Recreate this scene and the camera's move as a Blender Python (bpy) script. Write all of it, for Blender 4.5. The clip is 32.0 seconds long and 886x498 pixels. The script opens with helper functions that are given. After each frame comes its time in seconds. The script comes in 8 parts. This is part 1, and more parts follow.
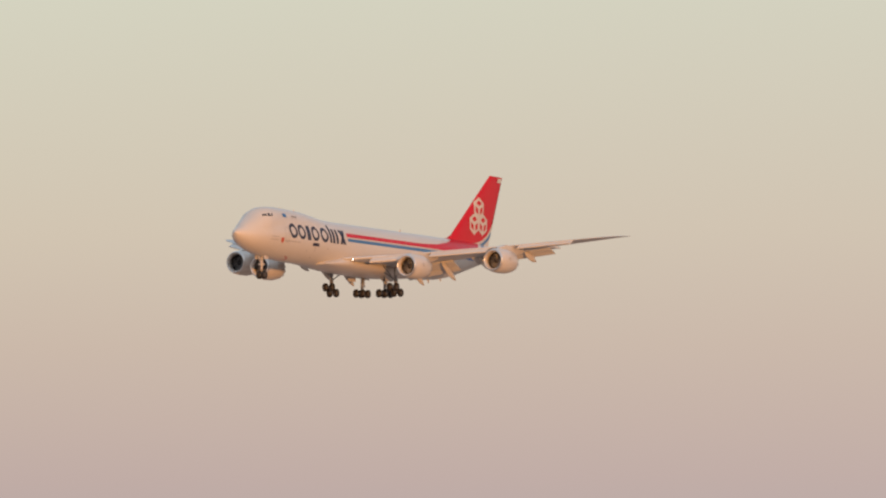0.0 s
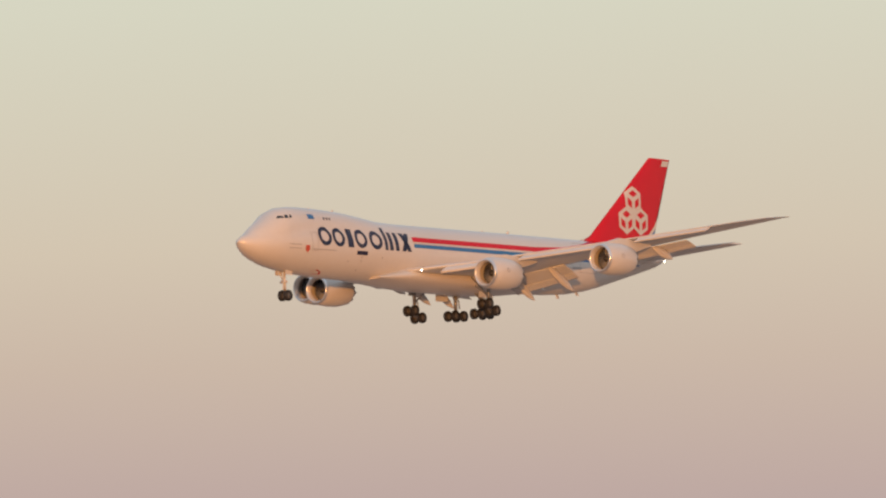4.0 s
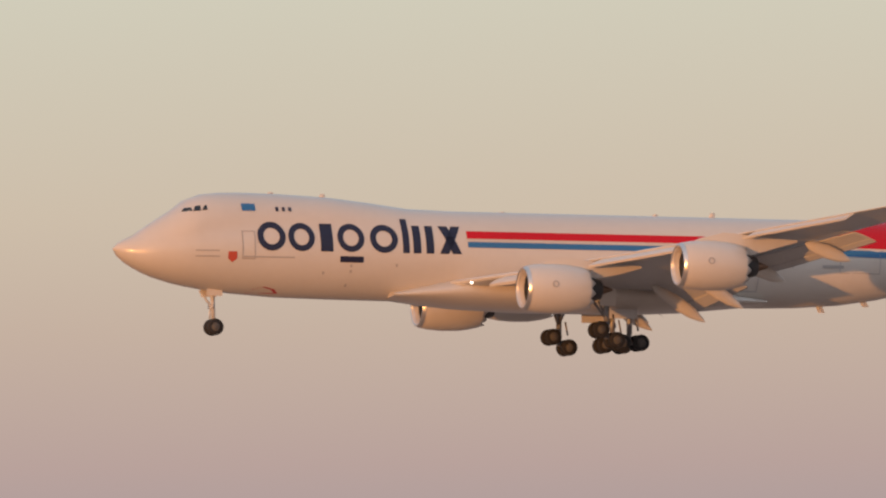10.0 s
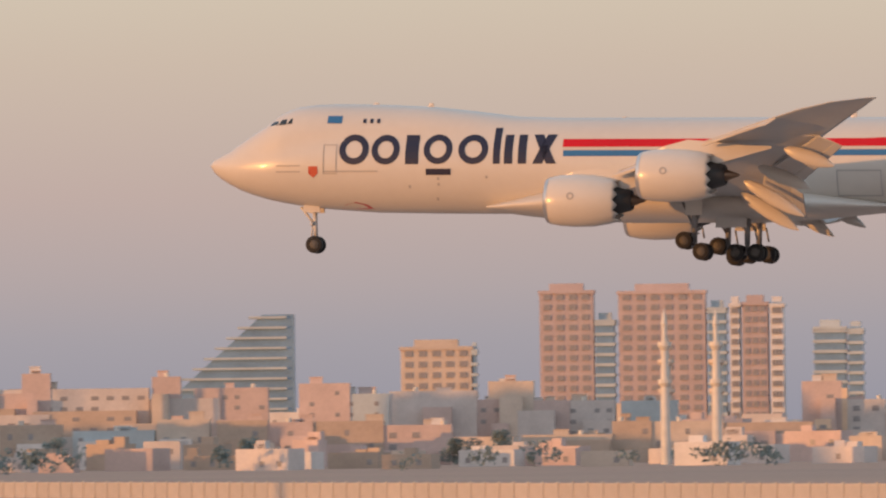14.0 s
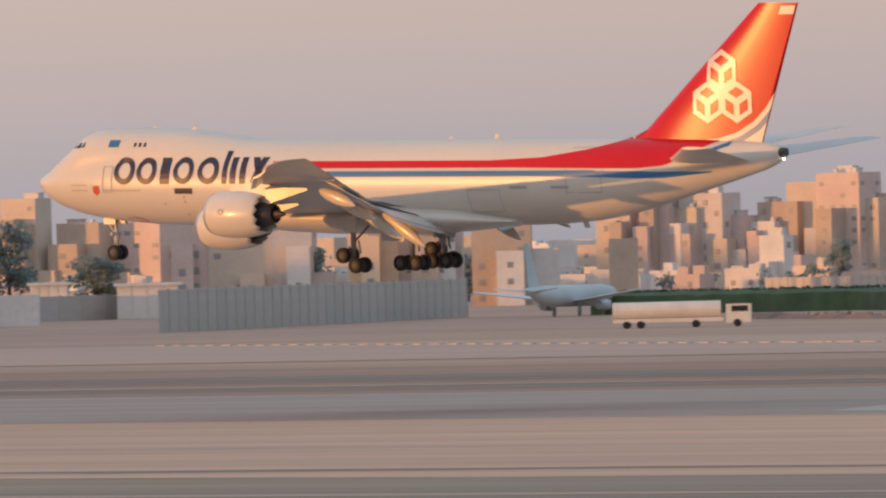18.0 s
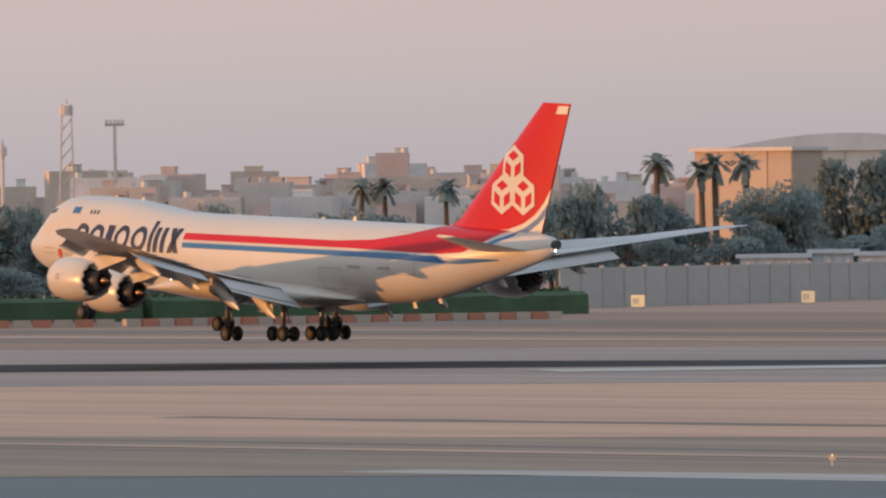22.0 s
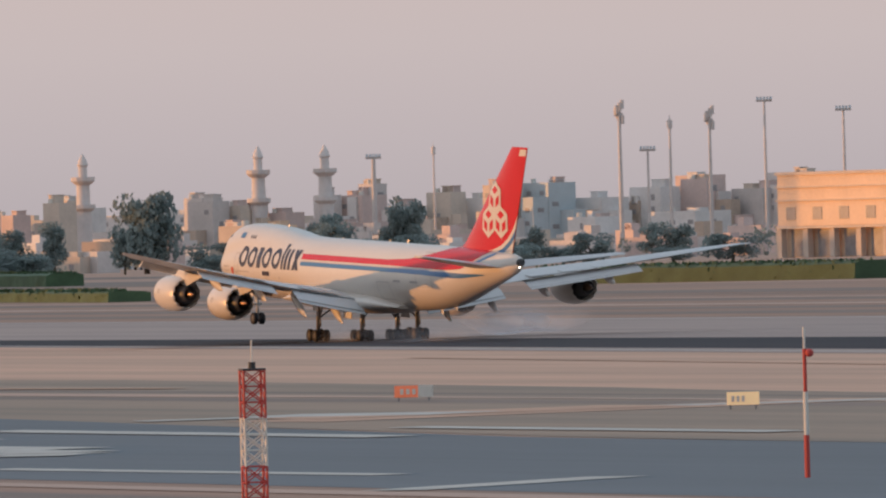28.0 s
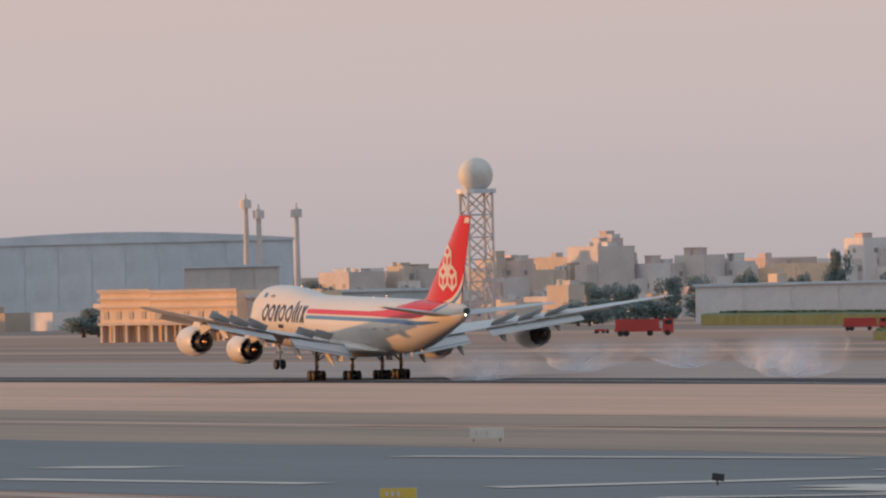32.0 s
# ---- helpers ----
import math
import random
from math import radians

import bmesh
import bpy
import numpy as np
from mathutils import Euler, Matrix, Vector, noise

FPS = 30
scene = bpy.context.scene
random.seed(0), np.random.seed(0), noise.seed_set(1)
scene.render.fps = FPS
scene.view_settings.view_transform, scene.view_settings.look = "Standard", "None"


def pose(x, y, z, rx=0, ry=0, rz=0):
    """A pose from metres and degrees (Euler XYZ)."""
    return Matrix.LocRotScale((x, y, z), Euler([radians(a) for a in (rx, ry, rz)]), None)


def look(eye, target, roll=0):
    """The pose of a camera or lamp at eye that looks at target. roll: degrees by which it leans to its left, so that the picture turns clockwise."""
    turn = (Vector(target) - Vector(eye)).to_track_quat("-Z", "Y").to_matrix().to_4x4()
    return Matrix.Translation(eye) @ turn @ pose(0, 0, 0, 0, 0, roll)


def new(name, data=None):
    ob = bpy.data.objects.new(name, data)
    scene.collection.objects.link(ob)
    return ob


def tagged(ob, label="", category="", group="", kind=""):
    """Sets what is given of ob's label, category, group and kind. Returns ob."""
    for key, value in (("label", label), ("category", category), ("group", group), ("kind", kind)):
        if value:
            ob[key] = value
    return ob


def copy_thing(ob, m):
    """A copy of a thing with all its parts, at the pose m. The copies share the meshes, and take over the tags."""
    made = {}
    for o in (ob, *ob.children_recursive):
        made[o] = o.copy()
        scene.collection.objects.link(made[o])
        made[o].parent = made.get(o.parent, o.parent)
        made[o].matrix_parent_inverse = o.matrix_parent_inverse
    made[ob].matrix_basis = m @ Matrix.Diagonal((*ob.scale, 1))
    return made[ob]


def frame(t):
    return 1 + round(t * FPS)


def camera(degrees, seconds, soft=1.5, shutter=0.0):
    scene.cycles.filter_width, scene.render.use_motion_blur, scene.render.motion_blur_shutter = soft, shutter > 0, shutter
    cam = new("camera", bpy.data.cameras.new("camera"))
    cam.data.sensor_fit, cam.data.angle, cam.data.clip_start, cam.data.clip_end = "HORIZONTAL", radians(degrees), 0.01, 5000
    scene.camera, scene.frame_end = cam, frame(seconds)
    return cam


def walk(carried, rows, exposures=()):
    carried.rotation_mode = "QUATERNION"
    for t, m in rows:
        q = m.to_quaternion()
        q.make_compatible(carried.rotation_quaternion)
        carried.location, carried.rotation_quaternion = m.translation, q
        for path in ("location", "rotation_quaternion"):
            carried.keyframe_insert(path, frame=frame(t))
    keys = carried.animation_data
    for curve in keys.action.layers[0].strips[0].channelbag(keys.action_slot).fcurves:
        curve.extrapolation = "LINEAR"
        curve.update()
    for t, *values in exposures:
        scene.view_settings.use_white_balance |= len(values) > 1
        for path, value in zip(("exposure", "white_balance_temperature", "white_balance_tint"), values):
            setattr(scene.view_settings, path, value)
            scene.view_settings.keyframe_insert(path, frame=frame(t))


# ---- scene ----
# The camera stands beside the airfield and pans after the landing jet; while the picture tightens it glides
# forward along its view. Rows: seconds, x, y, pan to the right, tilt up, lean.
EYE_Z = 12.7
cam = camera(4.196, 32.0, soft=2.2, shutter=0.08)
PAN = [
    (0, 162.4, -131.9, 38.020, 2.177, -0.38),
    (0.5, 162.4, -131.9, 36.990, 2.202, -0.61),
    (1, 162.4, -131.9, 35.743, 2.156, -0.84),
    (1.5, 162.4, -131.9, 34.513, 2.221, -1.01),
    (2, 162.4, -131.9, 33.238, 2.266, -1.19),
    (2.5, 162.4, -131.9, 31.856, 2.261, -1.25),
    (4.5, 162.4, -131.9, 25.803, 2.250, -1.47),
    (5, 162.4, -131.9, 24.047, 2.231, -1.53),
    (5.5, 162.4, -131.9, 21.679, 2.173, -1.46),
    (6, 162.4, -131.9, 19.480, 2.213, -1.40),
    (6.5, 162.4, -131.9, 17.129, 2.344, -1.36),
    (7, 162.4, -131.9, 14.390, 2.381, -1.33),
    (7.5, 162.4, -131.9, 12.024, 2.271, -1.22),
    (8, 162.4, -131.9, 9.382, 2.081, -1.11),
    (8.5, 162.4, -131.9, 6.793, 2.018, -1.00),
    (9, 162.4, -131.9, 3.621, 2.025, -0.97),
    (9.5, 162.4, -131.9, 0.003, 2.113, -0.92),
    (10, 162.4, -131.9, -3.666, 2.101, -0.87),
    (10.5, 162.4, -131.9, -7.448, 2.031, -0.81),
    (11, 162.4, -131.9, -11.252, 1.840, -0.75),
    (11.5, 162.4, -131.9, -14.795, 1.775, -0.79),
    (12, 162.4, -131.9, -18.193, 1.625, -0.84),
    (12.5, 162.4, -131.9, -20.735, 1.354, -0.85),
    (13, 162.4, -131.9, -23.240, 1.094, -0.86),
    (13.5, 162.4, -131.9, -25.705, 0.938, -0.82),
    (14, 162.4, -131.9, -28.020, 0.815, -0.78),
    (14.5, 162.4, -131.9, -30.030, 0.557, -0.66),
    (16.5, 162.4, -131.9, -37.488, 0.251, -1.11),
    (17, 161.4, -130.7, -38.970, 0.042, -1.32),
    (17.5, 158.5, -127.2, -40.723, 0.024, -1.39),
    (18, 153.5, -121.6, -42.567, 0.006, -1.45),
    (18.5, 146.2, -114.0, -44.323, -0.007, -1.21),
    (19, 136.6, -104.4, -45.912, -0.044, -0.98),
    (19.5, 125.5, -93.9, -47.223, -0.051, -0.88),
    (20, 113.5, -83.1, -48.615, -0.108, -0.78),
    (20.5, 100.7, -72.1, -50.025, -0.249, -0.76),
    (21, 87.1, -60.9, -51.288, -0.205, -0.74),
    (21.5, 72.9, -49.8, -52.479, -0.184, -0.69),
    (22, 58.5, -39.0, -53.710, -0.180, -0.63),
    (22.5, 43.9, -28.5, -54.882, -0.277, -1.21),
    (23, 29.0, -18.3, -56.252, -0.391, -1.78),
    (23.5, 15.4, -9.5, -57.590, -0.409, -2.12),
    (24, 4.6, -2.8, -58.875, -0.339, -2.46),
    (24.5, 0.0, 0.0, -60.044, -0.238, -2.59),
    (26.5, 0.0, 0.0, -63.672, -0.134, -2.27),
    (27, 0.0, 0.0, -64.443, -0.108, -2.09),
    (27.5, 0.0, 0.0, -65.258, -0.120, -1.83),
    (28, 0.0, 0.0, -65.956, -0.167, -1.58),
    (28.5, 0.0, 0.0, -66.463, -0.214, -1.50),
    (29, 0.0, 0.0, -67.080, -0.181, -1.42),
    (29.5, 0.0, 0.0, -67.725, -0.030, -1.71),
    (30, 0.0, 0.0, -68.255, 0.093, -1.99),
    (30.5, 0.0, 0.0, -68.787, 0.140, -1.94),
    (31, 0.0, 0.0, -69.276, 0.205, -1.88),
    (31.5, 0.0, 0.0, -69.747, 0.131, -1.59),
    (32, 0.0, 0.0, -70.197, 0.119, -1.31),
]
walk(cam, [(t, pose(x, y, EYE_Z, 90 + tilt, 0, -pan) @ pose(0, 0, 0, 0, 0, lean)) for t, x, y, pan, tilt, lean in PAN],
     exposures=[(0, 0.04, 6520, 11), (6, 0.03, 6580, 14), (9, -0.06, 6620, 16), (11, -0.09, 6600, 15), (12.5, 0.02, 6560, 12), (14, 0.08, 6520, 11), (16.5, 0.16, 6500, 10), (18, 0.11, 6480, 10), (22, 0.15, 6400, 10), (25, 0.12, 6330, 10), (28, 0.07, 6320, 10), (32, 0.04, 6400, 10)])

# ---------------------------------------------------------------- sky and sun
SUN_UP, SUN_AHEAD = radians(1.0), radians(29)
SUN_TO = Vector((-math.sin(SUN_AHEAD) * math.cos(SUN_UP), -math.cos(SUN_AHEAD) * math.cos(SUN_UP), math.sin(SUN_UP)))


def make_sky():
    w = bpy.data.worlds.new("evening_sky")
    scene.world = w
    w.use_nodes = True
    nt = w.node_tree
    nt.nodes.clear()
    N = nt.nodes.new
    geo = N("ShaderNodeTexCoord")
    sep = N("ShaderNodeSeparateXYZ")
    nt.links.new(geo.outputs["Generated"], sep.inputs[0])
    el = N("ShaderNodeMapRange")
    el.inputs["From Min"].default_value, el.inputs["From Max"].default_value = -0.02, 0.18
    nt.links.new(sep.outputs["Z"], el.inputs["Value"])

    def ramp(stops):
        r = N("ShaderNodeValToRGB")
        e = r.color_ramp.elements
        while len(e) < len(stops):
            e.new(0.5)
        for i, (p, c) in enumerate(stops):
            e[i].position, e[i].color = p, (*c, 1)
        nt.links.new(el.outputs[0], r.inputs[0])
        return r
    # opposite the sun: a slate band at the horizon, rose above it, then straw and a pale green
    anti = ramp([(0.0, (0.270, 0.272, 0.328)), (0.10, (0.285, 0.283, 0.335)), (0.135, (0.345, 0.322, 0.352)), (0.158, (0.410, 0.350, 0.350)), (0.195, (0.492, 0.385, 0.348)), (0.25, (0.567, 0.465, 0.374)), (0.298, (0.621, 0.546, 0.423)), (0.4, (0.642, 0.653, 0.524)), (1.0, (0.425, 0.520, 0.620))])
    # to the side the haze stays rosy down to the horizon
    side = ramp([(0.0, (0.42, 0.37, 0.385)), (0.09, (0.44, 0.385, 0.395)), (0.13, (0.50, 0.43, 0.43)), (0.17, (0.55, 0.465, 0.45)), (0.22, (0.58, 0.47, 0.44)), (0.4, (0.58, 0.55, 0.48)), (0.6, (0.53, 0.54, 0.50)), (1.0, (0.425, 0.520, 0.620))])
    dot = N("ShaderNodeVectorMath")
    dot.operation = "DOT_PRODUCT"
    nt.links.new(geo.outputs["Generated"], dot.inputs[0])
    dot.inputs[1].default_value = (0.0, 1.0, 0.0)
    azi = N("ShaderNodeMapRange")
    azi.interpolation_type = "SMOOTHSTEP"
    azi.inputs["From Min"].default_value, azi.inputs["From Max"].default_value = 0.40, 0.97
    nt.links.new(dot.outputs["Value"], azi.inputs["Value"])
    mix = N("ShaderNodeMix")
    mix.data_type = "RGBA"
    nt.links.new(azi.outputs[0], mix.inputs["Factor"])
    nt.links.new(side.outputs[0], mix.inputs["A"])
    nt.links.new(anti.outputs[0], mix.inputs["B"])
    # the sky's own scattering over and behind, faint beside the haze
    sky = N("ShaderNodeTexSky")
    sky.sky_type, sky.sun_disc = "NISHITA", False
    sky.sun_elevation, sky.sun_rotation = SUN_UP, math.atan2(SUN_TO.x, SUN_TO.y)
    add = N("ShaderNodeMix")
    add.data_type, add.blend_type = "RGBA", "ADD"
    add.inputs["Factor"].default_value = 0.006
    nt.links.new(mix.outputs["Result"], add.inputs["A"])
    nt.links.new(sky.outputs[0], add.inputs["B"])
    # the haze round the low sun glows warm
    lit = N("ShaderNodeVectorMath")
    lit.operation = "DOT_PRODUCT"
    nt.links.new(geo.outputs["Generated"], lit.inputs[0])
    lit.inputs[1].default_value = SUN_TO
    halo = N("ShaderNodeMapRange")
    halo.interpolation_type = "SMOOTHSTEP"
    halo.inputs["From Min"].default_value, halo.inputs["From Max"].default_value = 0.1, 1.0
    nt.links.new(lit.outputs["Value"], halo.inputs["Value"])
    glow = N("ShaderNodeMix")
    glow.data_type, glow.blend_type = "RGBA", "ADD"
    nt.links.new(halo.outputs[0], glow.inputs["Factor"])
    nt.links.new(add.outputs["Result"], glow.inputs["A"])
    glow.inputs["B"].default_value = (0.30, 0.18, 0.10, 1)
    bg = N("ShaderNodeBackground")
    bg.inputs["Strength"].default_value = 1.0
    nt.links.new(glow.outputs["Result"], bg.inputs["Color"])
    nt.links.new(bg.outputs[0], N("ShaderNodeOutputWorld").inputs[0])


make_sky()
sun = new("sun", bpy.data.lights.new("sun", "SUN"))
sun.data.energy, sun.data.angle, sun.data.color = 2.9, radians(0.6), (1.0, 0.42, 0.108)
sun.matrix_world = look(SUN_TO * 100, (0, 0, 0))


# ---------------------------------------------------------------- materials
def material(name, base, rough=0.6, metal=0.0, vary=0.12, scale=3.0, fine=40.0, bump=0.0, second=None, spec=0.5, emit=None, island=0.0, coat=0.0, thin=0.0, stretch=(1, 1, 1)):
    """A surface with grain at two scales: broad stains and fine grain, and slight relief."""
    m = bpy.data.materials.new(name)
    m.use_nodes = True
    nt = m.node_tree
    b = nt.nodes["Principled BSDF"]
    N, L = nt.nodes.new, nt.links.new
    tc = N("ShaderNodeTexCoord")
    mp = N("ShaderNodeMapping")
    mp.inputs["Scale"].default_value = stretch
    L(tc.outputs["Object"], mp.inputs[0])
    n1 = N("ShaderNodeTexNoise")
    n1.inputs["Scale"].default_value, n1.inputs["Detail"].default_value = 1 / scale, 5
    n2 = N("ShaderNodeTexNoise")
    n2.inputs["Scale"].default_value, n2.inputs["Detail"].default_value = fine / scale / 4, 3
    L(mp.outputs[0], n1.inputs["Vector"])
    L(mp.outputs[0], n2.inputs["Vector"])
    add = N("ShaderNodeMath")
    add.operation = "MULTIPLY_ADD"
    L(n2.outputs["Fac"], add.inputs[0])
    add.inputs[1].default_value = 0.45
    L(n1.outputs["Fac"], add.inputs[2])
    rng = N("ShaderNodeMapRange")
    rng.inputs["From Min"].default_value, rng.inputs["From Max"].default_value = 0.45, 1.0
    L(add.outputs[0], rng.inputs["Value"])
    mix = N("ShaderNodeMix")
    mix.data_type = "RGBA"
    L(rng.outputs[0], mix.inputs["Factor"])
    dark = second or tuple(c * (1 - vary) for c in base)
    mix.inputs["A"].default_value = (*dark, 1)
    mix.inputs["B"].default_value = (*[min(1, c * (1 + (vary if not second else 0))) for c in base], 1)
    out = mix.outputs["Result"]
    if island:
        oi = N("ShaderNodeObjectInfo")
        gi = N("ShaderNodeNewGeometry")
        sm = N("ShaderNodeMath")
        L(oi.outputs["Random"], sm.inputs[0])
        L(gi.outputs["Random Per Island"], sm.inputs[1])
        hsv = N("ShaderNodeHueSaturation")
        r2 = N("ShaderNodeMapRange")
        r2.inputs["From Max"].default_value = 2.0
        r2.inputs["To Min"].default_value, r2.inputs["To Max"].default_value = 1 - island, 1 + island
        L(sm.outputs[0], r2.inputs["Value"])
        L(r2.outputs[0], hsv.inputs["Value"])
        L(out, hsv.inputs["Color"])
        out = hsv.outputs[0]
    L(out, b.inputs["Base Color"])
    b.inputs["Roughness"].default_value, b.inputs["Metallic"].default_value = rough, metal
    b.inputs["Specular IOR Level"].default_value = spec
    b.inputs["Coat Weight"].default_value = coat
    b.inputs["Coat Roughness"].default_value = 0.12
    if emit:
        b.inputs["Emission Color"].default_value, b.inputs["Emission Strength"].default_value = (*emit[:3], 1), emit[3]
    if thin:
        # light comes through thin leaves from behind
        tl, ms, om = N("ShaderNodeBsdfTranslucent"), N("ShaderNodeMixShader"), nt.nodes["Material Output"]
        L(out, tl.inputs["Color"])
        ms.inputs["Fac"].default_value = thin
        L(b.outputs[0], ms.inputs[1])
        L(tl.outputs[0], ms.inputs[2])
        L(ms.outputs[0], om.inputs["Surface"])
    if bump:
        bp = N("ShaderNodeBump")
        bp.inputs["Strength"].default_value, bp.inputs["Distance"].default_value = bump, 0.05
        L(n2.outputs["Fac"], bp.inputs["Height"])
        L(bp.outputs[0], b.inputs["Normal"])
    return m


WHITE = material("white_aircraft_paint", (0.59, 0.545, 0.49), 0.32, vary=0.04, scale=6, coat=0.15)
RED = material("red_aircraft_paint", (0.52, 0.010, 0.020), 0.25, vary=0.06, scale=5, spec=0.22)
BLUE = material("blue_aircraft_paint", (0.025, 0.14, 0.33), 0.28, vary=0.05, scale=5)
NAVY = material("dark_navy_paint", (0.012, 0.012, 0.04), 0.4, vary=0.1, scale=4)
GREY = material("light_grey_wing_paint", (0.54, 0.53, 0.52), 0.42, vary=0.07, scale=3)
BARE = material("bare_aluminium", (0.66, 0.64, 0.62), 0.28, metal=0.85, vary=0.08, scale=2)
STEEL = material("dark_gear_steel", (0.26, 0.26, 0.27), 0.45, metal=0.5, vary=0.2, scale=1)
RUBBER = material("black_tyre_rubber", (0.016, 0.015, 0.016), 0.75, vary=0.25, scale=0.6)
HUB = material("grey_wheel_hub", (0.09, 0.085, 0.08), 0.7, metal=0.0, vary=0.12, scale=0.6)
DARK = material("dark_engine_interior", (0.035, 0.033, 0.034), 0.5, vary=0.2, scale=1)
HOT = material("heat_stained_nozzle", (0.20, 0.13, 0.09), 0.35, metal=0.9, vary=0.25, scale=1)
GLASS = material("dark_cockpit_glass", (0.012, 0.014, 0.018), 0.06, vary=0.1, scale=1, spec=0.7)
LANDING = material("landing_light_glow", (1, 1, 1), 0.3, emit=(1.0, 0.86, 0.66, 10))

# ---------------------------------------------------------------- tools
def mesh_object(name, bm, mat, parent=None, label="", smooth=False):
    me = bpy.data.meshes.new(name)
    bm.normal_update()
    bm.to_mesh(me)
    bm.free()
    for m in (mat if isinstance(mat, (list, tuple)) else (mat,)):
        me.materials.append(m)
    if smooth:
        me.polygons.foreach_set("use_smooth", [True] * len(me.polygons))
    ob = new(name, me)
    ob.parent = parent
    if label:
        ob["label"] = label
    return ob


part = mesh_object


def box(bm, x0, x1, y0, y1, z0, z1, m=None, mi=0):
    vs = [bm.verts.new(Vector(c) if m is None else m @ Vector(c)) for c in ((x0, y0, z0), (x1, y0, z0), (x1, y1, z0), (x0, y1, z0), (x0, y0, z1), (x1, y0, z1), (x1, y1, z1), (x0, y1, z1))]
    for f in ((3, 2, 1, 0), (4, 5, 6, 7), (0, 1, 5, 4), (1, 2, 6, 5), (2, 3, 7, 6), (3, 0, 4, 7)):
        bm.faces.new([vs[i] for i in f]).material_index = mi


def tube(bm, a, b, r0, r1=None, n=12, cap=True):
    """A round bar from a to b."""
    a, b = Vector(a), Vector(b)
    r1 = r0 if r1 is None else r1
    q = (b - a).to_track_quat("Z", "Y")
    rings = []
    for c, r in ((a, r0), (b, r1)):
        rings.append([bm.verts.new(c + q @ Vector((r * math.cos(2 * math.pi * i / n), r * math.sin(2 * math.pi * i / n), 0))) for i in range(n)])
    for i in range(n):
        bm.faces.new((rings[0][i], rings[0][(i + 1) % n], rings[1][(i + 1) % n], rings[1][i]))
    if cap:
        bm.faces.new(rings[0][::-1])
        bm.faces.new(rings[1])


def loft(bm, rings, closed=True, cap=True):
    rs = [[bm.verts.new(v) for v in r] for r in rings]
    n = len(rs[0])
    for a, b in zip(rs, rs[1:]):
        for i in range(n if closed else n - 1):
            bm.faces.new((a[i], a[(i + 1) % n], b[(i + 1) % n], b[i]))
    if cap and closed:
        for ring in (rs[0][::-1], rs[-1]):
            for e in bm.faces.new(ring).edges:
                e.smooth = False
    bmesh.ops.recalc_face_normals(bm, faces=bm.faces[:])


def interp(x, xs, ys):
    return float(np.interp(x, xs, ys))


# ---------------------------------------------------------------- ground
SAND = material("pale_dry_sand", (0.71, 0.425, 0.295), 0.95, vary=0.10, scale=9, fine=36, second=(0.45, 0.285, 0.205), stretch=(0.06, 1, 1))
SCRUB = material("brown_scrubby_soil", (0.57, 0.34, 0.243), 0.95, vary=0.2, scale=10, fine=44, second=(0.30, 0.21, 0.165), stretch=(0.06, 1, 1))
RUNWAY = material("worn_runway_asphalt", (0.43, 0.32, 0.272), 0.9, vary=0.1, scale=10, fine=40, second=(0.27, 0.22, 0.205), stretch=(0.05, 1, 1))
TYREMARK = material("runway_asphalt_dark_with_rubber", (0.040, 0.040, 0.048), 0.9, spec=0.15, vary=0.3, scale=30, second=(0.055, 0.052, 0.058), stretch=(0.08, 1, 1))
TAXI = material("dark_taxiway_asphalt", (0.16, 0.178, 0.195), 0.9, vary=0.15, scale=40, second=(0.115, 0.132, 0.146), stretch=(0.1, 1, 1))
LINE = material("faded_white_marking_paint", (0.52, 0.48, 0.43), 0.8, vary=0.15, scale=5)


def strip(name, mat, y0, y1, z, x0, x1, kind="structure", label="", category="", n=24):
    """A flat band along the field; an edge is one y or a list of (x, y) corners. Soil has frayed edges."""
    bm = bmesh.new()
    rng = random.Random(name + str(z))
    fray = 1.6 if "soil" in name or "sand" in name else 0
    bends = sorted({p[0] for e in (y0, y1) if isinstance(e, tuple) for p in e if x0 < p[0] < x1})
    xs = sorted({x0 + (x1 - x0) * i / n for i in range(n + 1)} | set(bends))
    a = []
    for x in xs:
        ys = [interp(x, [p[0] for p in e], [p[1] for p in e]) if isinstance(e, tuple) else e for e in (y0, y1)]
        a.append([bm.verts.new((x, y + rng.uniform(-fray, fray), z)) for y in ys])
    for p, q in zip(a, a[1:]):
        bm.faces.new((p[0], q[0], q[1], p[1]))
    ob = mesh_object(name, bm, mat)
    return tagged(ob, label, category, kind=kind)


bm = bmesh.new()
bm.faces.new([bm.verts.new((4900 * math.cos(i / 48 * 2 * math.pi), 4900 * math.sin(i / 48 * 2 * math.pi), 0)) for i in range(48)])
tagged(mesh_object("ground", bm, SCRUB), "flat dusty brown airfield soil running to the horizon", "ground", kind="structure")
NEAR_EDGE = ((-4300, 486), (-1300, 484), (-1050, 460), (-860, 440), (-720, 442), (-560, 550), (-400, 546), (1500, 546))
FAR_EDGE = ((-4300, 592), (-900, 592), (-740, 672), (-400, 668), (1500, 668))
SCRUB_EDGE = ((-4200, 372), (-900, 372), (-620, 345), (-520, 350), (-420, 388), (-300, 375), (1500, 375))
TAXI_EDGE = ((-4200, 300), (-760, 300), (-620, 281), (-470, 279), (-430, 288), (-385, 318), (-300, 326), (1500, 326))
strip("sand_verge", SAND, SCRUB_EDGE, NEAR_EDGE, 0.02, -4200, 1500, label="pale dry sand beside the runway", category="ground")
strip("runway", RUNWAY, NEAR_EDGE, FAR_EDGE, 0.03, -4300, 1500, label="worn grey-brown asphalt runway", category="runway")
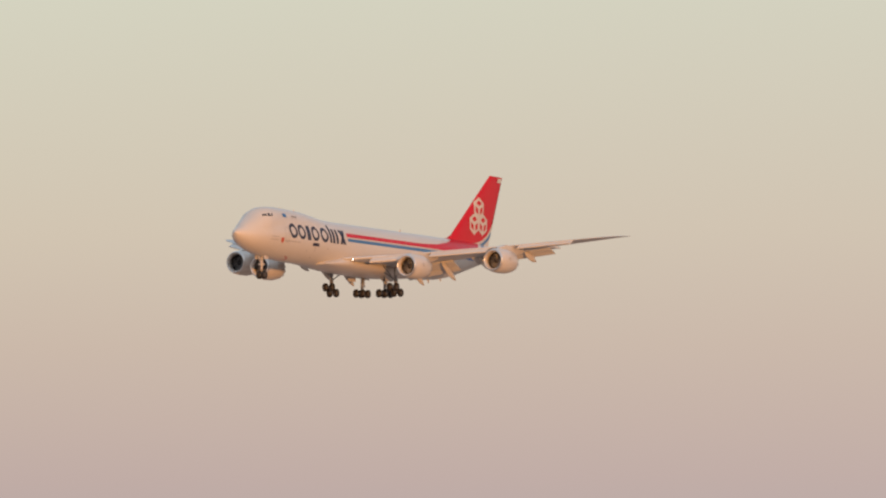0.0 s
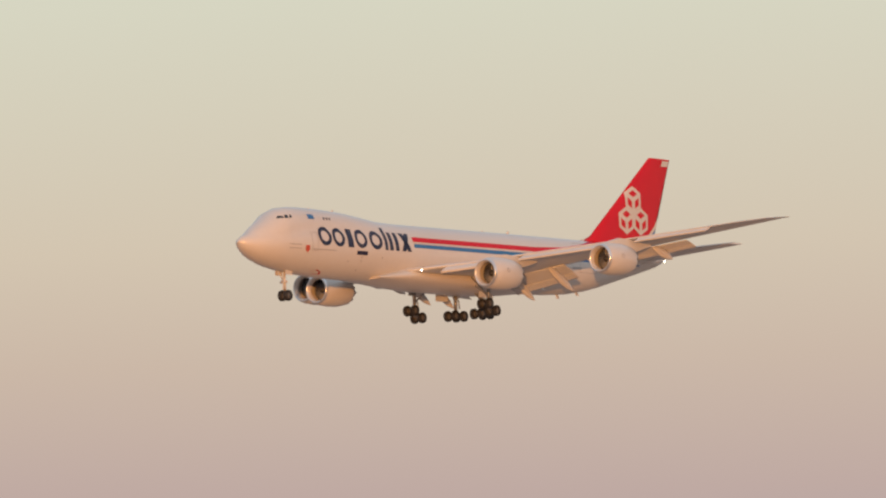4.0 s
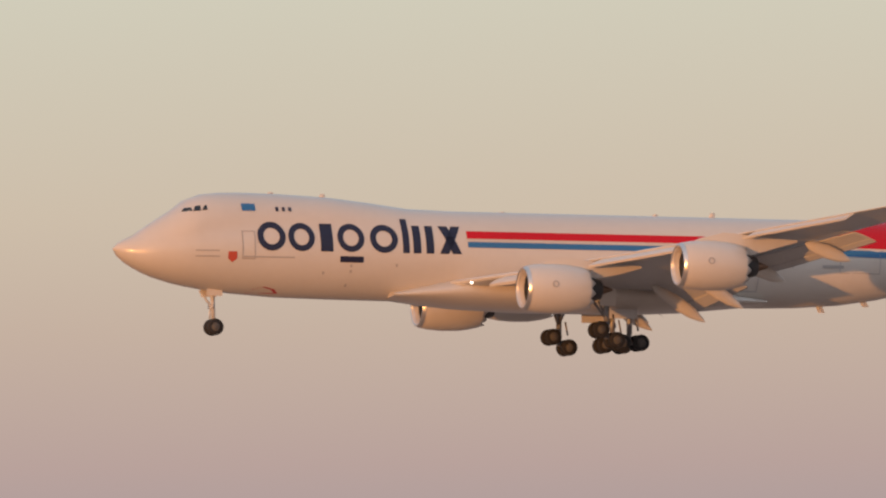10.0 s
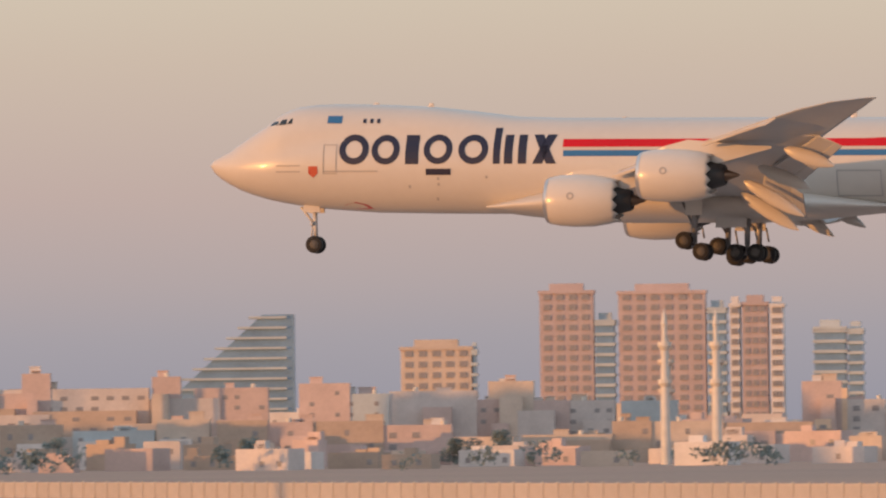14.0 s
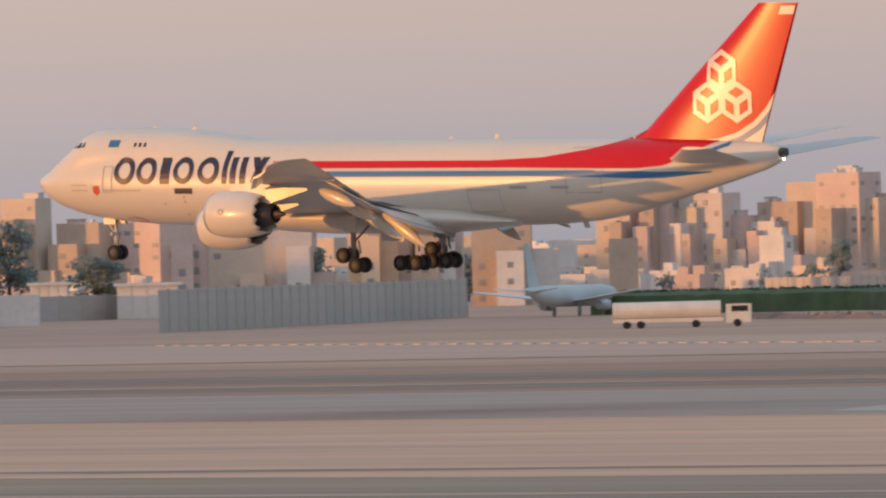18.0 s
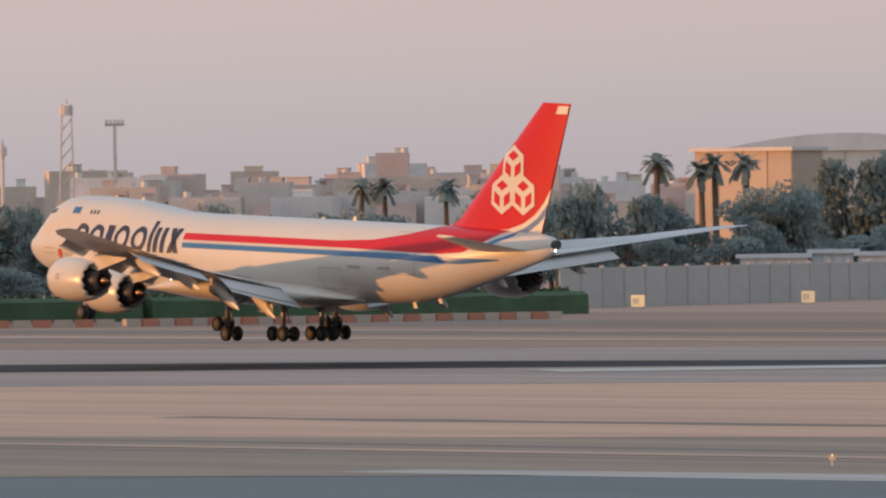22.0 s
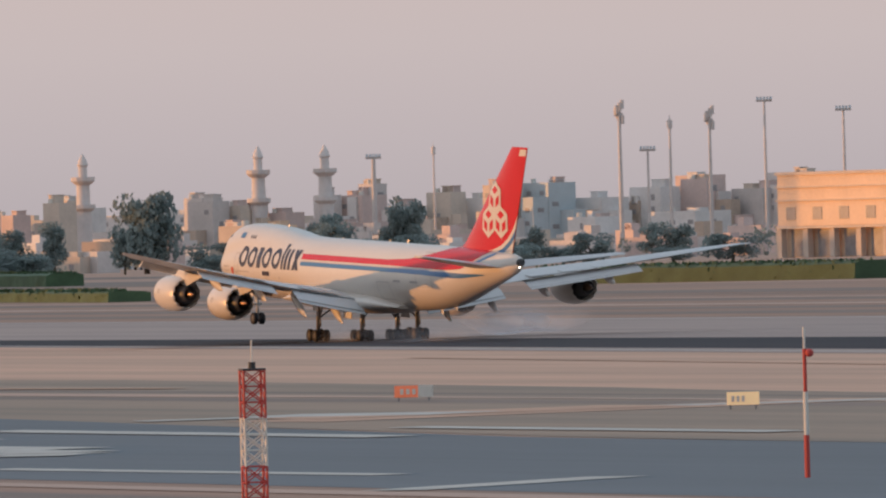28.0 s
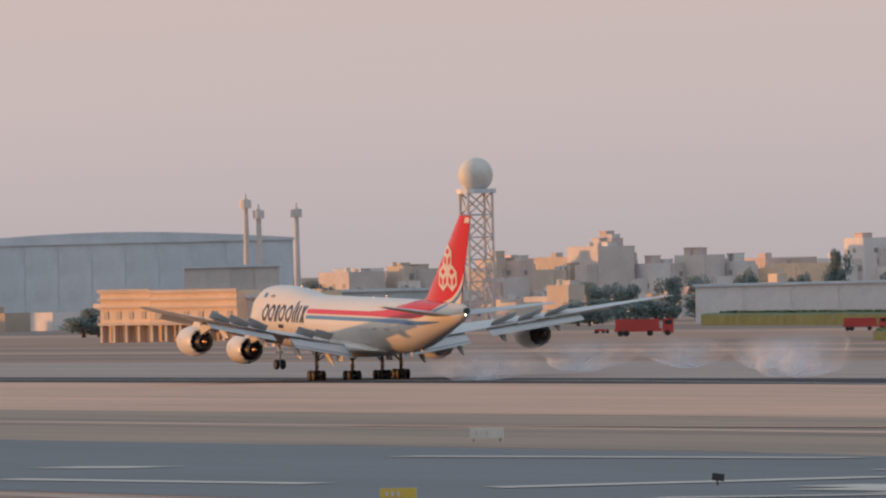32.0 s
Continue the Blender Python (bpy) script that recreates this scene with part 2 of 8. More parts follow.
bm = bmesh.new()
bm.faces.new([bm.verts.new((x, y, 0.034)) for x, y in ((-4300, 480), (-1120, 475), (-920, 457), (-830, 452), (-775, 482), (-725, 540), (-690, 572), (-705, 590), (-760, 566), (-815, 520), (-880, 500), (-4300, 503))])
tagged(mesh_object("runway_rubber_band", bm, TYREMARK), "dark band of tyre rubber along the runway", "runway", kind="structure")
strip("taxiway", TAXI, 226, TAXI_EDGE, 0.03, -4200, 1200, label="dark blue-grey asphalt taxiway", category="taxiway")
DARKSOIL = material("dark_trodden_soil", (0.27, 0.20, 0.165), 0.95, vary=0.2, scale=8, second=(0.18, 0.14, 0.12), stretch=(0.1, 1, 1))
PALESOIL = material("bleached_soil", (0.57, 0.36, 0.27), 0.95, vary=0.15, scale=8, second=(0.40, 0.30, 0.25), stretch=(0.1, 1, 1))
SCRUBLAND = material("dry_grey_green_scrub", (0.385, 0.268, 0.195), 0.95, vary=0.3, scale=7, fine=40, second=(0.21, 0.175, 0.14), stretch=(0.05, 1, 1))
strip("field_soil", SCRUBLAND, TAXI_EDGE, SCRUB_EDGE, 0.026, -4200, 1500, label="dry grey-green scrub between taxiway and sand", category="ground", n=90)
for k, (y0, y1, x0, x1) in enumerate(((345, 349, -4000, 900), (331, 335, -3800, 500), (392, 396, -560, 200), (640, 656, -3600, -900), (694, 712, -3600, -200), (744, 752, -3600, 800), (610, 626, -3600, -940), (202, 214, -3900, 300), (168, 180, -3900, 300), (372, 392, -720, -590), (760, 790, -2000, 800), (905, 985, -3600, -1250), (1035, 1075, -3600, -1400))):
    strip("soil_band", DARKSOIL, y0, y1, 0.030 + 0.001 * k, x0, x1, label="dark trodden band of soil along the field", category="ground", n=60)
for k, (y0, y1, x0, x1) in enumerate(((664, 676, -3600, -760), (716, 722, -3600, 600), (338, 341, -3900, 500), (220, 224, -3900, 400), (915, 1120, -1150, 300))):
    strip("soil_track", PALESOIL, y0, y1, 0.05 + 0.001 * k, x0, x1, label="bleached track of soil along the field", category="ground", n=60)
FIELD = material("brown_grass_and_soil", (0.42, 0.245, 0.172), 0.95, vary=0.2, scale=8, fine=44, second=(0.24, 0.16, 0.125), stretch=(0.05, 1, 1))
strip("field_soil", FIELD, FAR_EDGE, 860, 0.015, -4200, 1500, label="brown scrubby soil beyond the runway", category="ground", n=60)
strip("field_soil", FIELD, 120, 226, 0.015, -4200, 1500, label="brown scrubby soil before the taxiway", category="ground", n=60)
for edge, d in ((NEAR_EDGE, 4), (FAR_EDGE, -5)):
    strip("runway_edge_line", LINE, tuple((x, y + d) for x, y in edge), tuple((x, y + d + 1.1) for x, y in edge), 0.04, -4300, 1500, label="faded white runway edge line", category="marking")
TAXILINE = material("pale_concrete_shoulder", (0.44, 0.40, 0.37), 0.85, vary=0.2, scale=4, stretch=(0.1, 1, 1))
strip("concrete_shoulder", TAXILINE, ((-420, 305), (-345, 308), (-320, 322)), ((-420, 311), (-345, 322), (-320, 323)), 0.045, -420, -320, label="pale concrete shoulder of the taxiway", category="pavement", n=6)

# ---------------------------------------------------------------- the freighter
# Its own space: x aft from 37 m behind the nose, y to starboard (port is -y, towards the camera), z up from the nose tip.
ST = [0, 0.35, 0.9, 1.5, 2.3, 3.07, 4.4, 5.4, 6.6, 8, 9.3, 12.4, 16.3, 19.4, 22.5, 26, 36, 46, 50, 53, 56.5, 59.5, 62, 65, 67.5, 70.5, 72.8, 73.9, 74.3]
TOP = [0.02, 0.42, 0.72, 1.0, 1.55, 2.06, 2.9, 3.66, 4.12, 4.28, 4.32, 4.28, 4.1, 3.77, 3.38, 3.28, 3.26, 3.24, 3.22, 3.22, 3.2, 3.18, 3.15, 3.1, 3.05, 2.95, 2.8, 2.6, 2.3]
LOBE = [0.02, 0.42, 0.72, 0.98, 1.4, 1.8, 2.3, 2.6, 2.85, 3.0, 3.1, 3.2, 3.22, 3.24, 3.26, 3.28, 3.26, 3.24, 3.22, 3.22, 3.2, 3.18, 3.15, 3.1, 3.05, 2.95, 2.8, 2.6, 2.3]
BOT = [-0.02, -0.55, -1.0, -1.36, -1.76, -2.06, -2.44, -2.65, -2.85, -3.03, -3.15, -3.36, -3.43, -3.46, -3.48, -3.5, -3.5, -3.5, -3.48, -3.4, -3.15, -2.7, -2.15, -1.35, -0.7, 0.1, 0.75, 1.2, 1.7]
WID = [0.03, 0.62, 1.05, 1.42, 1.86, 2.18, 2.6, 2.82, 2.98, 3.1, 3.17, 3.24, 3.25, 3.25, 3.25, 3.25, 3.25, 3.25, 3.25, 3.22, 3.1, 2.85, 2.52, 2.05, 1.65, 1.18, 0.8, 0.55, 0.3]


def X(s):
    return s - 37


def half_width(s, z):
    """Half the width of the hull at a station and height: a wide lower lobe and a narrower upper one."""
    t, l, b, w = (interp(s, ST, v) for v in (TOP, LOBE, BOT, WID))
    c = (l + b) / 2
    h = (l - b) / 2
    best = w * math.sqrt(max(0, 1 - ((z - c) / h) ** 2)) if abs(z - c) < h else 0
    if t - l > 0.05:
        r = min(2.55, w * 0.9, (t - b) / 2)
        cz = t - r
        if abs(z - cz) < r:
            best = max(best, 0.96 * r * math.sqrt(max(0, 1 - ((z - cz) / r) ** 2)) ** 0.9 * r ** 0.1)
    return best


def on_skin(s, z, out=0.03, side=-1):
    return Vector((X(s), side * (half_width(s, z) + out), z))


plane = new("cargo_airplane")
tagged(plane, "white four-engined cargo jet with a red tail, gear and flaps down", "airplane")


def hull():
    bm = bmesh.new()
    stations = sorted(set(ST + [i * 2.0 for i in range(1, 37)]))
    rings = []
    for s in stations:
        t, b = interp(s, ST, TOP), interp(s, ST, BOT)
        zs = [b + (t - b) * (1 - math.cos(math.pi * i / 26)) / 2 for i in range(27)]
        port = [(X(s), -half_width(s, z), z) for z in zs]
        rings.append([Vector(p) for p in port] + [Vector((p[0], -p[1], p[2])) for p in port[-2:0:-1]])
    loft(bm, rings)
    bmesh.ops.remove_doubles(bm, verts=bm.verts[:], dist=0.004)
    return part("fuselage", bm, WHITE, plane, "white painted hull with a raised cockpit hump", smooth=True)


fuselage = hull()


def skin_patch(name, outline_fn, s0, s1, mat, parent, label="", ns=40, nz=4, out=0.03, side=-1):
    """A painted patch on the hull between a lower and an upper line, given as a function of the station."""
    bm = bmesh.new()
    grid = []
    for i in range(ns + 1):
        s = s0 + (s1 - s0) * i / ns
        lo, hi = outline_fn(s)
        t, b = interp(s, ST, TOP), interp(s, ST, BOT)
        grid.append([])
        for j in range(nz + 1):
            z = lo + (hi - lo) * math.sin(math.pi / 2 * j / nz)
            p = on_skin(s, z, out, side)
            p.z += out * max(0, (z - (t + b) / 2) / ((t - b) / 2)) ** 3
            grid[-1].append(bm.verts.new(p))
    for a, b in zip(grid, grid[1:]):
        for j in range(nz):
            bm.faces.new((a[j], b[j], b[j + 1], a[j + 1]) if side < 0 else (a[j + 1], b[j + 1], b[j], a[j]))
    return part(name, bm, mat, parent, label, smooth=True)


RU = lambda s: interp(s, [26, 48, 53, 57, 59, 60.4, 66], [1.66, 1.64, 1.85, 2.4, 2.85, 3.3, 3.3])
RL = lambda s: interp(s, [26, 50, 58, 62, 64.5, 66.5, 68.6], [1.10, 1.08, 0.98, 0.95, 1.15, 2.0, 3.0])
CREST_Z = lambda s: interp(s, ST, TOP) - 0.004
for sd in (-1, 1):
    skin_patch("red_stripe", lambda s: (min(RL(s), CREST_Z(s) - 0.01), min(RU(s), CREST_Z(s))), 26.35, 68.5, RED, fuselage, "red stripe sweeping up to the tail", ns=90, nz=14, out=0.04, side=sd)
    skin_patch("white_stripe", lambda s: (0.93, 1.07) if s < 58 else (RL(s) - 0.2, RL(s) - 0.02), 26.4, 63.5, WHITE, fuselage, ns=30, nz=1, out=0.034, side=sd)
    skin_patch("blue_stripe", lambda s: (interp(s, [26, 52, 58, 64, 69], [0.44, 0.42, 0.32, 0.15, 0.62]), interp(s, [26, 58, 64, 69], [0.86, 0.84, 0.68, 0.66])), 26.4, 68.5, BLUE, fuselage, "blue stripe along the hull", ns=40, side=sd)

    skin_patch("blue_sweep", lambda s: (interp(s, [66.6, 69.8], [1.55, 2.6]), interp(s, [66.6, 69.8], [1.85, 2.92])), 66.6, 69.8, BLUE, fuselage, "blue band curving up to the fin", ns=12, side=sd)


def flat_on_skin(name, polys, mat, parent, label="", out=0.035, thick=False):
    """Plain shapes given in station and height, laid on the port skin."""
    bm = bmesh.new()
    for poly in polys:
        vs = [bm.verts.new(on_skin(s, z, out)) for s, z in poly]
        for i in range(1, len(vs) - 1):
            bm.faces.new((vs[0], vs[i], vs[i + 1]))
    bmesh.ops.recalc_face_normals(bm, faces=bm.faces[:])
    for f in bm.faces:
        if f.normal.y > 0:
            f.normal_flip()
    return part(name, bm, mat, parent, label)


def ring_shape(cs, cz, rs, rz, w, n=28, a0=0, a1=360):
    quads = []
    for i in range(n):
        a, b = radians(a0 + (a1 - a0) * i / n), radians(a0 + (a1 - a0) * (i + 1) / n)
        o = lambda k, f: (cs + math.cos(k) * (rs - f), cz + math.sin(k) * (rz - f))
        quads.append([o(a, 0), o(b, 0), o(b, w), o(a, w)])
    return quads


def bar_shape(s0, s1, z0, z1, lean=0.0):
    n = 5
    return [[(s0 + lean * i / n, z0 + (z1 - z0) * i / n), (s1 + lean * i / n, z0 + (z1 - z0) * i / n), (s1 + lean * (i + 1) / n, z0 + (z1 - z0) * (i + 1) / n), (s0 + lean * (i + 1) / n, z0 + (z1 - z0) * (i + 1) / n)] for i in range(n)]


# the title on the hull, as plain rings and bars
shapes = [
    ring_shape(11.25, 0.98, 1.08, 1.08, 0.46),
    ring_shape(13.55, 0.96, 1.02, 1.06, 0.44),
    bar_shape(15.0, 15.95, -0.08, 2.0),
    ring_shape(17.35, 0.98, 1.04, 1.06, 0.44),
    bar_shape(16.5, 18.3, -0.85, -0.40),
    ring_shape(19.9, 0.96, 1.08, 1.06, 0.46),
    bar_shape(21.35, 21.85, -0.08, 2.5),
    bar_shape(22.15, 22.75, -0.08, 2.0),
    bar_shape(23.15, 23.75, -0.08, 2.0),
    bar_shape(24.2, 24.9, -0.08, 2.0, 1.0),
    bar_shape(25.2, 25.9, -0.08, 2.0, -1.0),
]
for poly in shapes:
    flat_on_skin("title_shape", poly, NAVY, fuselage, "dark navy shape of the hull title")

# cockpit glazing, flag, small cabin windows, doors and warning marks
for s0, s1, z0, z1 in ((4.75, 5.45, 2.72, 3.05), (5.5, 6.1, 2.76, 3.2), (6.15, 6.55, 2.82, 3.24)):
    flat_on_skin("cockpit_window", [[(s0, z0), (s1, z0 + 0.04), (s1, z1), (s0 + 0.25, z1 - 0.04)]], GLASS, fuselage, "dark cockpit window")
flat_on_skin("flag_mark", bar_shape(9.15, 10.2, 2.85, 3.4), BLUE, fuselage, "small blue flag mark")
for k in range(3):
    flat_on_skin("cabin_window", bar_shape(11.75 + 0.5 * k, 11.98 + 0.5 * k, 2.86, 3.18), NAVY, fuselage)
SEAM = material("panel_seam_grey", (0.36, 0.34, 0.33), 0.6, vary=0.1)
CREST = material("orange_red_crest_paint", (0.48, 0.075, 0.04), 0.5, vary=0.1)
PINK = material("dull_crimson_paint", (0.42, 0.04, 0.06), 0.5, vary=0.1)


def outline(s0, s1, z0, z1, w=0.06):
    return bar_shape(s0, s0 + w, z0, z1) + bar_shape(s1 - w, s1, z0, z1) + bar_shape(s0, s1, z0, z0 + w) + bar_shape(s0, s1, z1 - w, z1)


flat_on_skin("crew_door", outline(9.0, 10.0, -0.75, 1.35), SEAM, fuselage, "outline of the front door")
flat_on_skin("crest", [[(7.95, -0.2), (8.6, -0.2), (8.62, -0.7), (8.27, -1.0), (7.92, -0.7)]], CREST, fuselage, "orange crest mark")
for z in (-0.2, -0.62):
    flat_on_skin("small_writing", bar_shape(5.5, 7.3, z, z + 0.09), SEAM, fuselage)
flat_on_skin("small_writing", bar_shape(9.1, 13.0, -0.62, -0.52), SEAM, fuselage)
flat_on_skin("belly_mark", [[(9.9, -3.12), (10.3, -2.86), (11.1, -2.68), (11.9, -2.86), (12.3, -3.14)]], PINK, fuselage, "crimson chevron under the nose")
flat_on_skin("hold_door", outline(46.0, 49.2, -2.4, -0.6), SEAM, fuselage, "outline of the aft hold door")
flat_on_skin("side_cargo_door", outline(55.6, 58.9, -0.9, 2.6, 0.05), SEAM, fuselage, "outline of the side cargo door")
for s in (50.2, 54.2):
    flat_on_skin("registration_bar", bar_shape(s, s + 1.7, -0.55, -0.33), SEAM, fuselage)
for s, z in ((15.2, -1.75), (17.3, -1.2), (17.3, -1.6), (17.1, -2.6), (20.8, -1.1)):
    flat_on_skin("drain_port", bar_shape(s, s + 0.16, z, z + 0.2), SEAM, fuselage)

# aerials and beacons on the roof
for s, h in ((12.0, 0.18), (16.0, 0.3), (30.0, 0.12), (42.0, 0.2), (46.5, 0.4), (60.0, 0.18)):
    bm = bmesh.new()
    t = interp(s, ST, TOP)
    loft(bm, [[Vector((X(s) + dx + k * 0.18, dy, t - 0.05 + k * h)) for dx, dy in ((-0.22, 0), (0, 0.05), (0.3 - 0.16 * k, 0), (0, -0.05))] for k in (0, 1)])
    part("antenna", bm, WHITE, fuselage)
for s, h in ((55, 0.5), (58.5, 0.4)):
    bm = bmesh.new()
    b = interp(s, ST, BOT)
    loft(bm, [[Vector((X(s) + dx + k * 0.25, dy, b + 0.05 - k * h)) for dx, dy in ((-0.25, 0), (0, 0.05), (0.3, 0), (0, -0.05))] for k in (0, 1)])
    part("antenna", bm, GREY, fuselage)
# tail lamp and exhaust of the auxiliary unit
bm = bmesh.new()
tube(bm, (X(74.1), 0, 2.0), (X(74.6), 0, 2.05), 0.42, 0.34, 14)
part("tail_exhaust", bm, DARK, fuselage, "dark exhaust at the end of the tail cone")
bm = bmesh.new()
bmesh.ops.create_icosphere(bm, subdivisions=1, radius=0.09, matrix=Matrix.Translation((X(74.5), -0.2, 1.55)))
part("tail_lamp", bm, LANDING, fuselage, "glowing white tail lamp")


# wings ------------------------------------------------------------------
def airfoil(le, chord, z, thick, y, twist=0.0, droop=0.0, n=9):
    up, lo = [], []
    for i in range(n + 1):
        u = (1 - math.cos(math.pi * i / n)) / 2
        th = thick * chord * (1.48 * math.sqrt(u) - 0.63 * u - 1.76 * u * u + 1.42 * u ** 3 - 0.51 * u ** 4)
        cam_z = 0.02 * chord * math.sin(math.pi * u) - chord * u * math.tan(radians(twist)) - droop * max(0, u - 0.7)
        up.append(Vector((le + chord * u, y, z + cam_z + th)))
        lo.append(Vector((le + chord * u, y, z + cam_z - th * 0.8)))
    return up + lo[-2:0:-1]


WY = [2.6, 8, 13, 21.4, 28, 31.5, 33.4, 34.3]
WLE = [24.6, 29.3, 33.0, 40.2, 45.9, 49.2, 51.8, 54.2]
WTE = [41.2, 42.6, 44.0, 48.4, 51.9, 53.8, 54.8, 55.3]
WZ = [-2.3, -1.6, -0.85, 0.5, 1.65, 2.3, 2.7, 2.9]


def wing_at(y):
    return interp(y, WY, WLE), interp(y, WY, WTE), interp(y, WY, WZ)


def wing(side):
    bm = bmesh.new()
    rings = []
    for y in (2.0, 2.6, 5, 8, 10.5, 13, 17, 21.4, 25, 28, 30, 31.5, 32.6, 33.4, 34.0, 34.3):
        le, te, z = wing_at(y)
        rings.append([Vector((X(p.x), p.y, p.z)) for p in airfoil(le, te - le, z, interp(y, [2, 13, 34], [0.065, 0.052, 0.04]), side * y, interp(y, [2, 13, 34], [1.5, 0.6, -2.5]))])
    loft(bm, rings)
    w = part("wing", bm, GREY, plane, "grey swept wing with flaps lowered", smooth=True)
    w.data.polygons.foreach_set("use_smooth", [True] * len(w.data.polygons))
    # leading-edge flaps, hanging ahead of and below the nose of the wing
    for y0, y1, drop in ((6.6, 10.6, 0.75), (13.4, 19.8, 0.62), (23.2, 29.2, 0.5)):
        bm = bmesh.new()
        rs = []
        for k in range(4):
            y = y0 + (y1 - y0) * k / 3
            le, te, z = wing_at(y)
            c = 1.0 + drop
            rs.append([Vector((X(le - c * 0.62 + dx), side * y, z + dz - 0.12)) for dx, dz in ((0, -drop), (-0.1, -drop * 0.75), (0.35, -0.25), (c * 0.72, 0.12), (c * 0.74, 0.04), (0.42, -0.4), (0.12, -drop * 0.95))])
        loft(bm, rs)
        part("leading_edge_flap", bm, WHITE, w, "pale leading-edge flap swung forward", smooth=False)
    # slotted trailing flaps in two segments each side of the outer-engine gap
    for y0, y1, c1, ang in ((3.4, 11.4, 3.1, 31), (14.0, 24.2, 2.0, 25)):
        for seg, (off, ch, a) in enumerate(((-0.9, c1, ang * 0.8), (c1 * 0.86, c1 * 0.36, ang * 0.95))):
            bm = bmesh.new()
            rs = []
            for k in range(5):
                y = y0 + (y1 - y0) * k / 4
                le, te, z = wing_at(y)
                shrink = 1 - 0.22 * k / 4
                x0, z0 = te + (off if seg == 0 else -0.9 + off * shrink * math.cos(radians(ang * 0.8))), z - 0.16 - (0 if seg == 0 else off * shrink * math.sin(radians(ang * 0.8)) + 0.0)
                rs.append([Vector((X(p.x), p.y, p.z)) for p in airfoil(x0, ch * shrink, z0, 0.06, side * y, a, n=5)])
            loft(bm, rs)
            part("flap", bm, GREY, w, "lowered trailing flap", smooth=True)
    # aileron-side tip panel edge line and flap track fairings
    for y, ln, dn in ((6.0, 4.9, 32), (10.6, 4.9, 30), (15.6, 4.0, 22), (21.6, 3.7, 19)):
        le, te, z = wing_at(y)
        bm = bmesh.new()
        ca, sa = math.cos(radians(dn)), math.sin(radians(dn))
        rs = []
        for u, r in ((0, 0.06), (0.08, 0.26), (0.25, 0.4), (0.5, 0.46), (0.75, 0.38), (0.92, 0.18), (1, 0.03)):
            cx, cz = te - 2.3 + ln * u * ca, z - 0.45 - ln * u * sa
            rs.append([Vector((X(cx) + r * 1.15 * math.sin(p) * sa, side * y + r * 0.55 * math.cos(p), cz + r * 1.15 * math.sin(p) * ca)) for p in [2 * math.pi * i / 10 for i in range(10)]])
        loft(bm, rs)
        part("flap_track_fairing", bm, WHITE, w, "canoe-shaped flap track fairing", smooth=True)
    # wing-root landing lamp
    if side < 0:
        bm = bmesh.new()
        bmesh.ops.create_icosphere(bm, subdivisions=2, radius=0.12, matrix=Matrix.Translation((X(26.35), side * 4.2, -2.15)))
        part("landing_lamp", bm, LANDING, w, "bright landing lamp in the wing root")
    return w


wings = [wing(-1), wing(1)]

# spoilers lie on the wing until the wheels are down
spoilers = []
for side, w in zip((-1, 1), wings):
    for y0, y1 in ((5.0, 7.4), (7.5, 9.9), (14.6, 17.4), (17.5, 20.3), (20.4, 23.2)):
        ym = (y0 + y1) / 2
        le, te, z = wing_at(ym)
        bm = bmesh.new()
        rows = []
        for y in (y0, y1):
            l2, t2, z2 = wing_at(y)
            rows.append([Vector((t2 - te + dx, side * (y - ym), z2 - z + dz)) for dx, dz in ((-1.9, 0.0), (-0.3, 0.0), (-0.3, 0.06), (-1.9, 0.09))])
        off = Vector((-1.9, 0, 0))
        loft(bm, [[v - off for v in r] for r in rows])
        sp = part("spoiler", bm, GREY, w, "grey spoiler panel on the wing")
        sp.location = (X(te) - 1.9, side * ym, z + 0.16)
        spoilers.append(sp)

# wing-body fairing
bm = bmesh.new()
rs = []
for s, w_, b_ in ((20.8, 2.9, -3.3), (23, 3.3, -3.62), (26, 3.75, -3.95), (31, 3.95, -4.15), (40, 3.9, -4.15), (44, 3.6, -3.95), (48, 3.1, -3.55), (50, 2.7, -3.35)):
    tz = interp(s, [20.8, 26, 36, 44, 50], [-2.9, -1.4, -1.5, -1.9, -2.9])
    rs.append([Vector((X(s), w_ * math.cos(a), (tz + b_) / 2 + (tz - b_) / 2 * math.sin(a))) for a in [2 * math.pi * i / 28 for i in range(28)]])
loft(bm, rs)
part("belly_fairing", bm, WHITE, plane, "bulged fairing where the wings meet the belly", smooth=True)


# tail --------------------------------------------------------------------
def slab(bm, pts_root, pts_tip, thick_root, thick_tip, axis):
    """A tapered tail surface from a root chord to a tip chord; the thickness lies along axis."""
    rings = []
    for k in range(7):
        u = k / 6
        (l0, t0), (l1, t1) = pts_root, pts_tip
        le, te = l0.lerp(l1, u), t0.lerp(t1, u)
        th = thick_root + (thick_tip - thick_root) * u
        up, lo = [], []
        for i in range(9):
            c = (1 - math.cos(math.pi * i / 8)) / 2
            p = le.lerp(te, c)
            d = th * (1.48 * math.sqrt(c) - 0.63 * c - 1.76 * c * c + 1.42 * c ** 3 - 0.51 * c ** 4) * 1.6
            up.append(p + axis * d)
            lo.append(p - axis * d)
        rings.append(up + lo[-2:0:-1])
    loft(bm, rings)


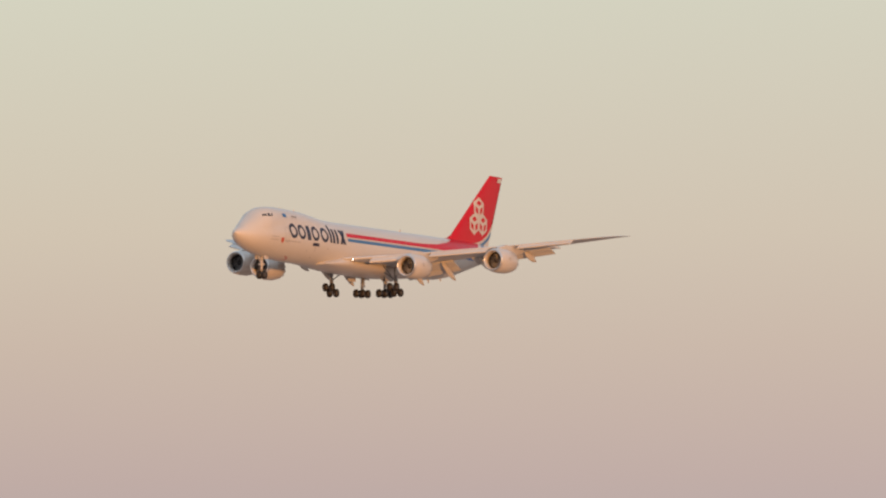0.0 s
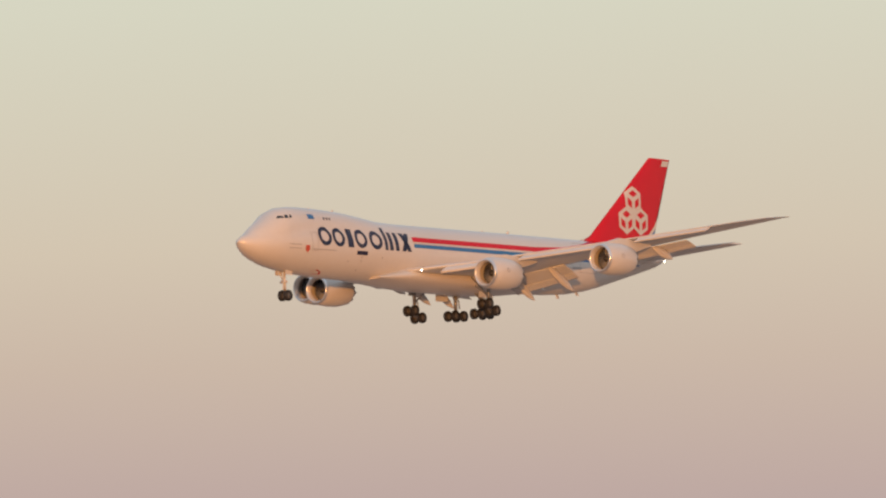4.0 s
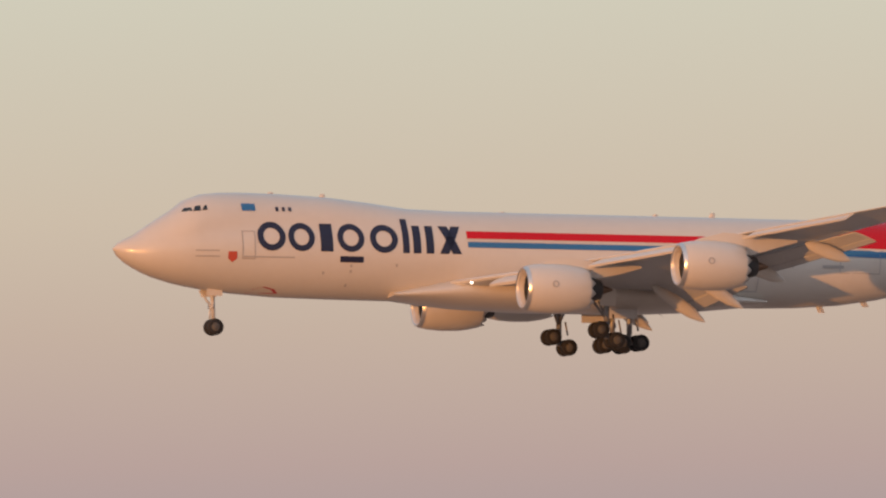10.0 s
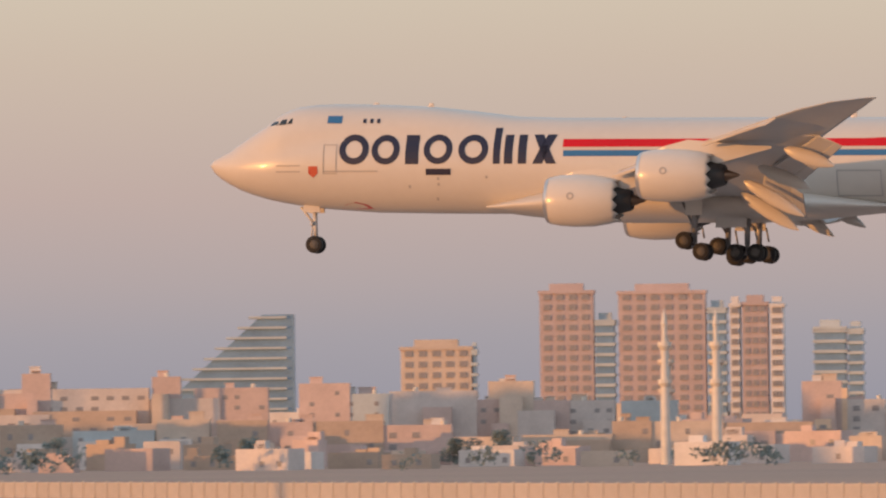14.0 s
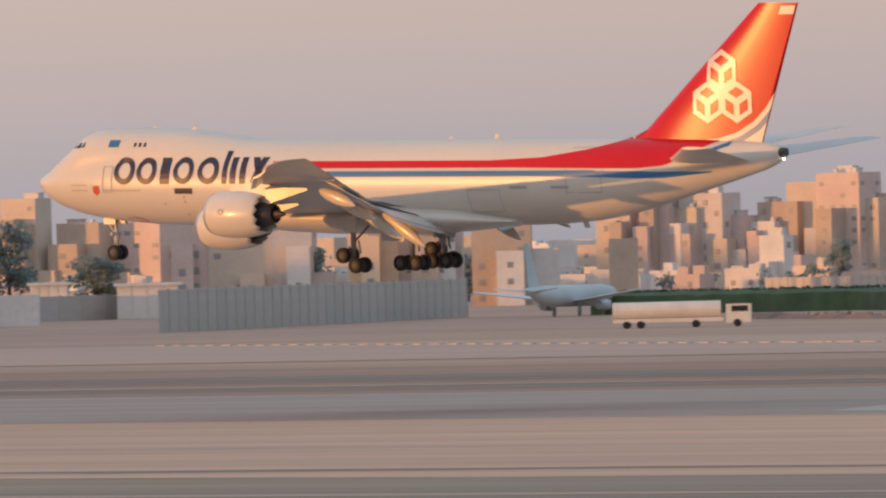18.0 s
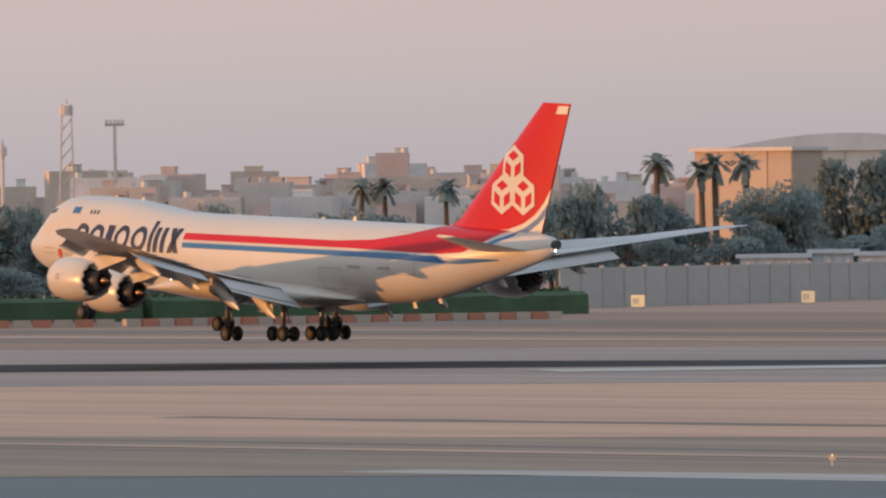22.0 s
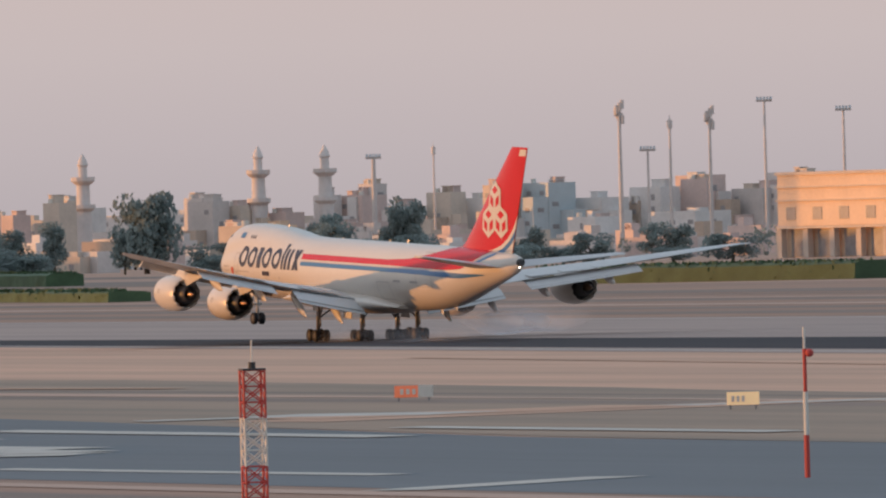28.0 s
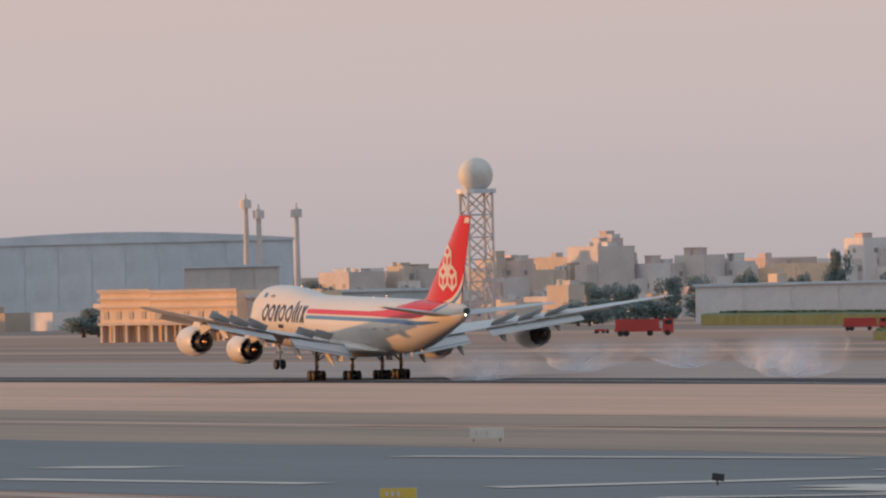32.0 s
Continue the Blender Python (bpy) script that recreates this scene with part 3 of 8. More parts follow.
bm = bmesh.new()
V = Vector
slab(bm, (V((X(60.2), 0, 2.9)), V((X(72.4), 0, 2.75))), (V((X(72.3), 0, 13.45)), V((X(76.1), 0, 13.4))), 0.62, 0.22, V((0, 1, 0)))
fin = part("tail_fin", bm, RED, plane, "tall red tail fin", smooth=True)
bm = bmesh.new()
loft(bm, [[V((X(s), y * w_, z)) for y, z in ((-1, 2.7), (0, zt), (1, 2.7))] for s, w_, zt in ((59.0, 0.05, 3.15), (60.2, 0.3, 3.35), (61.5, 0.45, 3.95), (63.5, 0.45, 5.4), (66, 0.3, 7.6))])
part("dorsal_fillet", bm, RED, fin, "red fillet ahead of the fin", smooth=True)


def on_fin(s, z, side=-1, out=0.05):
    u = (z - 2.85) / 10.55
    le, te = 60.2 + (72.3 - 60.2) * u, 72.4 + (76.1 - 72.4) * u
    c = min(1, max(0.0, (s - le) / (te - le)))
    th = 0.62 + (0.22 - 0.62) * u
    d = th * (1.48 * math.sqrt(c) - 0.63 * c - 1.76 * c * c + 1.42 * c ** 3 - 0.51 * c ** 4) * 1.6
    return V((X(s), side * (d + out), z))


def fin_shape(name, polys, mat, label="", out=0.05, n=4):
    for sd in (-1, 1):
        bm = bmesh.new()
        for poly in polys:
            for a, b in zip(poly[1:], poly[2:]):
                pt = lambda i, j: bm.verts.new(on_fin(*(poly[0][k] + ((a[k] - poly[0][k]) * i + (b[k] - poly[0][k]) * j) / n for k in (0, 1)), sd, out))
                vs = {(i, j): pt(i, j) for i in range(n + 1) for j in range(n + 1 - i)}
                for i in range(n):
                    for j in range(n - i):
                        bm.faces.new((vs[i, j], vs[i + 1, j], vs[i, j + 1]))
                        if i + j < n - 1:
                            bm.faces.new((vs[i + 1, j], vs[i + 1, j + 1], vs[i, j + 1]))
        bmesh.ops.remove_doubles(bm, verts=bm.verts[:], dist=0.004)
        bm.normal_update()
        for f in bm.faces:
            if f.normal.y * sd < 0:
                f.normal_flip()
        part(name, bm, mat, fin, label)


def hexagon(cs, cz, r):
    return [(cs + r * math.sin(radians(60 * i)) * 0.98, cz + r * math.cos(radians(60 * i))) for i in range(6)]


for cs, cz in ((68.85, 8.35), (67.5, 5.9), (70.2, 5.9)):
    h = hexagon(cs, cz, 1.62)
    fin_shape("logo_hexagon", [[h[i], h[(i + 1) % 6], (cs, cz)] for i in range(6)], WHITE, "white hexagon of the tail logo")
    for a, tag in ((0, "top"), (120, "r"), (240, "l")):
        e1, e2 = radians(a - 60), radians(a + 60)
        d1, d2 = V((math.sin(e1), math.cos(e1))), V((math.sin(e2), math.cos(e2)))
        c0 = V((math.sin(radians(a)), math.cos(radians(a)))) * 0.74
        quad = [c0 + (d1 * i + d2 * j) * 0.43 for i, j in ((1, 1), (-1, 1), (-1, -1), (1, -1))]
        fin_shape("logo_rhombus", [[(cs + p.x, cz + p.y) for p in quad]], RED, "", out=0.075)
fin_shape("fin_panel", [[(74.3, 12.55), (75.65, 12.55), (75.85, 13.2), (74.6, 13.2)]], WHITE, "small pale panel near the fin tip")
SWEEP_S, SWEEP_Z = [66.0, 68.4, 70.2, 71.7, 72.8, 73.9], [2.95, 3.12, 3.6, 4.4, 5.4, 6.9]


def sweep_band(d0, d1):
    """Strips along the curve at the foot of the fin, between two distances below it."""
    pts = [Vector((interp(k / 24 * 5, range(6), SWEEP_S), interp(k / 24 * 5, range(6), SWEEP_Z))) for k in range(25)]
    rows = []
    for i, p in enumerate(pts):
        t = (pts[min(i + 1, 24)] - pts[max(i - 1, 0)]).normalized()
        row = []
        for d in (d0, d1):
            q = p + Vector((t.y, -t.x)) * d
            row.append((min(q.x, 72.4 + 3.7 * (q.y - 2.85) / 10.55 - 0.04), q.y))
        rows.append(row)
    return [[a[0], b[0], b[1], a[1]] for a, b in zip(rows, rows[1:]) if (Vector(a[0]) - Vector(a[1])).length > 0.02 and (Vector(b[0]) - Vector(b[1])).length > 0.02]


fin_shape("fin_white_sweep", sweep_band(0, 0.38), WHITE, "white sweep at the foot of the fin")
fin_shape("fin_blue_sweep", sweep_band(0.38, 0.85), BLUE, "blue sweep at the foot of the fin")
fin_shape("fin_foot", sweep_band(0.85, 2.4), WHITE, "white foot of the fin")
for sd in (-1, 1):
    bm = bmesh.new()
    slab(bm, (V((X(64.3), sd * 1.3, 1.55)), V((X(71.8), sd * 1.1, 1.45))), (V((X(73.0), sd * 11.0, 2.75)), V((X(75.6), sd * 11.0, 2.75))), 0.42, 0.14, V((0, 0, 1)))
    part("tailplane", bm, GREY, plane, "grey horizontal tail surface", smooth=True)


# engines ------------------------------------------------------------------
def engine(s, y, z):
    """Fan cowl with a bright lip, a scalloped rear edge, the core nozzle and plug, and a pylon."""
    base = Vector((X(s), y, z))
    bm = bmesh.new()
    prof = [(0.55, 1.2), (0.25, 1.26), (0.06, 1.35), (0.0, 1.44), (0.07, 1.53), (0.3, 1.63), (0.9, 1.75), (2.0, 1.83), (3.3, 1.80), (4.2, 1.66), (4.75, 1.54)]
    n = 48
    rings = [[base + Vector((dx, r * math.cos(2 * math.pi * i / n), r * math.sin(2 * math.pi * i / n))) for i in range(n)] for dx, r in prof]
    tooth = lambda i: (0.0, 0.17, 0.34, 0.17)[i % 4]
    rings.append([base + Vector((4.9 + tooth(i), (1.46 - 0.1 * tooth(i)) * math.cos(2 * math.pi * i / n), (1.46 - 0.1 * tooth(i)) * math.sin(2 * math.pi * i / n))) for i in range(n)])
    rings.append([base + Vector((4.88 + tooth(i), (1.40 - 0.1 * tooth(i)) * math.cos(2 * math.pi * i / n), (1.40 - 0.1 * tooth(i)) * math.sin(2 * math.pi * i / n))) for i in range(n)])
    rings.append([base + Vector((3.6, 1.36 * math.cos(2 * math.pi * i / n), 1.36 * math.sin(2 * math.pi * i / n))) for i in range(n)])
    loft(bm, rings, cap=False)
    cowl = part("engine", bm, WHITE, plane, "white engine cowl with a scalloped rear edge", smooth=True)
    bm = bmesh.new()
    loft(bm, [[base + Vector((dx, r * math.cos(2 * math.pi * i / n), r * math.sin(2 * math.pi * i / n))) for i in range(n)] for dx, r in ((0.5, 1.215), (0.2, 1.28), (0.03, 1.38), (-0.03, 1.45), (0.04, 1.54), (0.26, 1.635))], cap=False)
    part("intake_lip", bm, BARE, cowl, "bright metal intake lip", smooth=True)
    bm = bmesh.new()
    loft(bm, [[base + Vector((dx, r * math.cos(2 * math.pi * i / 24), r * math.sin(2 * math.pi * i / 24))) for i in range(24)] for dx, r in ((1.35, 1.3), (1.3, 1.29), (1.28, 0.4), (0.95, 0.22), (0.75, 0.03))])
    part("fan", bm, DARK, cowl, "dark fan face and spinner", smooth=True)
    bm = bmesh.new()
    for i in range(18):
        a = 2 * math.pi * i / 18
        m = Matrix.Translation(base + Vector((1.2, 0, 0))) @ Matrix.Rotation(a, 4, "X") @ Matrix.Rotation(0.6, 4, "Z")
        box(bm, -0.16, 0.16, -0.02, 0.02, 0.38, 1.16, m)
    part("fan_blades", bm, STEEL, cowl)
    bm = bmesh.new()
    loft(bm, [[base + Vector((dx, r * math.cos(2 * math.pi * i / 24), r * math.sin(2 * math.pi * i / 24))) for i in range(24)] for dx, r in ((3.7, 1.36), (3.75, 1.02), (5.1, 0.96), (6.0, 0.7), (6.05, 0.62), (5.6, 0.5))])
    part("core_nozzle", bm, DARK, cowl, "dark core nozzle", smooth=True)
    bm = bmesh.new()
    loft(bm, [[base + Vector((dx, r * math.cos(2 * math.pi * i / 16), r * math.sin(2 * math.pi * i / 16))) for i in range(16)] for dx, r in ((5.5, 0.46), (6.1, 0.4), (6.9, 0.1), (7.0, 0.02))])
    part("exhaust_plug", bm, HOT, cowl, "heat-stained exhaust plug", smooth=True)
    # small maker's mark on the cowl
    sd = -1 if y < 0 else 1
    bm = bmesh.new()
    for i in range(10):
        a, b = 2 * math.pi * i / 10, 2 * math.pi * (i + 1) / 10
        q = []
        for ang, rr in ((a, 0.26), (b, 0.26), (b, 0.17), (a, 0.17)):
            zz = rr * math.sin(ang) + 0.25
            q.append(bm.verts.new(base + Vector((2.0 + rr * math.cos(ang), sd * (math.sqrt(1.86 ** 2 - zz ** 2)), zz))))
        bm.faces.new(q)
    part("cowl_mark", bm, SEAM, cowl)
    le, te, wz = wing_at(abs(y))
    bm = bmesh.new()
    rs = []
    for dx, zt, zb, w_ in ((0.9, 1.62, 1.45, 0.05), (1.8, 2.0, 1.5, 0.24), (3.4, wz - z + 0.1, 1.4, 0.28), (5.2, wz - z - 0.05, 0.7, 0.28), (7.4, wz - z - 0.3, wz - z - 1.0, 0.2), (9.2, wz - z - 0.35, wz - z - 0.5, 0.04)):
        rs.append([base + Vector((dx, sg * w_, q)) for sg, q in ((-1, zb), (1, zb), (1, zt), (-1, zt))])
    loft(bm, rs)
    part("pylon", bm, WHITE, cowl, "pylon joining engine and wing")
    return cowl


for y, s, z in ((-22.0, 36.2, -1.72), (-12.5, 27.5, -3.05), (12.5, 27.5, -3.05), (22.0, 36.2, -1.72)):
    engine(s, y, z)


# landing gear ------------------------------------------------------------
def wheel(bm_t, bm_h, c, r=0.62, w=0.44):
    n = 20
    prof = [(0.5, 0.58), (0.5, 0.9), (0.4, 0.98), (0.2, 1.0), (-0.2, 1.0), (-0.4, 0.98), (-0.5, 0.9), (-0.5, 0.58)]
    loft(bm_t, [[Vector(c) + Vector((r * k * math.cos(2 * math.pi * i / n), w * dy, r * k * math.sin(2 * math.pi * i / n))) for i in range(n)] for dy, k in prof], cap=False)
    for sg in (-1, 1):
        tube(bm_h, Vector(c) + Vector((0, sg * w * 0.30, 0)), Vector(c) + Vector((0, sg * w * 0.46, 0)), r * 0.6, r * 0.5, 16)


GZ = -6.33
bogies = []


def main_gear(s, y, swing, top):
    g = bmesh.new()
    tube(g, (X(s), y, top), (X(s), y, GZ + 0.55), 0.24, 0.2)
    tube(g, (X(s), y, GZ + 1.4), (X(s), y, GZ + 0.05), 0.15)
    tube(g, (X(s) - 1.3, y * 0.75, top + 0.1), (X(s), y, GZ + 1.5), 0.1)
    tube(g, (X(s), y * 0.4, top + 0.1), (X(s), y, GZ + 1.7), 0.09)
    tube(g, (X(s) + 0.5, y, GZ + 1.9), (X(s) + 0.7, y, GZ + 0.9), 0.07)
    gear = part("main_gear", g, STEEL, plane, "main landing gear leg with a four-wheel bogie", smooth=True)
    beam = bmesh.new()
    tube(beam, (-0.8, 0, 0), (0.8, 0, 0), 0.15)
    for dx in (-0.73, 0.73):
        tube(beam, (dx, -0.6, 0), (dx, 0.6, 0), 0.09)
    bog = part("bogie", beam, STEEL, gear, "bogie beam with axles", smooth=True)
    bog.location = (X(s), y, GZ)
    for dx in (-0.73, 0.73):
        for dy in (-0.56, 0.56):
            # each wheel is one mesh: tyre and hub as two materials
            bt = bmesh.new()
            wheel(bt, bt, (dx, dy, 0))
            wh = part("wheel", bt, [RUBBER, HUB], bog, smooth=True)
            for p in wh.data.polygons:
                c = p.center
                if math.hypot(c.x - dx, c.z) < 0.38:
                    p.material_index = 1
    d = bmesh.new()
    loft(d, [[Vector((X(s) + dx, y + (0.32 if y > 0 else -0.32) * sw + t_, z)) for dx, t_ in ((-0.6, 0), (0.6, 0), (0.6, 0.06), (-0.6, 0.06))] for z, sw in ((top + 0.1, 1.2), (GZ + 2.5, 1.0))])
    part("gear_door", d, WHITE, gear, "white gear door on the leg")
    return bog


for sd in (-1, 1):
    bogies.append(main_gear(36.4, sd * 5.5, 1, -2.6))
for sd in (-1, 1):
    main_gear(39.4, sd * 1.95, 0, -3.6)
# belly gear doors hanging open
for y, s0, s1 in ((-3.2, 37.4, 39.6), (3.2, 37.4, 39.6)):
    bm = bmesh.new()
    loft(bm, [[Vector((X(s), y + dy, z)) for s, dy in ((s0, 0), (s1, 0), (s1, 0.06), (s0 + 0.2, 0.06))] for z in (-3.9, -4.6)])
    part("belly_door", bm, GREY, plane, "open belly gear door")

g = bmesh.new()
NS, NZ = 7.75, -5.62
tube(g, (X(NS) - 0.1, 0, -2.9), (X(NS), 0, NZ + 0.5), 0.17, 0.15)
tube(g, (X(NS), 0, NZ + 1.2), (X(NS), 0, NZ), 0.11)
tube(g, (X(NS) - 1.1, 0, -2.95), (X(NS), 0, NZ + 1.3), 0.09)
tube(g, (X(NS), -0.55, NZ), (X(NS), 0.55, NZ), 0.09)
tube(g, (X(NS) - 0.25, 0, NZ + 1.5), (X(NS) - 0.3, 0, NZ + 0.6), 0.06)
box(g, X(NS) - 0.28, X(NS) - 0.12, -0.5, 0.5, NZ + 1.35, NZ + 1.65)
nose_gear = part("nose_gear", g, GREY, plane, "nose gear leg with two wheels", smooth=True)
for dy in (-0.42, 0.42):
    bt = bmesh.new()
    wheel(bt, bt, (X(NS), dy, NZ))
    wh = part("wheel", bt, [RUBBER, HUB], nose_gear, smooth=True)
    for p in wh.data.polygons:
        if math.hypot(p.center.x - X(NS), p.center.z - NZ) < 0.38:
            p.material_index = 1
for dy in (-0.75, 0.75):
    bm = bmesh.new()
    loft(bm, [[Vector((X(s), dy + t_, z)) for s, t_ in ((7.0, 0), (8.2, 0), (8.2, 0.05), (7.1, 0.05))] for z in (-2.85, -3.35)])
    part("nose_gear_door", bm, WHITE, nose_gear, "open nose gear door")

PLANE = [
    (0, 1246.8, 1273.4, 80.15, 0.98, 2.19, 21.59),
    (0.5, 1194.2, 1254.6, 78.27, 0.07, 2.10, 21.80),
    (1, 1139.0, 1233.6, 76.07, -0.73, 2.02, 21.99),
    (1.5, 1078.1, 1202.8, 74.22, -1.28, 1.92, 22.17),
    (2, 1017.0, 1173.3, 72.21, -1.59, 1.87, 22.28),
    (2.5, 959.7, 1150.6, 70.59, -1.73, 1.91, 22.32),
    (4.5, 735.8, 1057.2, 63.81, -2.01, 2.16, 22.37),
    (5, 679.2, 1032.0, 62.35, -2.02, 2.20, 22.37),
    (5.5, 623.1, 1008.1, 60.38, -1.87, 2.19, 22.36),
    (6, 565.6, 983.2, 59.02, -1.62, 2.05, 22.27),
    (6.5, 506.5, 949.6, 57.12, -1.38, 1.63, 21.94),
    (7, 447.7, 917.9, 55.34, -1.22, 1.32, 21.71),
    (7.5, 391.8, 896.2, 53.59, -1.25, 1.45, 21.88),
    (8, 338.3, 876.4, 51.82, -1.36, 1.74, 22.19),
    (8.5, 282.4, 853.4, 50.18, -1.45, 1.96, 22.44),
    (9, 225.9, 820.7, 48.32, -1.43, 1.78, 22.28),
    (9.5, 170.7, 792.4, 46.63, -1.22, 1.53, 22.01),
    (10, 115.9, 764.7, 44.75, -1.01, 1.32, 21.80),
    (10.5, 61.5, 739.1, 43.07, -0.88, 1.25, 21.85),
    (11, 9.9, 714.2, 41.22, -0.79, 1.18, 21.79),
    (11.5, -36.7, 688.6, 39.61, -0.75, 0.95, 21.25),
    (12, -78.6, 667.0, 37.71, -0.65, 0.70, 20.32),
    (12.5, -117.2, 655.9, 36.11, -0.22, 0.45, 19.17),
    (13, -152.2, 648.7, 34.34, 0.01, 0.33, 17.73),
    (13.5, -185.7, 637.0, 32.47, -0.70, 0.51, 16.10),
    (14, -219.1, 626.6, 30.49, -1.41, 0.83, 14.36),
    (14.5, -258.9, 626.6, 28.64, -0.58, 1.29, 12.91),
    (16.5, -409.2, 618.5, 21.64, 1.35, 1.79, 6.84),
    (17, -442.3, 610.5, 20.23, 2.10, 1.65, 5.78),
    (17.5, -464.7, 591.3, 19.15, 1.93, 1.36, 4.79),
    (18, -487.7, 572.0, 18.22, 1.60, 1.14, 3.97),
    (18.5, -513.2, 556.7, 17.81, 1.35, 1.23, 3.35),
    (19, -543.2, 548.8, 16.33, 1.10, 1.39, 2.76),
    (19.5, -583.5, 551.1, 14.74, 0.85, 1.41, 2.10),
    (20, -629.4, 558.6, 13.37, 0.60, 1.39, 1.59),
    (20.5, -683.8, 572.9, 12.23, 0.35, 1.29, 0.90),
    (21, -731.2, 581.2, 10.89, 0.10, 1.27, 0.22),
    (21.5, -750.0, 566.5, 9.58, -0.19, 1.60, -0.05),
    (22, -757.5, 544.1, 9.09, -0.36, 1.90, -0.10),
    (22.5, -763.6, 523.7, 8.55, -0.22, 1.74, -0.22),
    (23, -771.9, 504.1, 8.44, 0.12, 1.58, -0.12),
    (23.5, -784.8, 489.0, 8.75, 0.70, 1.83, -0.11),
    (24, -804.5, 478.2, 8.53, 1.19, 2.16, -0.06),
    (24.5, -852.9, 485.2, 8.41, 0.73, 2.20, 0.34),
    (26.5, -1013.0, 493.2, 7.85, 0.37, 2.39, 0.52),
    (27, -1041.3, 488.8, 7.52, 0.36, 2.36, -0.01),
    (27.5, -1082.5, 491.6, 7.18, -0.17, 2.19, -0.14),
    (28, -1126.5, 494.4, 6.95, -0.66, 2.00, -0.19),
    (28.5, -1170.4, 497.3, 6.83, -0.75, 1.81, -0.26),
    (29, -1211.3, 498.9, 6.95, -0.67, 1.70, -0.31),
    (29.5, -1243.4, 496.8, 6.97, -0.55, 1.82, -0.38),
    (30, -1271.8, 494.7, 6.95, -0.29, 1.91, -0.47),
    (30.5, -1300.0, 492.1, 6.83, 0.34, 1.62, -0.50),
    (31, -1329.0, 490.3, 6.95, 0.80, 1.29, -0.37),
    (31.5, -1362.1, 490.8, 6.63, 0.47, 1.18, 0.10),
    (32, -1396.5, 491.8, 6.95, -0.11, 1.12, 0.69),
]

# ---------------------------------------------------------------- the town across the field
CREAM = material("cream_render_wall", (0.60, 0.50, 0.42), 0.9, vary=0.14, scale=9, island=0.12)
PINKW = material("rose_render_wall", (0.60, 0.47, 0.43), 0.9, vary=0.14, scale=9, island=0.12)
TAN = material("tan_render_wall", (0.50, 0.395, 0.32), 0.9, vary=0.14, scale=8, island=0.12)
PALE = material("pale_grey_concrete", (0.69, 0.65, 0.625), 0.9, vary=0.14, scale=9, island=0.1)
TAUPE = material("taupe_concrete", (0.60, 0.54, 0.51), 0.9, vary=0.14, scale=9, island=0.12)
TEALW = material("grey_teal_cladding", (0.48, 0.53, 0.55), 0.6, vary=0.12, scale=9, island=0.1)
ORANGE = material("ochre_orange_wall", (0.76, 0.565, 0.41), 0.85, vary=0.12, scale=10)
# grey raised from near black: haze and sky reflection put into the pane colour
WIN = material("haze_pale_window", (0.30, 0.28, 0.28), 0.5, vary=0.3, scale=2)
BGLASS = material("blue_grey_curtain_glass", (0.20, 0.31, 0.43), 0.3, vary=0.2, scale=12, spec=0.5)
# the low sun's golden glint is set into this facade colour
GOLDG = material("sun_glint_gold_glass", (0.42, 0.28, 0.16), 0.22, metal=0.6, vary=0.2, scale=6)
REDP = material("weathered_red_paint", (0.45, 0.05, 0.04), 0.6, vary=0.15, scale=3)
WHITEP = material("weathered_white_paint", (0.66, 0.62, 0.56), 0.6, vary=0.12, scale=3)
ROOFRED = material("rust_red_paint", (0.50, 0.20, 0.13), 0.85, vary=0.15, scale=4)
METAL = material("grey_sheet_metal", (0.58, 0.62, 0.66), 0.55, metal=0.2, vary=0.12, scale=6, island=0.06)
WALLC = material("grey_concrete_perimeter_wall", (0.46, 0.43, 0.41), 0.9, vary=0.15, scale=10, island=0.08)
# leaf colour lifted well above foliage green, standing in for distance haze
LEAF = material("haze_pale_green_leaves", (0.26, 0.315, 0.305), 0.8, vary=0.35, scale=3, island=0.3, thin=0.45)
HEDGEM = material("clipped_green_hedge_leaves", (0.058, 0.100, 0.048), 0.8, vary=0.3, scale=4, island=0.25)
BARK = material("grey_brown_bark", (0.13, 0.095, 0.07), 0.9, vary=0.25, scale=0.6)
TOWERP = material("mauve_tower_render", (0.50, 0.405, 0.395), 0.85, vary=0.14, scale=9, island=0.12)
TOWERT = material("grey_brown_tower_concrete", (0.37, 0.33, 0.33), 0.85, vary=0.14, scale=9, island=0.12)
WALLS = [CREAM, PINKW, TAN, PALE, TAUPE, TEALW, ORANGE, METAL]
MESHES = {}


def shared_box(key, w, d, h):
    """One box mesh, standing on z = 0 and centred in x, its back on y = 0, shared by alike pieces."""
    k = (key, round(w, 2), round(d, 2), round(h, 2))
    if k not in MESHES:
        bm = bmesh.new()
        box(bm, -w / 2, w / 2, -d, 0, 0, h)
        me = bpy.data.meshes.new(key)
        bm.to_mesh(me)
        bm.free()
        MESHES[k] = me
    return MESHES[k]


def piece(name, me, mat, parent, loc, label=""):
    if not me.materials:
        me.materials.append(mat)
    ob = new(name, me)
    ob.parent = parent
    ob.location = loc
    if label:
        ob["label"] = label
    return ob


def facing(x, y, turn=0):
    """A standing place whose -y side looks back at the field's viewpoint, turned by some degrees."""
    return Matrix.Translation((x, y, 0)) @ Matrix.Rotation(math.atan2(-x, y + 100) + radians(turn), 4, "Z")


WALLWORDS = ["cream", "rose-tinted", "tan", "pale grey", "taupe", "grey-teal", "ochre", "grey metal"]


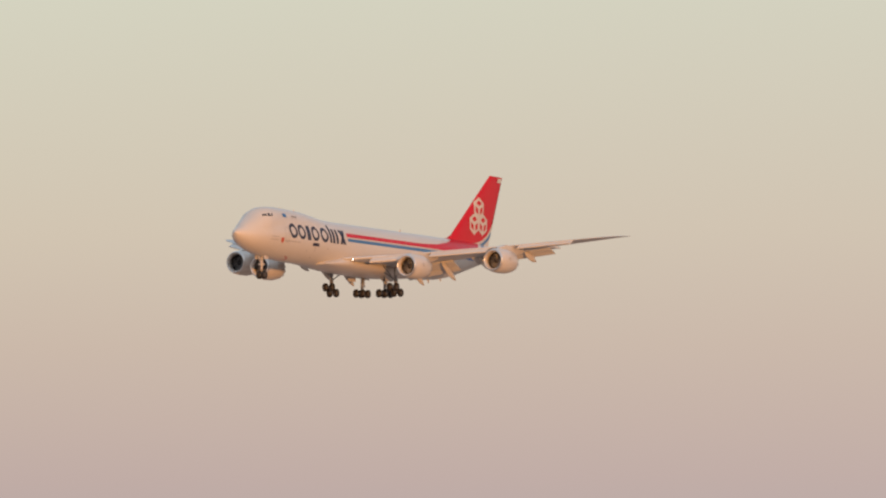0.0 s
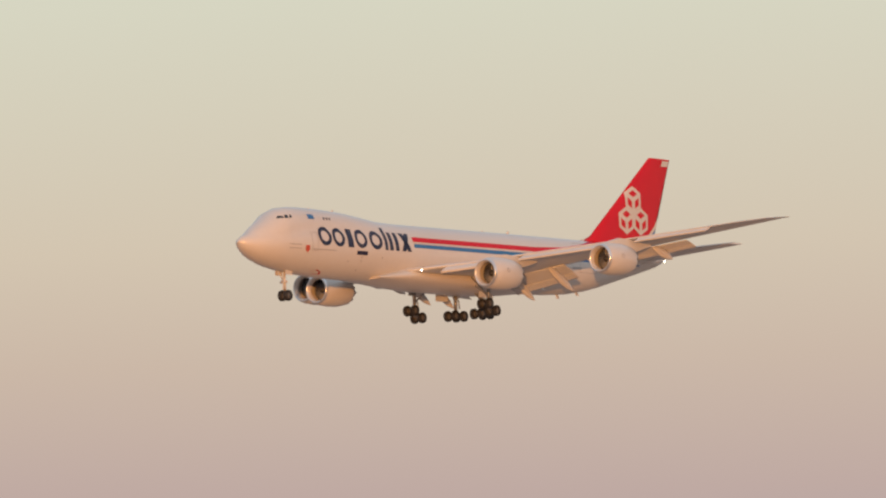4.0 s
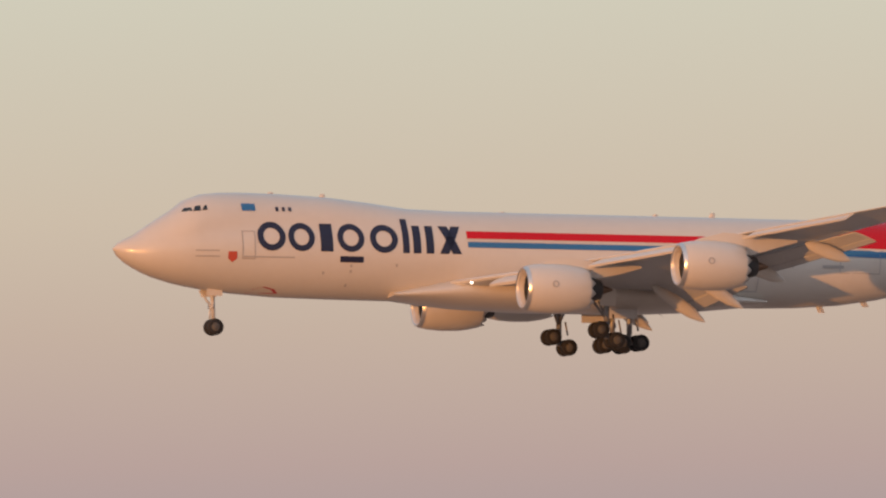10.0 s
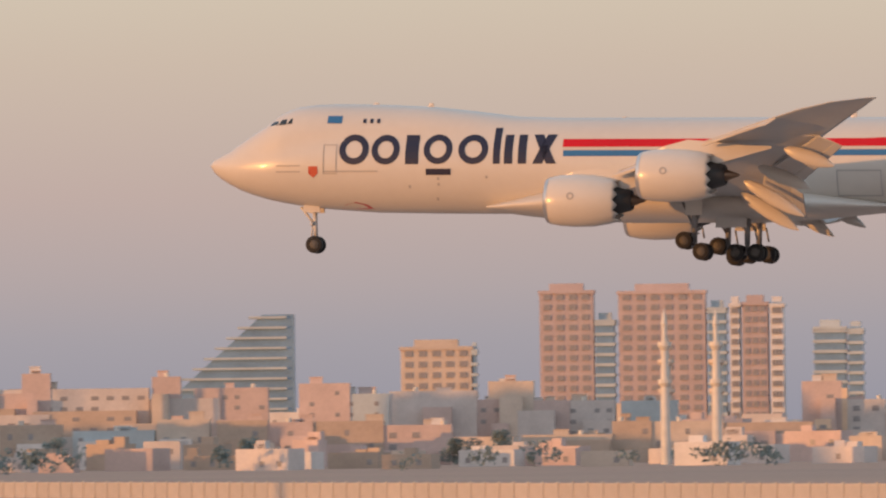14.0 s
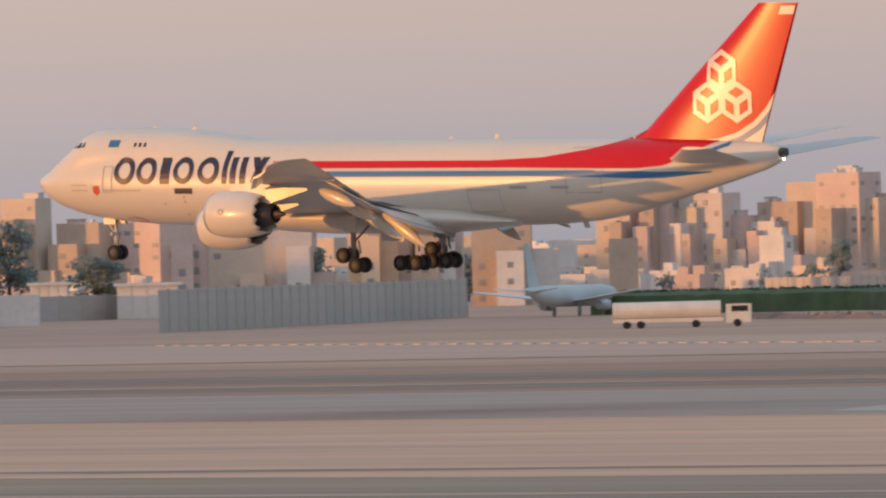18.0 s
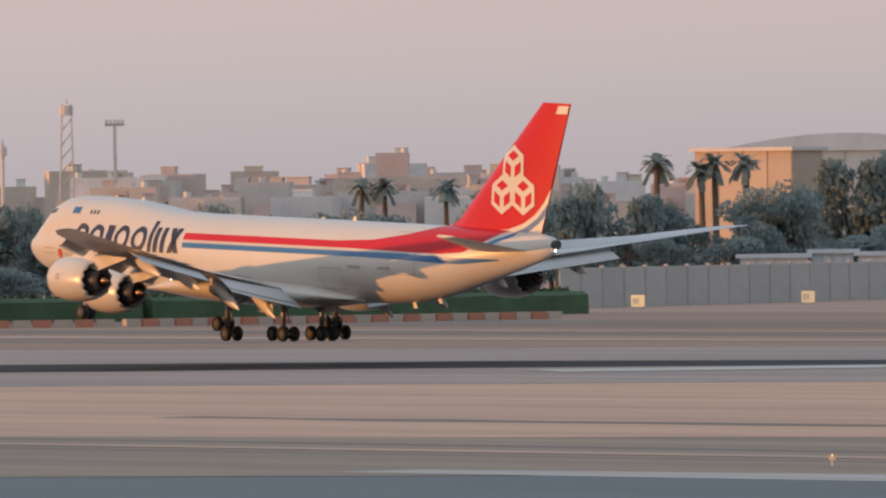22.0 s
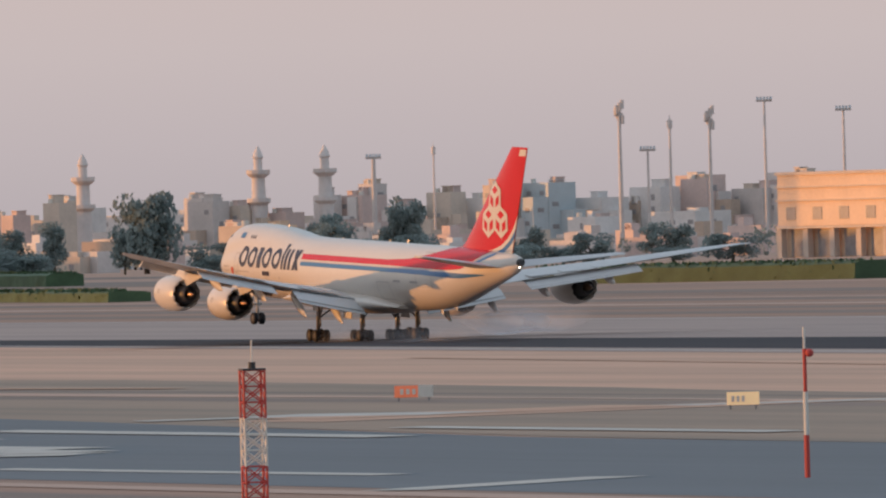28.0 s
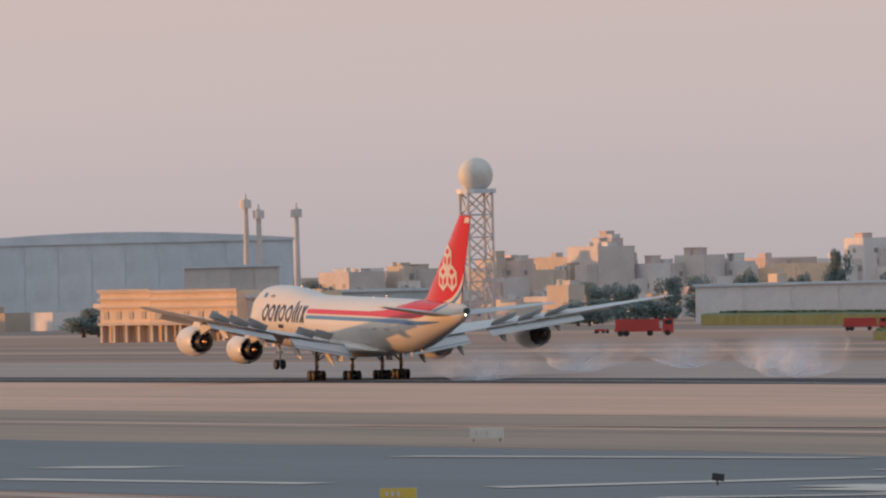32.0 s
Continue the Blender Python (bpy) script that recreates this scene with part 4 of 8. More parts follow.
def shell(bm, w, d, h, m=None, rim=0.8):
    """Four walls up to a parapet, and the sunken roof inside it, in one piece."""
    m = m or Matrix()
    lv = [[bm.verts.new(m @ Vector((sx * (w / 2 - i), sy * (d / 2 - i), z))) for sx, sy in ((-1, -1), (1, -1), (1, 1), (-1, 1))] for i, z in ((0, 0), (0, h + rim), (0.3, h + rim), (0.3, h))]
    for a, b in zip(lv, lv[1:]):
        for k in range(4):
            bm.faces.new((a[k], a[(k + 1) % 4], b[(k + 1) % 4], b[k]))
    bm.faces.new(lv[-1])


def lowrise(x, y, w, d, h, wall=0, turn=0, win=1, hut=1, seed=0):
    """A flat-roofed house: a main block with a parapet, lower wings, roof huts or a tank, sunken windows."""
    rng = random.Random(int(x * 7 + y * 3) + seed)
    ob = new("town_house")
    tagged(ob, WALLWORDS[wall] + " flat-roofed town house of rendered masonry", "house", "town houses")
    ob.matrix_world = facing(x, y, turn)
    bm = bmesh.new()
    shell(bm, w, d, h)
    part("wall", bm, WALLS[wall], ob)
    blocks = [(0.0, 0.0, w, d, h)]
    if hut:
        for k in range(rng.randint(1, 3)):
            aw, ad, ah = w * rng.uniform(0.3, 0.7), rng.uniform(3, 7), h * rng.uniform(0.3, 0.85)
            if k % 2:
                cx, cy, aw, ad = w / 2 + ad / 2, rng.uniform(-0.3, 0.3) * d, ad, d * rng.uniform(0.3, 0.6)
            else:
                cx, cy = rng.uniform(-0.5, 0.5) * (w - aw), -d / 2 - ad / 2
            bm = bmesh.new()
            shell(bm, aw, ad, ah, Matrix.Translation((cx, cy, 0)), rng.uniform(0.3, 1.0))
            part("wing", bm, WALLS[rng.choice((0, 1, 2, 3, 4, wall, wall))], ob)
            blocks.append((cx, cy, aw, ad, ah))
        for k in range(rng.randint(1, 2)):
            hw, hh = rng.uniform(2.2, max(2.4, min(5.5, w * 0.5))), rng.uniform(1.4, 3.0)
            bm = bmesh.new()
            box(bm, -hw / 2, hw / 2, -1.6, 1.6, 0, hh)
            box(bm, -hw / 2 - 0.2, hw / 2 + 0.2, -1.8, 1.8, hh, hh + 0.2)
            part("roof_hut", bm, WALLS[rng.choice((0, 1, 3, wall))], ob).location = (rng.uniform(-0.5, 0.5) * max(0, w - hw), 0, h)
        if rng.random() < 0.6:
            bm = bmesh.new()
            tube(bm, (0, 0, 0.6), (0, 0, 2.0), 0.8, 0.8, 10)
            tube(bm, (0, 0, 0), (0, 0, 0.6), 0.15, n=6)
            part("water_tank", bm, WHITEP, ob).location = (rng.uniform(-0.4, 0.4) * w, -d * 0.3, h)
    if win:
        me = shared_box("window", rng.choice((1.3, 1.6, 2.2)), 0.12, rng.choice((1.3, 1.7)))
        step = rng.choice((3.6, 4.6, 6.0))
        for i, (cx, cy, bw, bd, bh) in enumerate(blocks):
            floors = max(1, int(bh / 3.3))
            for f in range(floors):
                z = 1.0 + f * (bh - 0.6) / floors
                if z + 1.8 > bh + 0.4:
                    continue
                n = max(1, int(bw / step))
                for c in range(n):
                    if rng.random() < (0.38 if abs(turn) > 12 else 0.55):
                        piece("window", me, WIN, ob, (cx + (c + 0.5) / n * bw - bw / 2, cy - bd / 2 + 0.02, z))
                n = max(1, int(bd / step))
                for c in range(n):
                    if abs(turn) > 12 and rng.random() < 0.2:
                        p = piece("window", me, WIN, ob, (cx + bw / 2 - 0.02, cy + (c + 0.5) / n * bd - bd / 2, z))
                        p.rotation_euler = (0, 0, math.pi / 2)
    return ob


def tower(x, y, w, d, h, wall=1, style="bands", turn=0, label=""):
    """A high block: storeys with slab edges and dark glazing between, piers, and a roof house."""
    ob = new("tower_block")
    tagged(ob, label or WALLWORDS[wall] + " high-rise block with storey after storey of balconies", "tower block", "high-rise blocks")
    ob.matrix_world = facing(x, y, turn)
    face = TOWERP if wall == 1 else TOWERT if wall == 4 else WALLS[wall]
    n = max(4, int(round(h / 3.7)))
    fh = h / n
    core = GOLDG if style == "gold" else (BGLASS if style == "glass" else TOWERT if style == "bands" else face)
    bm = bmesh.new()
    box(bm, -w / 2 + 0.5, w / 2 - 0.5, -d / 2 + 0.5, d / 2 - 0.5, 0, h)
    part("core", bm, core, ob)
    if style in ("bands", "gold", "glass"):
        me = shared_box("storey_slab", w, d, fh * (0.62 if style == "bands" else 0.3))
        for i in range(n):
            piece("storey_slab", me, face, ob, (0, d / 2, (i + 0.62) * fh))
        if style == "bands":
            k = max(2, int(w / 7))
            me = shared_box("pier", 1.8, d + 0.6, h)
            for i in range(k + 1):
                piece("pier", me, face, ob, (-w / 2 + 0.9 + (w - 1.8) * i / k, d / 2 + 0.3, 0))
    else:
        cols = max(3, int(w / 5))
        me = shared_box("window", w / cols * 0.5, 0.4, fh * 0.55)
        for i in range(n):
            for c in range(cols):
                piece("window", me, WIN, ob, ((c + 0.5) / cols * (w - 2) - w / 2 + 1, -d / 2 + 0.52, (i + 0.25) * fh))
    bm = bmesh.new()
    box(bm, -w * 0.3, w * 0.3, -d * 0.3, d * 0.3, h, h + 3.2)
    box(bm, -w / 2, w / 2, -d / 2, d / 2, h - 0.5, h + 0.7)
    part("roof_house", bm, face, ob)
    return ob


def mast(x, y, h, r=0.5, head="lamps", mat=None, label="tall grey floodlight mast with a lamp head", cat="mast"):
    ob = new("light_mast" if head == "lamps" else "radio_mast")
    tagged(ob, label, cat, "masts over the town")
    ob.matrix_world = facing(x, y)
    m = mat or TAUPE
    bm = bmesh.new()
    if head == "lattice":
        for a in range(4):
            sx, sy = ((-1, -1), (1, -1), (1, 1), (-1, 1))[a]
            tube(bm, (sx * r * 2, sy * r * 2, 0), (sx * r, sy * r, h), 0.22, 0.16, 5)
        k = int(h / 3)
        for i in range(k):
            u, v = i / k, (i + 1) / k
            ru, rv = r * (2 - u), r * (2 - v)
            for q in (-1, 1):
                tube(bm, (-ru, q * ru, u * h), (rv, q * rv, v * h), 0.12, n=4, cap=False)
                tube(bm, (q * ru, -ru, u * h), (q * rv, rv, v * h), 0.12, n=4, cap=False)
    else:
        tube(bm, (0, 0, 0), (0, 0, h), r, r * 0.6, 10)
    part("pole", bm, m, ob)
    bm = bmesh.new()
    if head == "lamps":
        box(bm, -2.2, 2.2, -0.4, 0.4, h - 0.3, h + 0.3)
        lamp = shared_box("floodlight", 0.65, 0.5, 0.85)
        for i in range(5):
            piece("floodlight", lamp, METAL, ob, (-1.8 + i * 0.9, -0.3, h + 0.28))
    elif head == "bush":
        for i in range(7):
            tube(bm, (0.9 * math.cos(i), 0.9 * math.sin(i), h - 5 + i * 0.7), (0.9 * math.cos(i), 0.9 * math.sin(i), h - 2.6 + i * 0.7), 0.55, n=7)
    elif head == "drum":
        tube(bm, (0, 0, h), (0, 0, h + 8), 0.8, n=10)
    else:
        tube(bm, (0, 0, h - 2.6), (0, 0, h - 0.4), r * 1.5, r * 1.5, 10)
        tube(bm, (0, 0, h), (0, 0, h + 1.2), r * 0.3, r * 0.15, 6)
    part("head", bm, m, ob)
    return ob


def minaret(x, y, h, r=1.6, mat=CREAM):
    ob = new("minaret")
    tagged(ob, "slender stone minaret with two balconies and a pointed cap", "minaret", "minarets")
    ob.matrix_world = facing(x, y)
    bm = bmesh.new()
    loft(bm, [[Vector((rr * math.cos(2 * math.pi * i / 12), rr * math.sin(2 * math.pi * i / 12), z)) for i in range(12)] for z, rr in ((0, r * 1.25), (h * 0.5, r * 1.1), (h * 0.52, r), (h * 0.78, r * 0.9))])
    part("shaft", bm, mat, ob, smooth=True)
    for u in (0.52, 0.76):
        bm = bmesh.new()
        loft(bm, [[Vector((rr * math.cos(2 * math.pi * i / 12), rr * math.sin(2 * math.pi * i / 12), h * u + dz)) for i in range(12)] for dz, rr in ((-1.2, r), (0, r * 1.7), (1.1, r * 1.7), (1.1, r))])
        part("balcony", bm, mat, ob)
    bm = bmesh.new()
    loft(bm, [[Vector((rr * math.cos(2 * math.pi * i / 12), rr * math.sin(2 * math.pi * i / 12), h * u)) for i in range(12)] for u, rr in ((0.78, r * 0.62), (0.88, r * 0.62), (0.9, r * 0.8), (0.95, r * 0.5), (1.0, 0.05))])
    part("cap", bm, mat, ob)
    return ob


# trees: three grown once, then copied ------------------------------------
def leaf_cloud(bm, rng, blobs, n, size):
    for _ in range(n):
        c, r = rng.choice(blobs)
        while True:
            v = Vector((rng.uniform(-1, 1), rng.uniform(-1, 1), rng.uniform(-1, 1)))
            if 0.35 < v.length < 1:
                break
        p = Vector(c) + Vector((v.x * r, v.y * r, v.z * r * 0.8))
        q = Euler((rng.uniform(0, 6.3), rng.uniform(0, 6.3), rng.uniform(0, 6.3))).to_matrix()
        s = size * rng.uniform(0.6, 1.4)
        vs = [bm.verts.new(p + q @ Vector(k) * s) for k in ((-1, 0, 0), (-0.2, -0.6, 0.15), (1, 0, 0), (0.1, 0.6, -0.15))]
        bm.faces.new(vs)


def grow_tree(seed, tall, wide):
    rng = random.Random(seed)
    ob = new("broadleaf_tree")
    tagged(ob, "haze-pale green broadleaf tree with a ragged crown", "tree", "trees along the airfield")
    bm = bmesh.new()
    tube(bm, (0, 0, 0), (0.1, 0, tall * 0.4), 0.32, 0.2, 8)
    blobs = []
    for i in range(12):
        a = rng.uniform(0, 6.28)
        e = Vector((math.cos(a) * wide * rng.uniform(0.15, 0.62), math.sin(a) * wide * rng.uniform(0.15, 0.62), tall * rng.uniform(0.22, 0.84)))
        tube(bm, (0.1, 0, tall * rng.uniform(0.25, 0.4)), e, 0.14, 0.04, 5, False)
        blobs.append((e, wide * rng.uniform(0.26, 0.42)))
    part("trunk", bm, BARK, ob)
    bm = bmesh.new()
    leaf_cloud(bm, rng, blobs, 2000, wide * 0.058)
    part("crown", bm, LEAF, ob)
    ob.location = (0, 0, -400)
    return ob


def grow_palm():
    rng = random.Random(8)
    ob = new("palm_tree")
    tagged(ob, "tall date palm with a round head of haze-pale fronds", "palm tree", "palms by the hangar")
    bm = bmesh.new()
    tube(bm, (0, 0, 0), (0.2, 0, 9.5), 0.3, 0.22, 8)
    part("trunk", bm, BARK, ob)
    bm = bmesh.new()
    for i in range(34):
        a, lift = rng.uniform(0, 6.28), rng.uniform(-0.6, 1.3)
        pts = [Vector((0.2, 0, 9.4)) + Vector((math.cos(a) * k * 0.45, math.sin(a) * k * 0.45, lift * k * 0.5 - 0.12 * k * k)) for k in range(4)]
        sd = Vector((-math.sin(a), math.cos(a), 0)) * 0.24
        for p, q in zip(pts, pts[1:]):
            bm.faces.new([bm.verts.new(v) for v in (p - sd, p + sd, q + sd, q - sd)])
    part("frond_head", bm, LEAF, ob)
    ob.location = (0, 0, -400)
    return ob


TREES = [grow_tree(1, 10, 5.2), grow_tree(2, 9, 6.0), grow_tree(3, 11, 4.6)]
PALM = grow_palm()
USED = set()


def tree(x, y, h, w=0, k=None):
    """A tree of that height (and width) on the spot; the first of each sort is moved there, the rest are copies."""
    rng = random.Random(int(x * 3 + y))
    k = rng.randrange(3) if k is None else k
    src = PALM if k == 9 else TREES[k]
    s = h / (10.6 if k == 9 else (10, 9, 11)[k])
    sw = (w / (2 * (5.2, 6.0, 4.6)[k])) if (w and k != 9) else s
    m = Matrix.Translation((x, y, 0)) @ Matrix.Rotation(rng.uniform(0, 6.28), 4, "Z") @ Matrix.Diagonal((sw, sw, s, 1))
    if src not in USED:
        USED.add(src)
        src.matrix_world = m
        return src
    return copy_thing(src, m @ Matrix.Diagonal((1 / src.scale.x, 1 / src.scale.y, 1 / src.scale.z, 1)))


# a loose belt of houses too many to count closes the town behind the named ones
def town_belt():
    rng = random.Random(21)
    for row, (dist, lo, hi) in enumerate(((3700, 4, 8), (3950, 8, 13), (4250, 11, 17.5), (3180, 3, 5.5), (3330, 3.5, 8))):
        meshes = [bmesh.new() for _ in range(5)]
        glass = bmesh.new()
        az = -3.0
        while az > -78:
            w, d, h = rng.uniform(12, 30) * (1 if dist > 3600 else 0.6), rng.uniform(10, 18) * (1 if dist > 3600 else 0.6), rng.uniform(lo, hi)
            a = radians(az)
            r = dist + rng.uniform(-90, 90)
            m = facing(r * math.sin(a), -100 + r * math.cos(a), 0.7 * az + rng.uniform(-14, 14))
            bm = meshes[rng.randrange(5)]
            shell(bm, w, d, h, m)
            for k in range(rng.randint(0, 2)):
                hx = rng.uniform(-0.35, 0.35) * w
                box(bm, hx - rng.uniform(1, 2.4), hx + rng.uniform(1, 2.4), -1.5, 1.5, h, h + rng.uniform(1.6, 3.2), m)
            fl = max(1, int(h / 3.4))
            for q in range(fl):
                for k in range(int(w / 5)):
                    if rng.random() < 0.55:
                        wx = (k + 0.5) / int(w / 5) * w - w / 2
                        box(glass, wx - 0.7, wx + 0.7, -d / 2 - 0.06, -d / 2 + 0.06, 1 + q * (h - 0.6) / fl, 2.5 + q * (h - 0.6) / fl, m)
            az -= math.degrees((w + rng.uniform(0, 10)) / dist) * 0.9
        # beyond 3600 m paler walls replace tan ones to stand in for haze
        for k, bm in enumerate(meshes):
            tagged(mesh_object("far_houses", bm, ((CREAM, PINKW, PALE, TAUPE, PALE) if dist > 3600 else (CREAM, TAN, PALE, TAUPE, PINKW))[k]), "far jumble of " + (("cream", "rose", "pale grey", "taupe", "grey") if dist > 3600 else ("cream", "tan", "pale grey", "taupe", "rose"))[k] + " flat-roofed houses", "houses", kind="stuff")
        bm = bmesh.new()
        for _ in range(150):
            a, r = radians(rng.uniform(-78, -8)), dist - rng.uniform(60, 160)
            c, q = Vector((r * math.sin(a), -100 + r * math.cos(a), 0)), rng.uniform(1.6, 4.2)
            blobs = [(c + Vector((rng.uniform(-1.6, 1.6) * q, rng.uniform(-1, 1) * q, q * rng.uniform(0.6, 1.5))), q * rng.uniform(0.5, 1)) for _k in range(4)]
            leaf_cloud(bm, rng, blobs, 90, q * 0.2)
        tagged(mesh_object("far_trees", bm, LEAF), "haze-pale green trees scattered among the far houses", "trees", kind="stuff")
        tagged(mesh_object("far_windows", glass, WIN), "small haze-pale windows of the far houses", "windows", kind="stuff")


town_belt()


# ---------------------------------------------------------------- landmarks
def cream_tower(x, y, w, h, radar=False):
    """A square tower with a slit window on each storey and a red crown."""
    ob = new("lookout_tower")
    tagged(ob, "tall cream tower with slit windows and a red crown", "tower")
    ob.matrix_world = facing(x, y, -61 if radar else -16)
    bm = bmesh.new()
    box(bm, -w / 2, w / 2, -w / 2, w / 2, 0, h)
    part("shaft", bm, CREAM, ob, "cream rendered shaft")
    gap = 5.4 if radar else 3.9
    n = max(4, int(h / gap))
    for i in range(n):
        for face in range(2):
            me = shared_box("window", w * 0.36, 0.2, 1.7 if radar else 0.95)
            p = piece("window", me, WIN, ob, (0, -w / 2 + 0.05, h - 3.2 - i * gap) if face == 0 else (w / 2 - 0.05, 0, h - 3.2 - i * gap))
            if face:
                p.rotation_euler = (0, 0, math.pi / 2)
    bm = bmesh.new()
    box(bm, -w * 0.6, w * 0.6, -w * 0.6, w * 0.6, h, h + 0.5)
    part("ledge", bm, PALE, ob)
    bm = bmesh.new()
    if radar:
        tube(bm, (0, 0, h + 0.5), (0, 0, h + 6.2), w * 0.17, w * 0.1, 8)
        box(bm, -w * 0.26, w * 0.26, -w * 0.26, w * 0.26, h + 0.5, h + 1.8)
        dish = bmesh.new()
        loft(dish, [[Vector((u * w * 0.56, -0.9 * (1 - u * u) + dy, zz)) for dy, zz in ((0, h + 6.4), (0, h + 8.6), (0.5, h + 8.6), (0.5, h + 6.4))] for u in (-1, -0.6, -0.2, 0.2, 0.6, 1)])
        d = part("radar_antenna", dish, REDP, ob, "wide red radar antenna")
        d.rotation_euler = (0, 0, radians(40))
    else:
        loft(bm, [[Vector((sx * q, sy * q, z)) for sx, sy in ((-1, -1), (1, -1), (1, 1), (-1, 1))] for z, q in ((h + 0.5, w * 0.5), (h + 1.9, w * 0.58))])
    part("crown", bm, REDP, ob, "red crown")
    return ob


def water_tower(x, y, w, zt, zb):
    """A wide drum on a cone and a stem."""
    ob = new("water_tower")
    tagged(ob, "cream concrete water tower, a wide drum on a tapering stem", "water tower")
    ob.matrix_world = facing(x, y)
    r = w / 2
    bm = bmesh.new()
    loft(bm, [[Vector((rr * math.cos(2 * math.pi * i / 32), rr * math.sin(2 * math.pi * i / 32), z)) for i in range(32)] for z, rr in ((zb, r), (zt - 0.6, r), (zt - 0.2, r * 0.94), (zt, r * 0.9), (zt + 0.5, 0.2))])
    part("drum", bm, CREAM, ob, smooth=False)
    bm = bmesh.new()
    loft(bm, [[Vector((rr * math.cos(2 * math.pi * i / 32), rr * math.sin(2 * math.pi * i / 32), z)) for i in range(32)] for z, rr in ((0, r * 0.42), (zb - (zt - zb) * 0.75, r * 0.3), (zb - (zt - zb) * 0.5, r * 0.42), (zb, r))])
    part("stem", bm, CREAM, ob, smooth=True)
    return ob


def radome(x, y, w, zc):
    ob = new("radar_dome")
    tagged(ob, "white radar dome on a steel lattice tower", "radar tower")
    ob.matrix_world = facing(x, y, 20)
    r = w / 2
    bm = bmesh.new()
    bmesh.ops.create_icosphere(bm, subdivisions=3, radius=r, matrix=Matrix.Translation((0, 0, zc)))
    part("dome", bm, WHITEP, ob, "white faceted dome")
    bm = bmesh.new()
    tube(bm, (0, 0, zc - r * 1.05), (0, 0, zc - r * 0.8), r * 1.15, n=16)
    part("deck", bm, METAL, ob)
    top = zc - r
    q = r * 0.72
    for sx, sy in ((-1, -1), (1, -1), (1, 1), (-1, 1)):
        bm = bmesh.new()
        tube(bm, (sx * q, sy * q, 0), (sx * q, sy * q, top), 0.35, n=6)
        part("leg", bm, TAUPE, ob)
    n = 6
    for i in range(n):
        z0, z1 = top * i / n, top * (i + 1) / n
        for sg in (-1, 1):
            for a, b in (((-q, sg * q, z0), (q, sg * q, z1)), ((q, sg * q, z0), (-q, sg * q, z1)), ((sg * q, -q, z0), (sg * q, q, z1)), ((-q, sg * q, z1), (q, sg * q, z1))):
                bm = bmesh.new()
                tube(bm, a, b, 0.2, n=5)
                part("brace", bm, TAUPE, ob)
    return ob


def long_hall(x, y, w, d, h, wall=7, turn=0, arch=0.0, windows=0, red=None, name="hangar", label="long grey sheet-metal hangar"):
    """A hall with a low arched or flat roof, wall panels, and a band of windows."""
    ob = new(name)
    tagged(ob, label, "hangar" if name == "hangar" else "building")
    ob.matrix_world = facing(x, y, turn)
    bm = bmesh.new()
    box(bm, -w / 2, w / 2, -d / 2, d / 2, 0, h)
    part("wall", bm, WALLS[wall], ob)
    n = max(4, int(w / 9))
    me = shared_box("panel", w / n - 0.35, 0.15, h - 0.5)
    for i in range(n):
        piece("panel", me, WALLS[wall], ob, (-w / 2 + (i + 0.5) * w / n, -d / 2, 0.1))
    bm = bmesh.new()
    k = 12
    loft(bm, [[Vector((-w / 2 - 0.6 + (w + 1.2) * i / k, yy, h + arch * math.sin(math.pi * i / k) + 0.1)) for i in range(k + 1)] + [Vector((w / 2 + 0.6, yy, h - 0.5)), Vector((-w / 2 - 0.6, yy, h - 0.5))] for yy in (-d / 2 - 0.8, d / 2 + 0.8)])
    part("roof", bm, METAL if wall != 2 else TAUPE, ob)
    if windows:
        me = shared_box("window", w / windows * 0.5, 0.25, h * 0.16)
        for i in range(windows):
            piece("window", me, WIN, ob, (-w / 2 + (i + 0.5) * w / windows, -d / 2 - 0.1, h * 0.5))
    if red:
        bm = bmesh.new()
        box(bm, -w / 2, w / 2, -d / 2 - 0.35, -d / 2 - 0.05, 0, h * 0.42)
        part("plinth", bm, TEALW, ob, "blue-grey lower wall")
        bm = bmesh.new()
        box(bm, red[0], red[1], -d / 2 - 0.5, -d / 2 - 0.1, red[2], h + 0.5)
        part("red_panel", bm, REDP, ob, "dull red wall panel")
    return ob


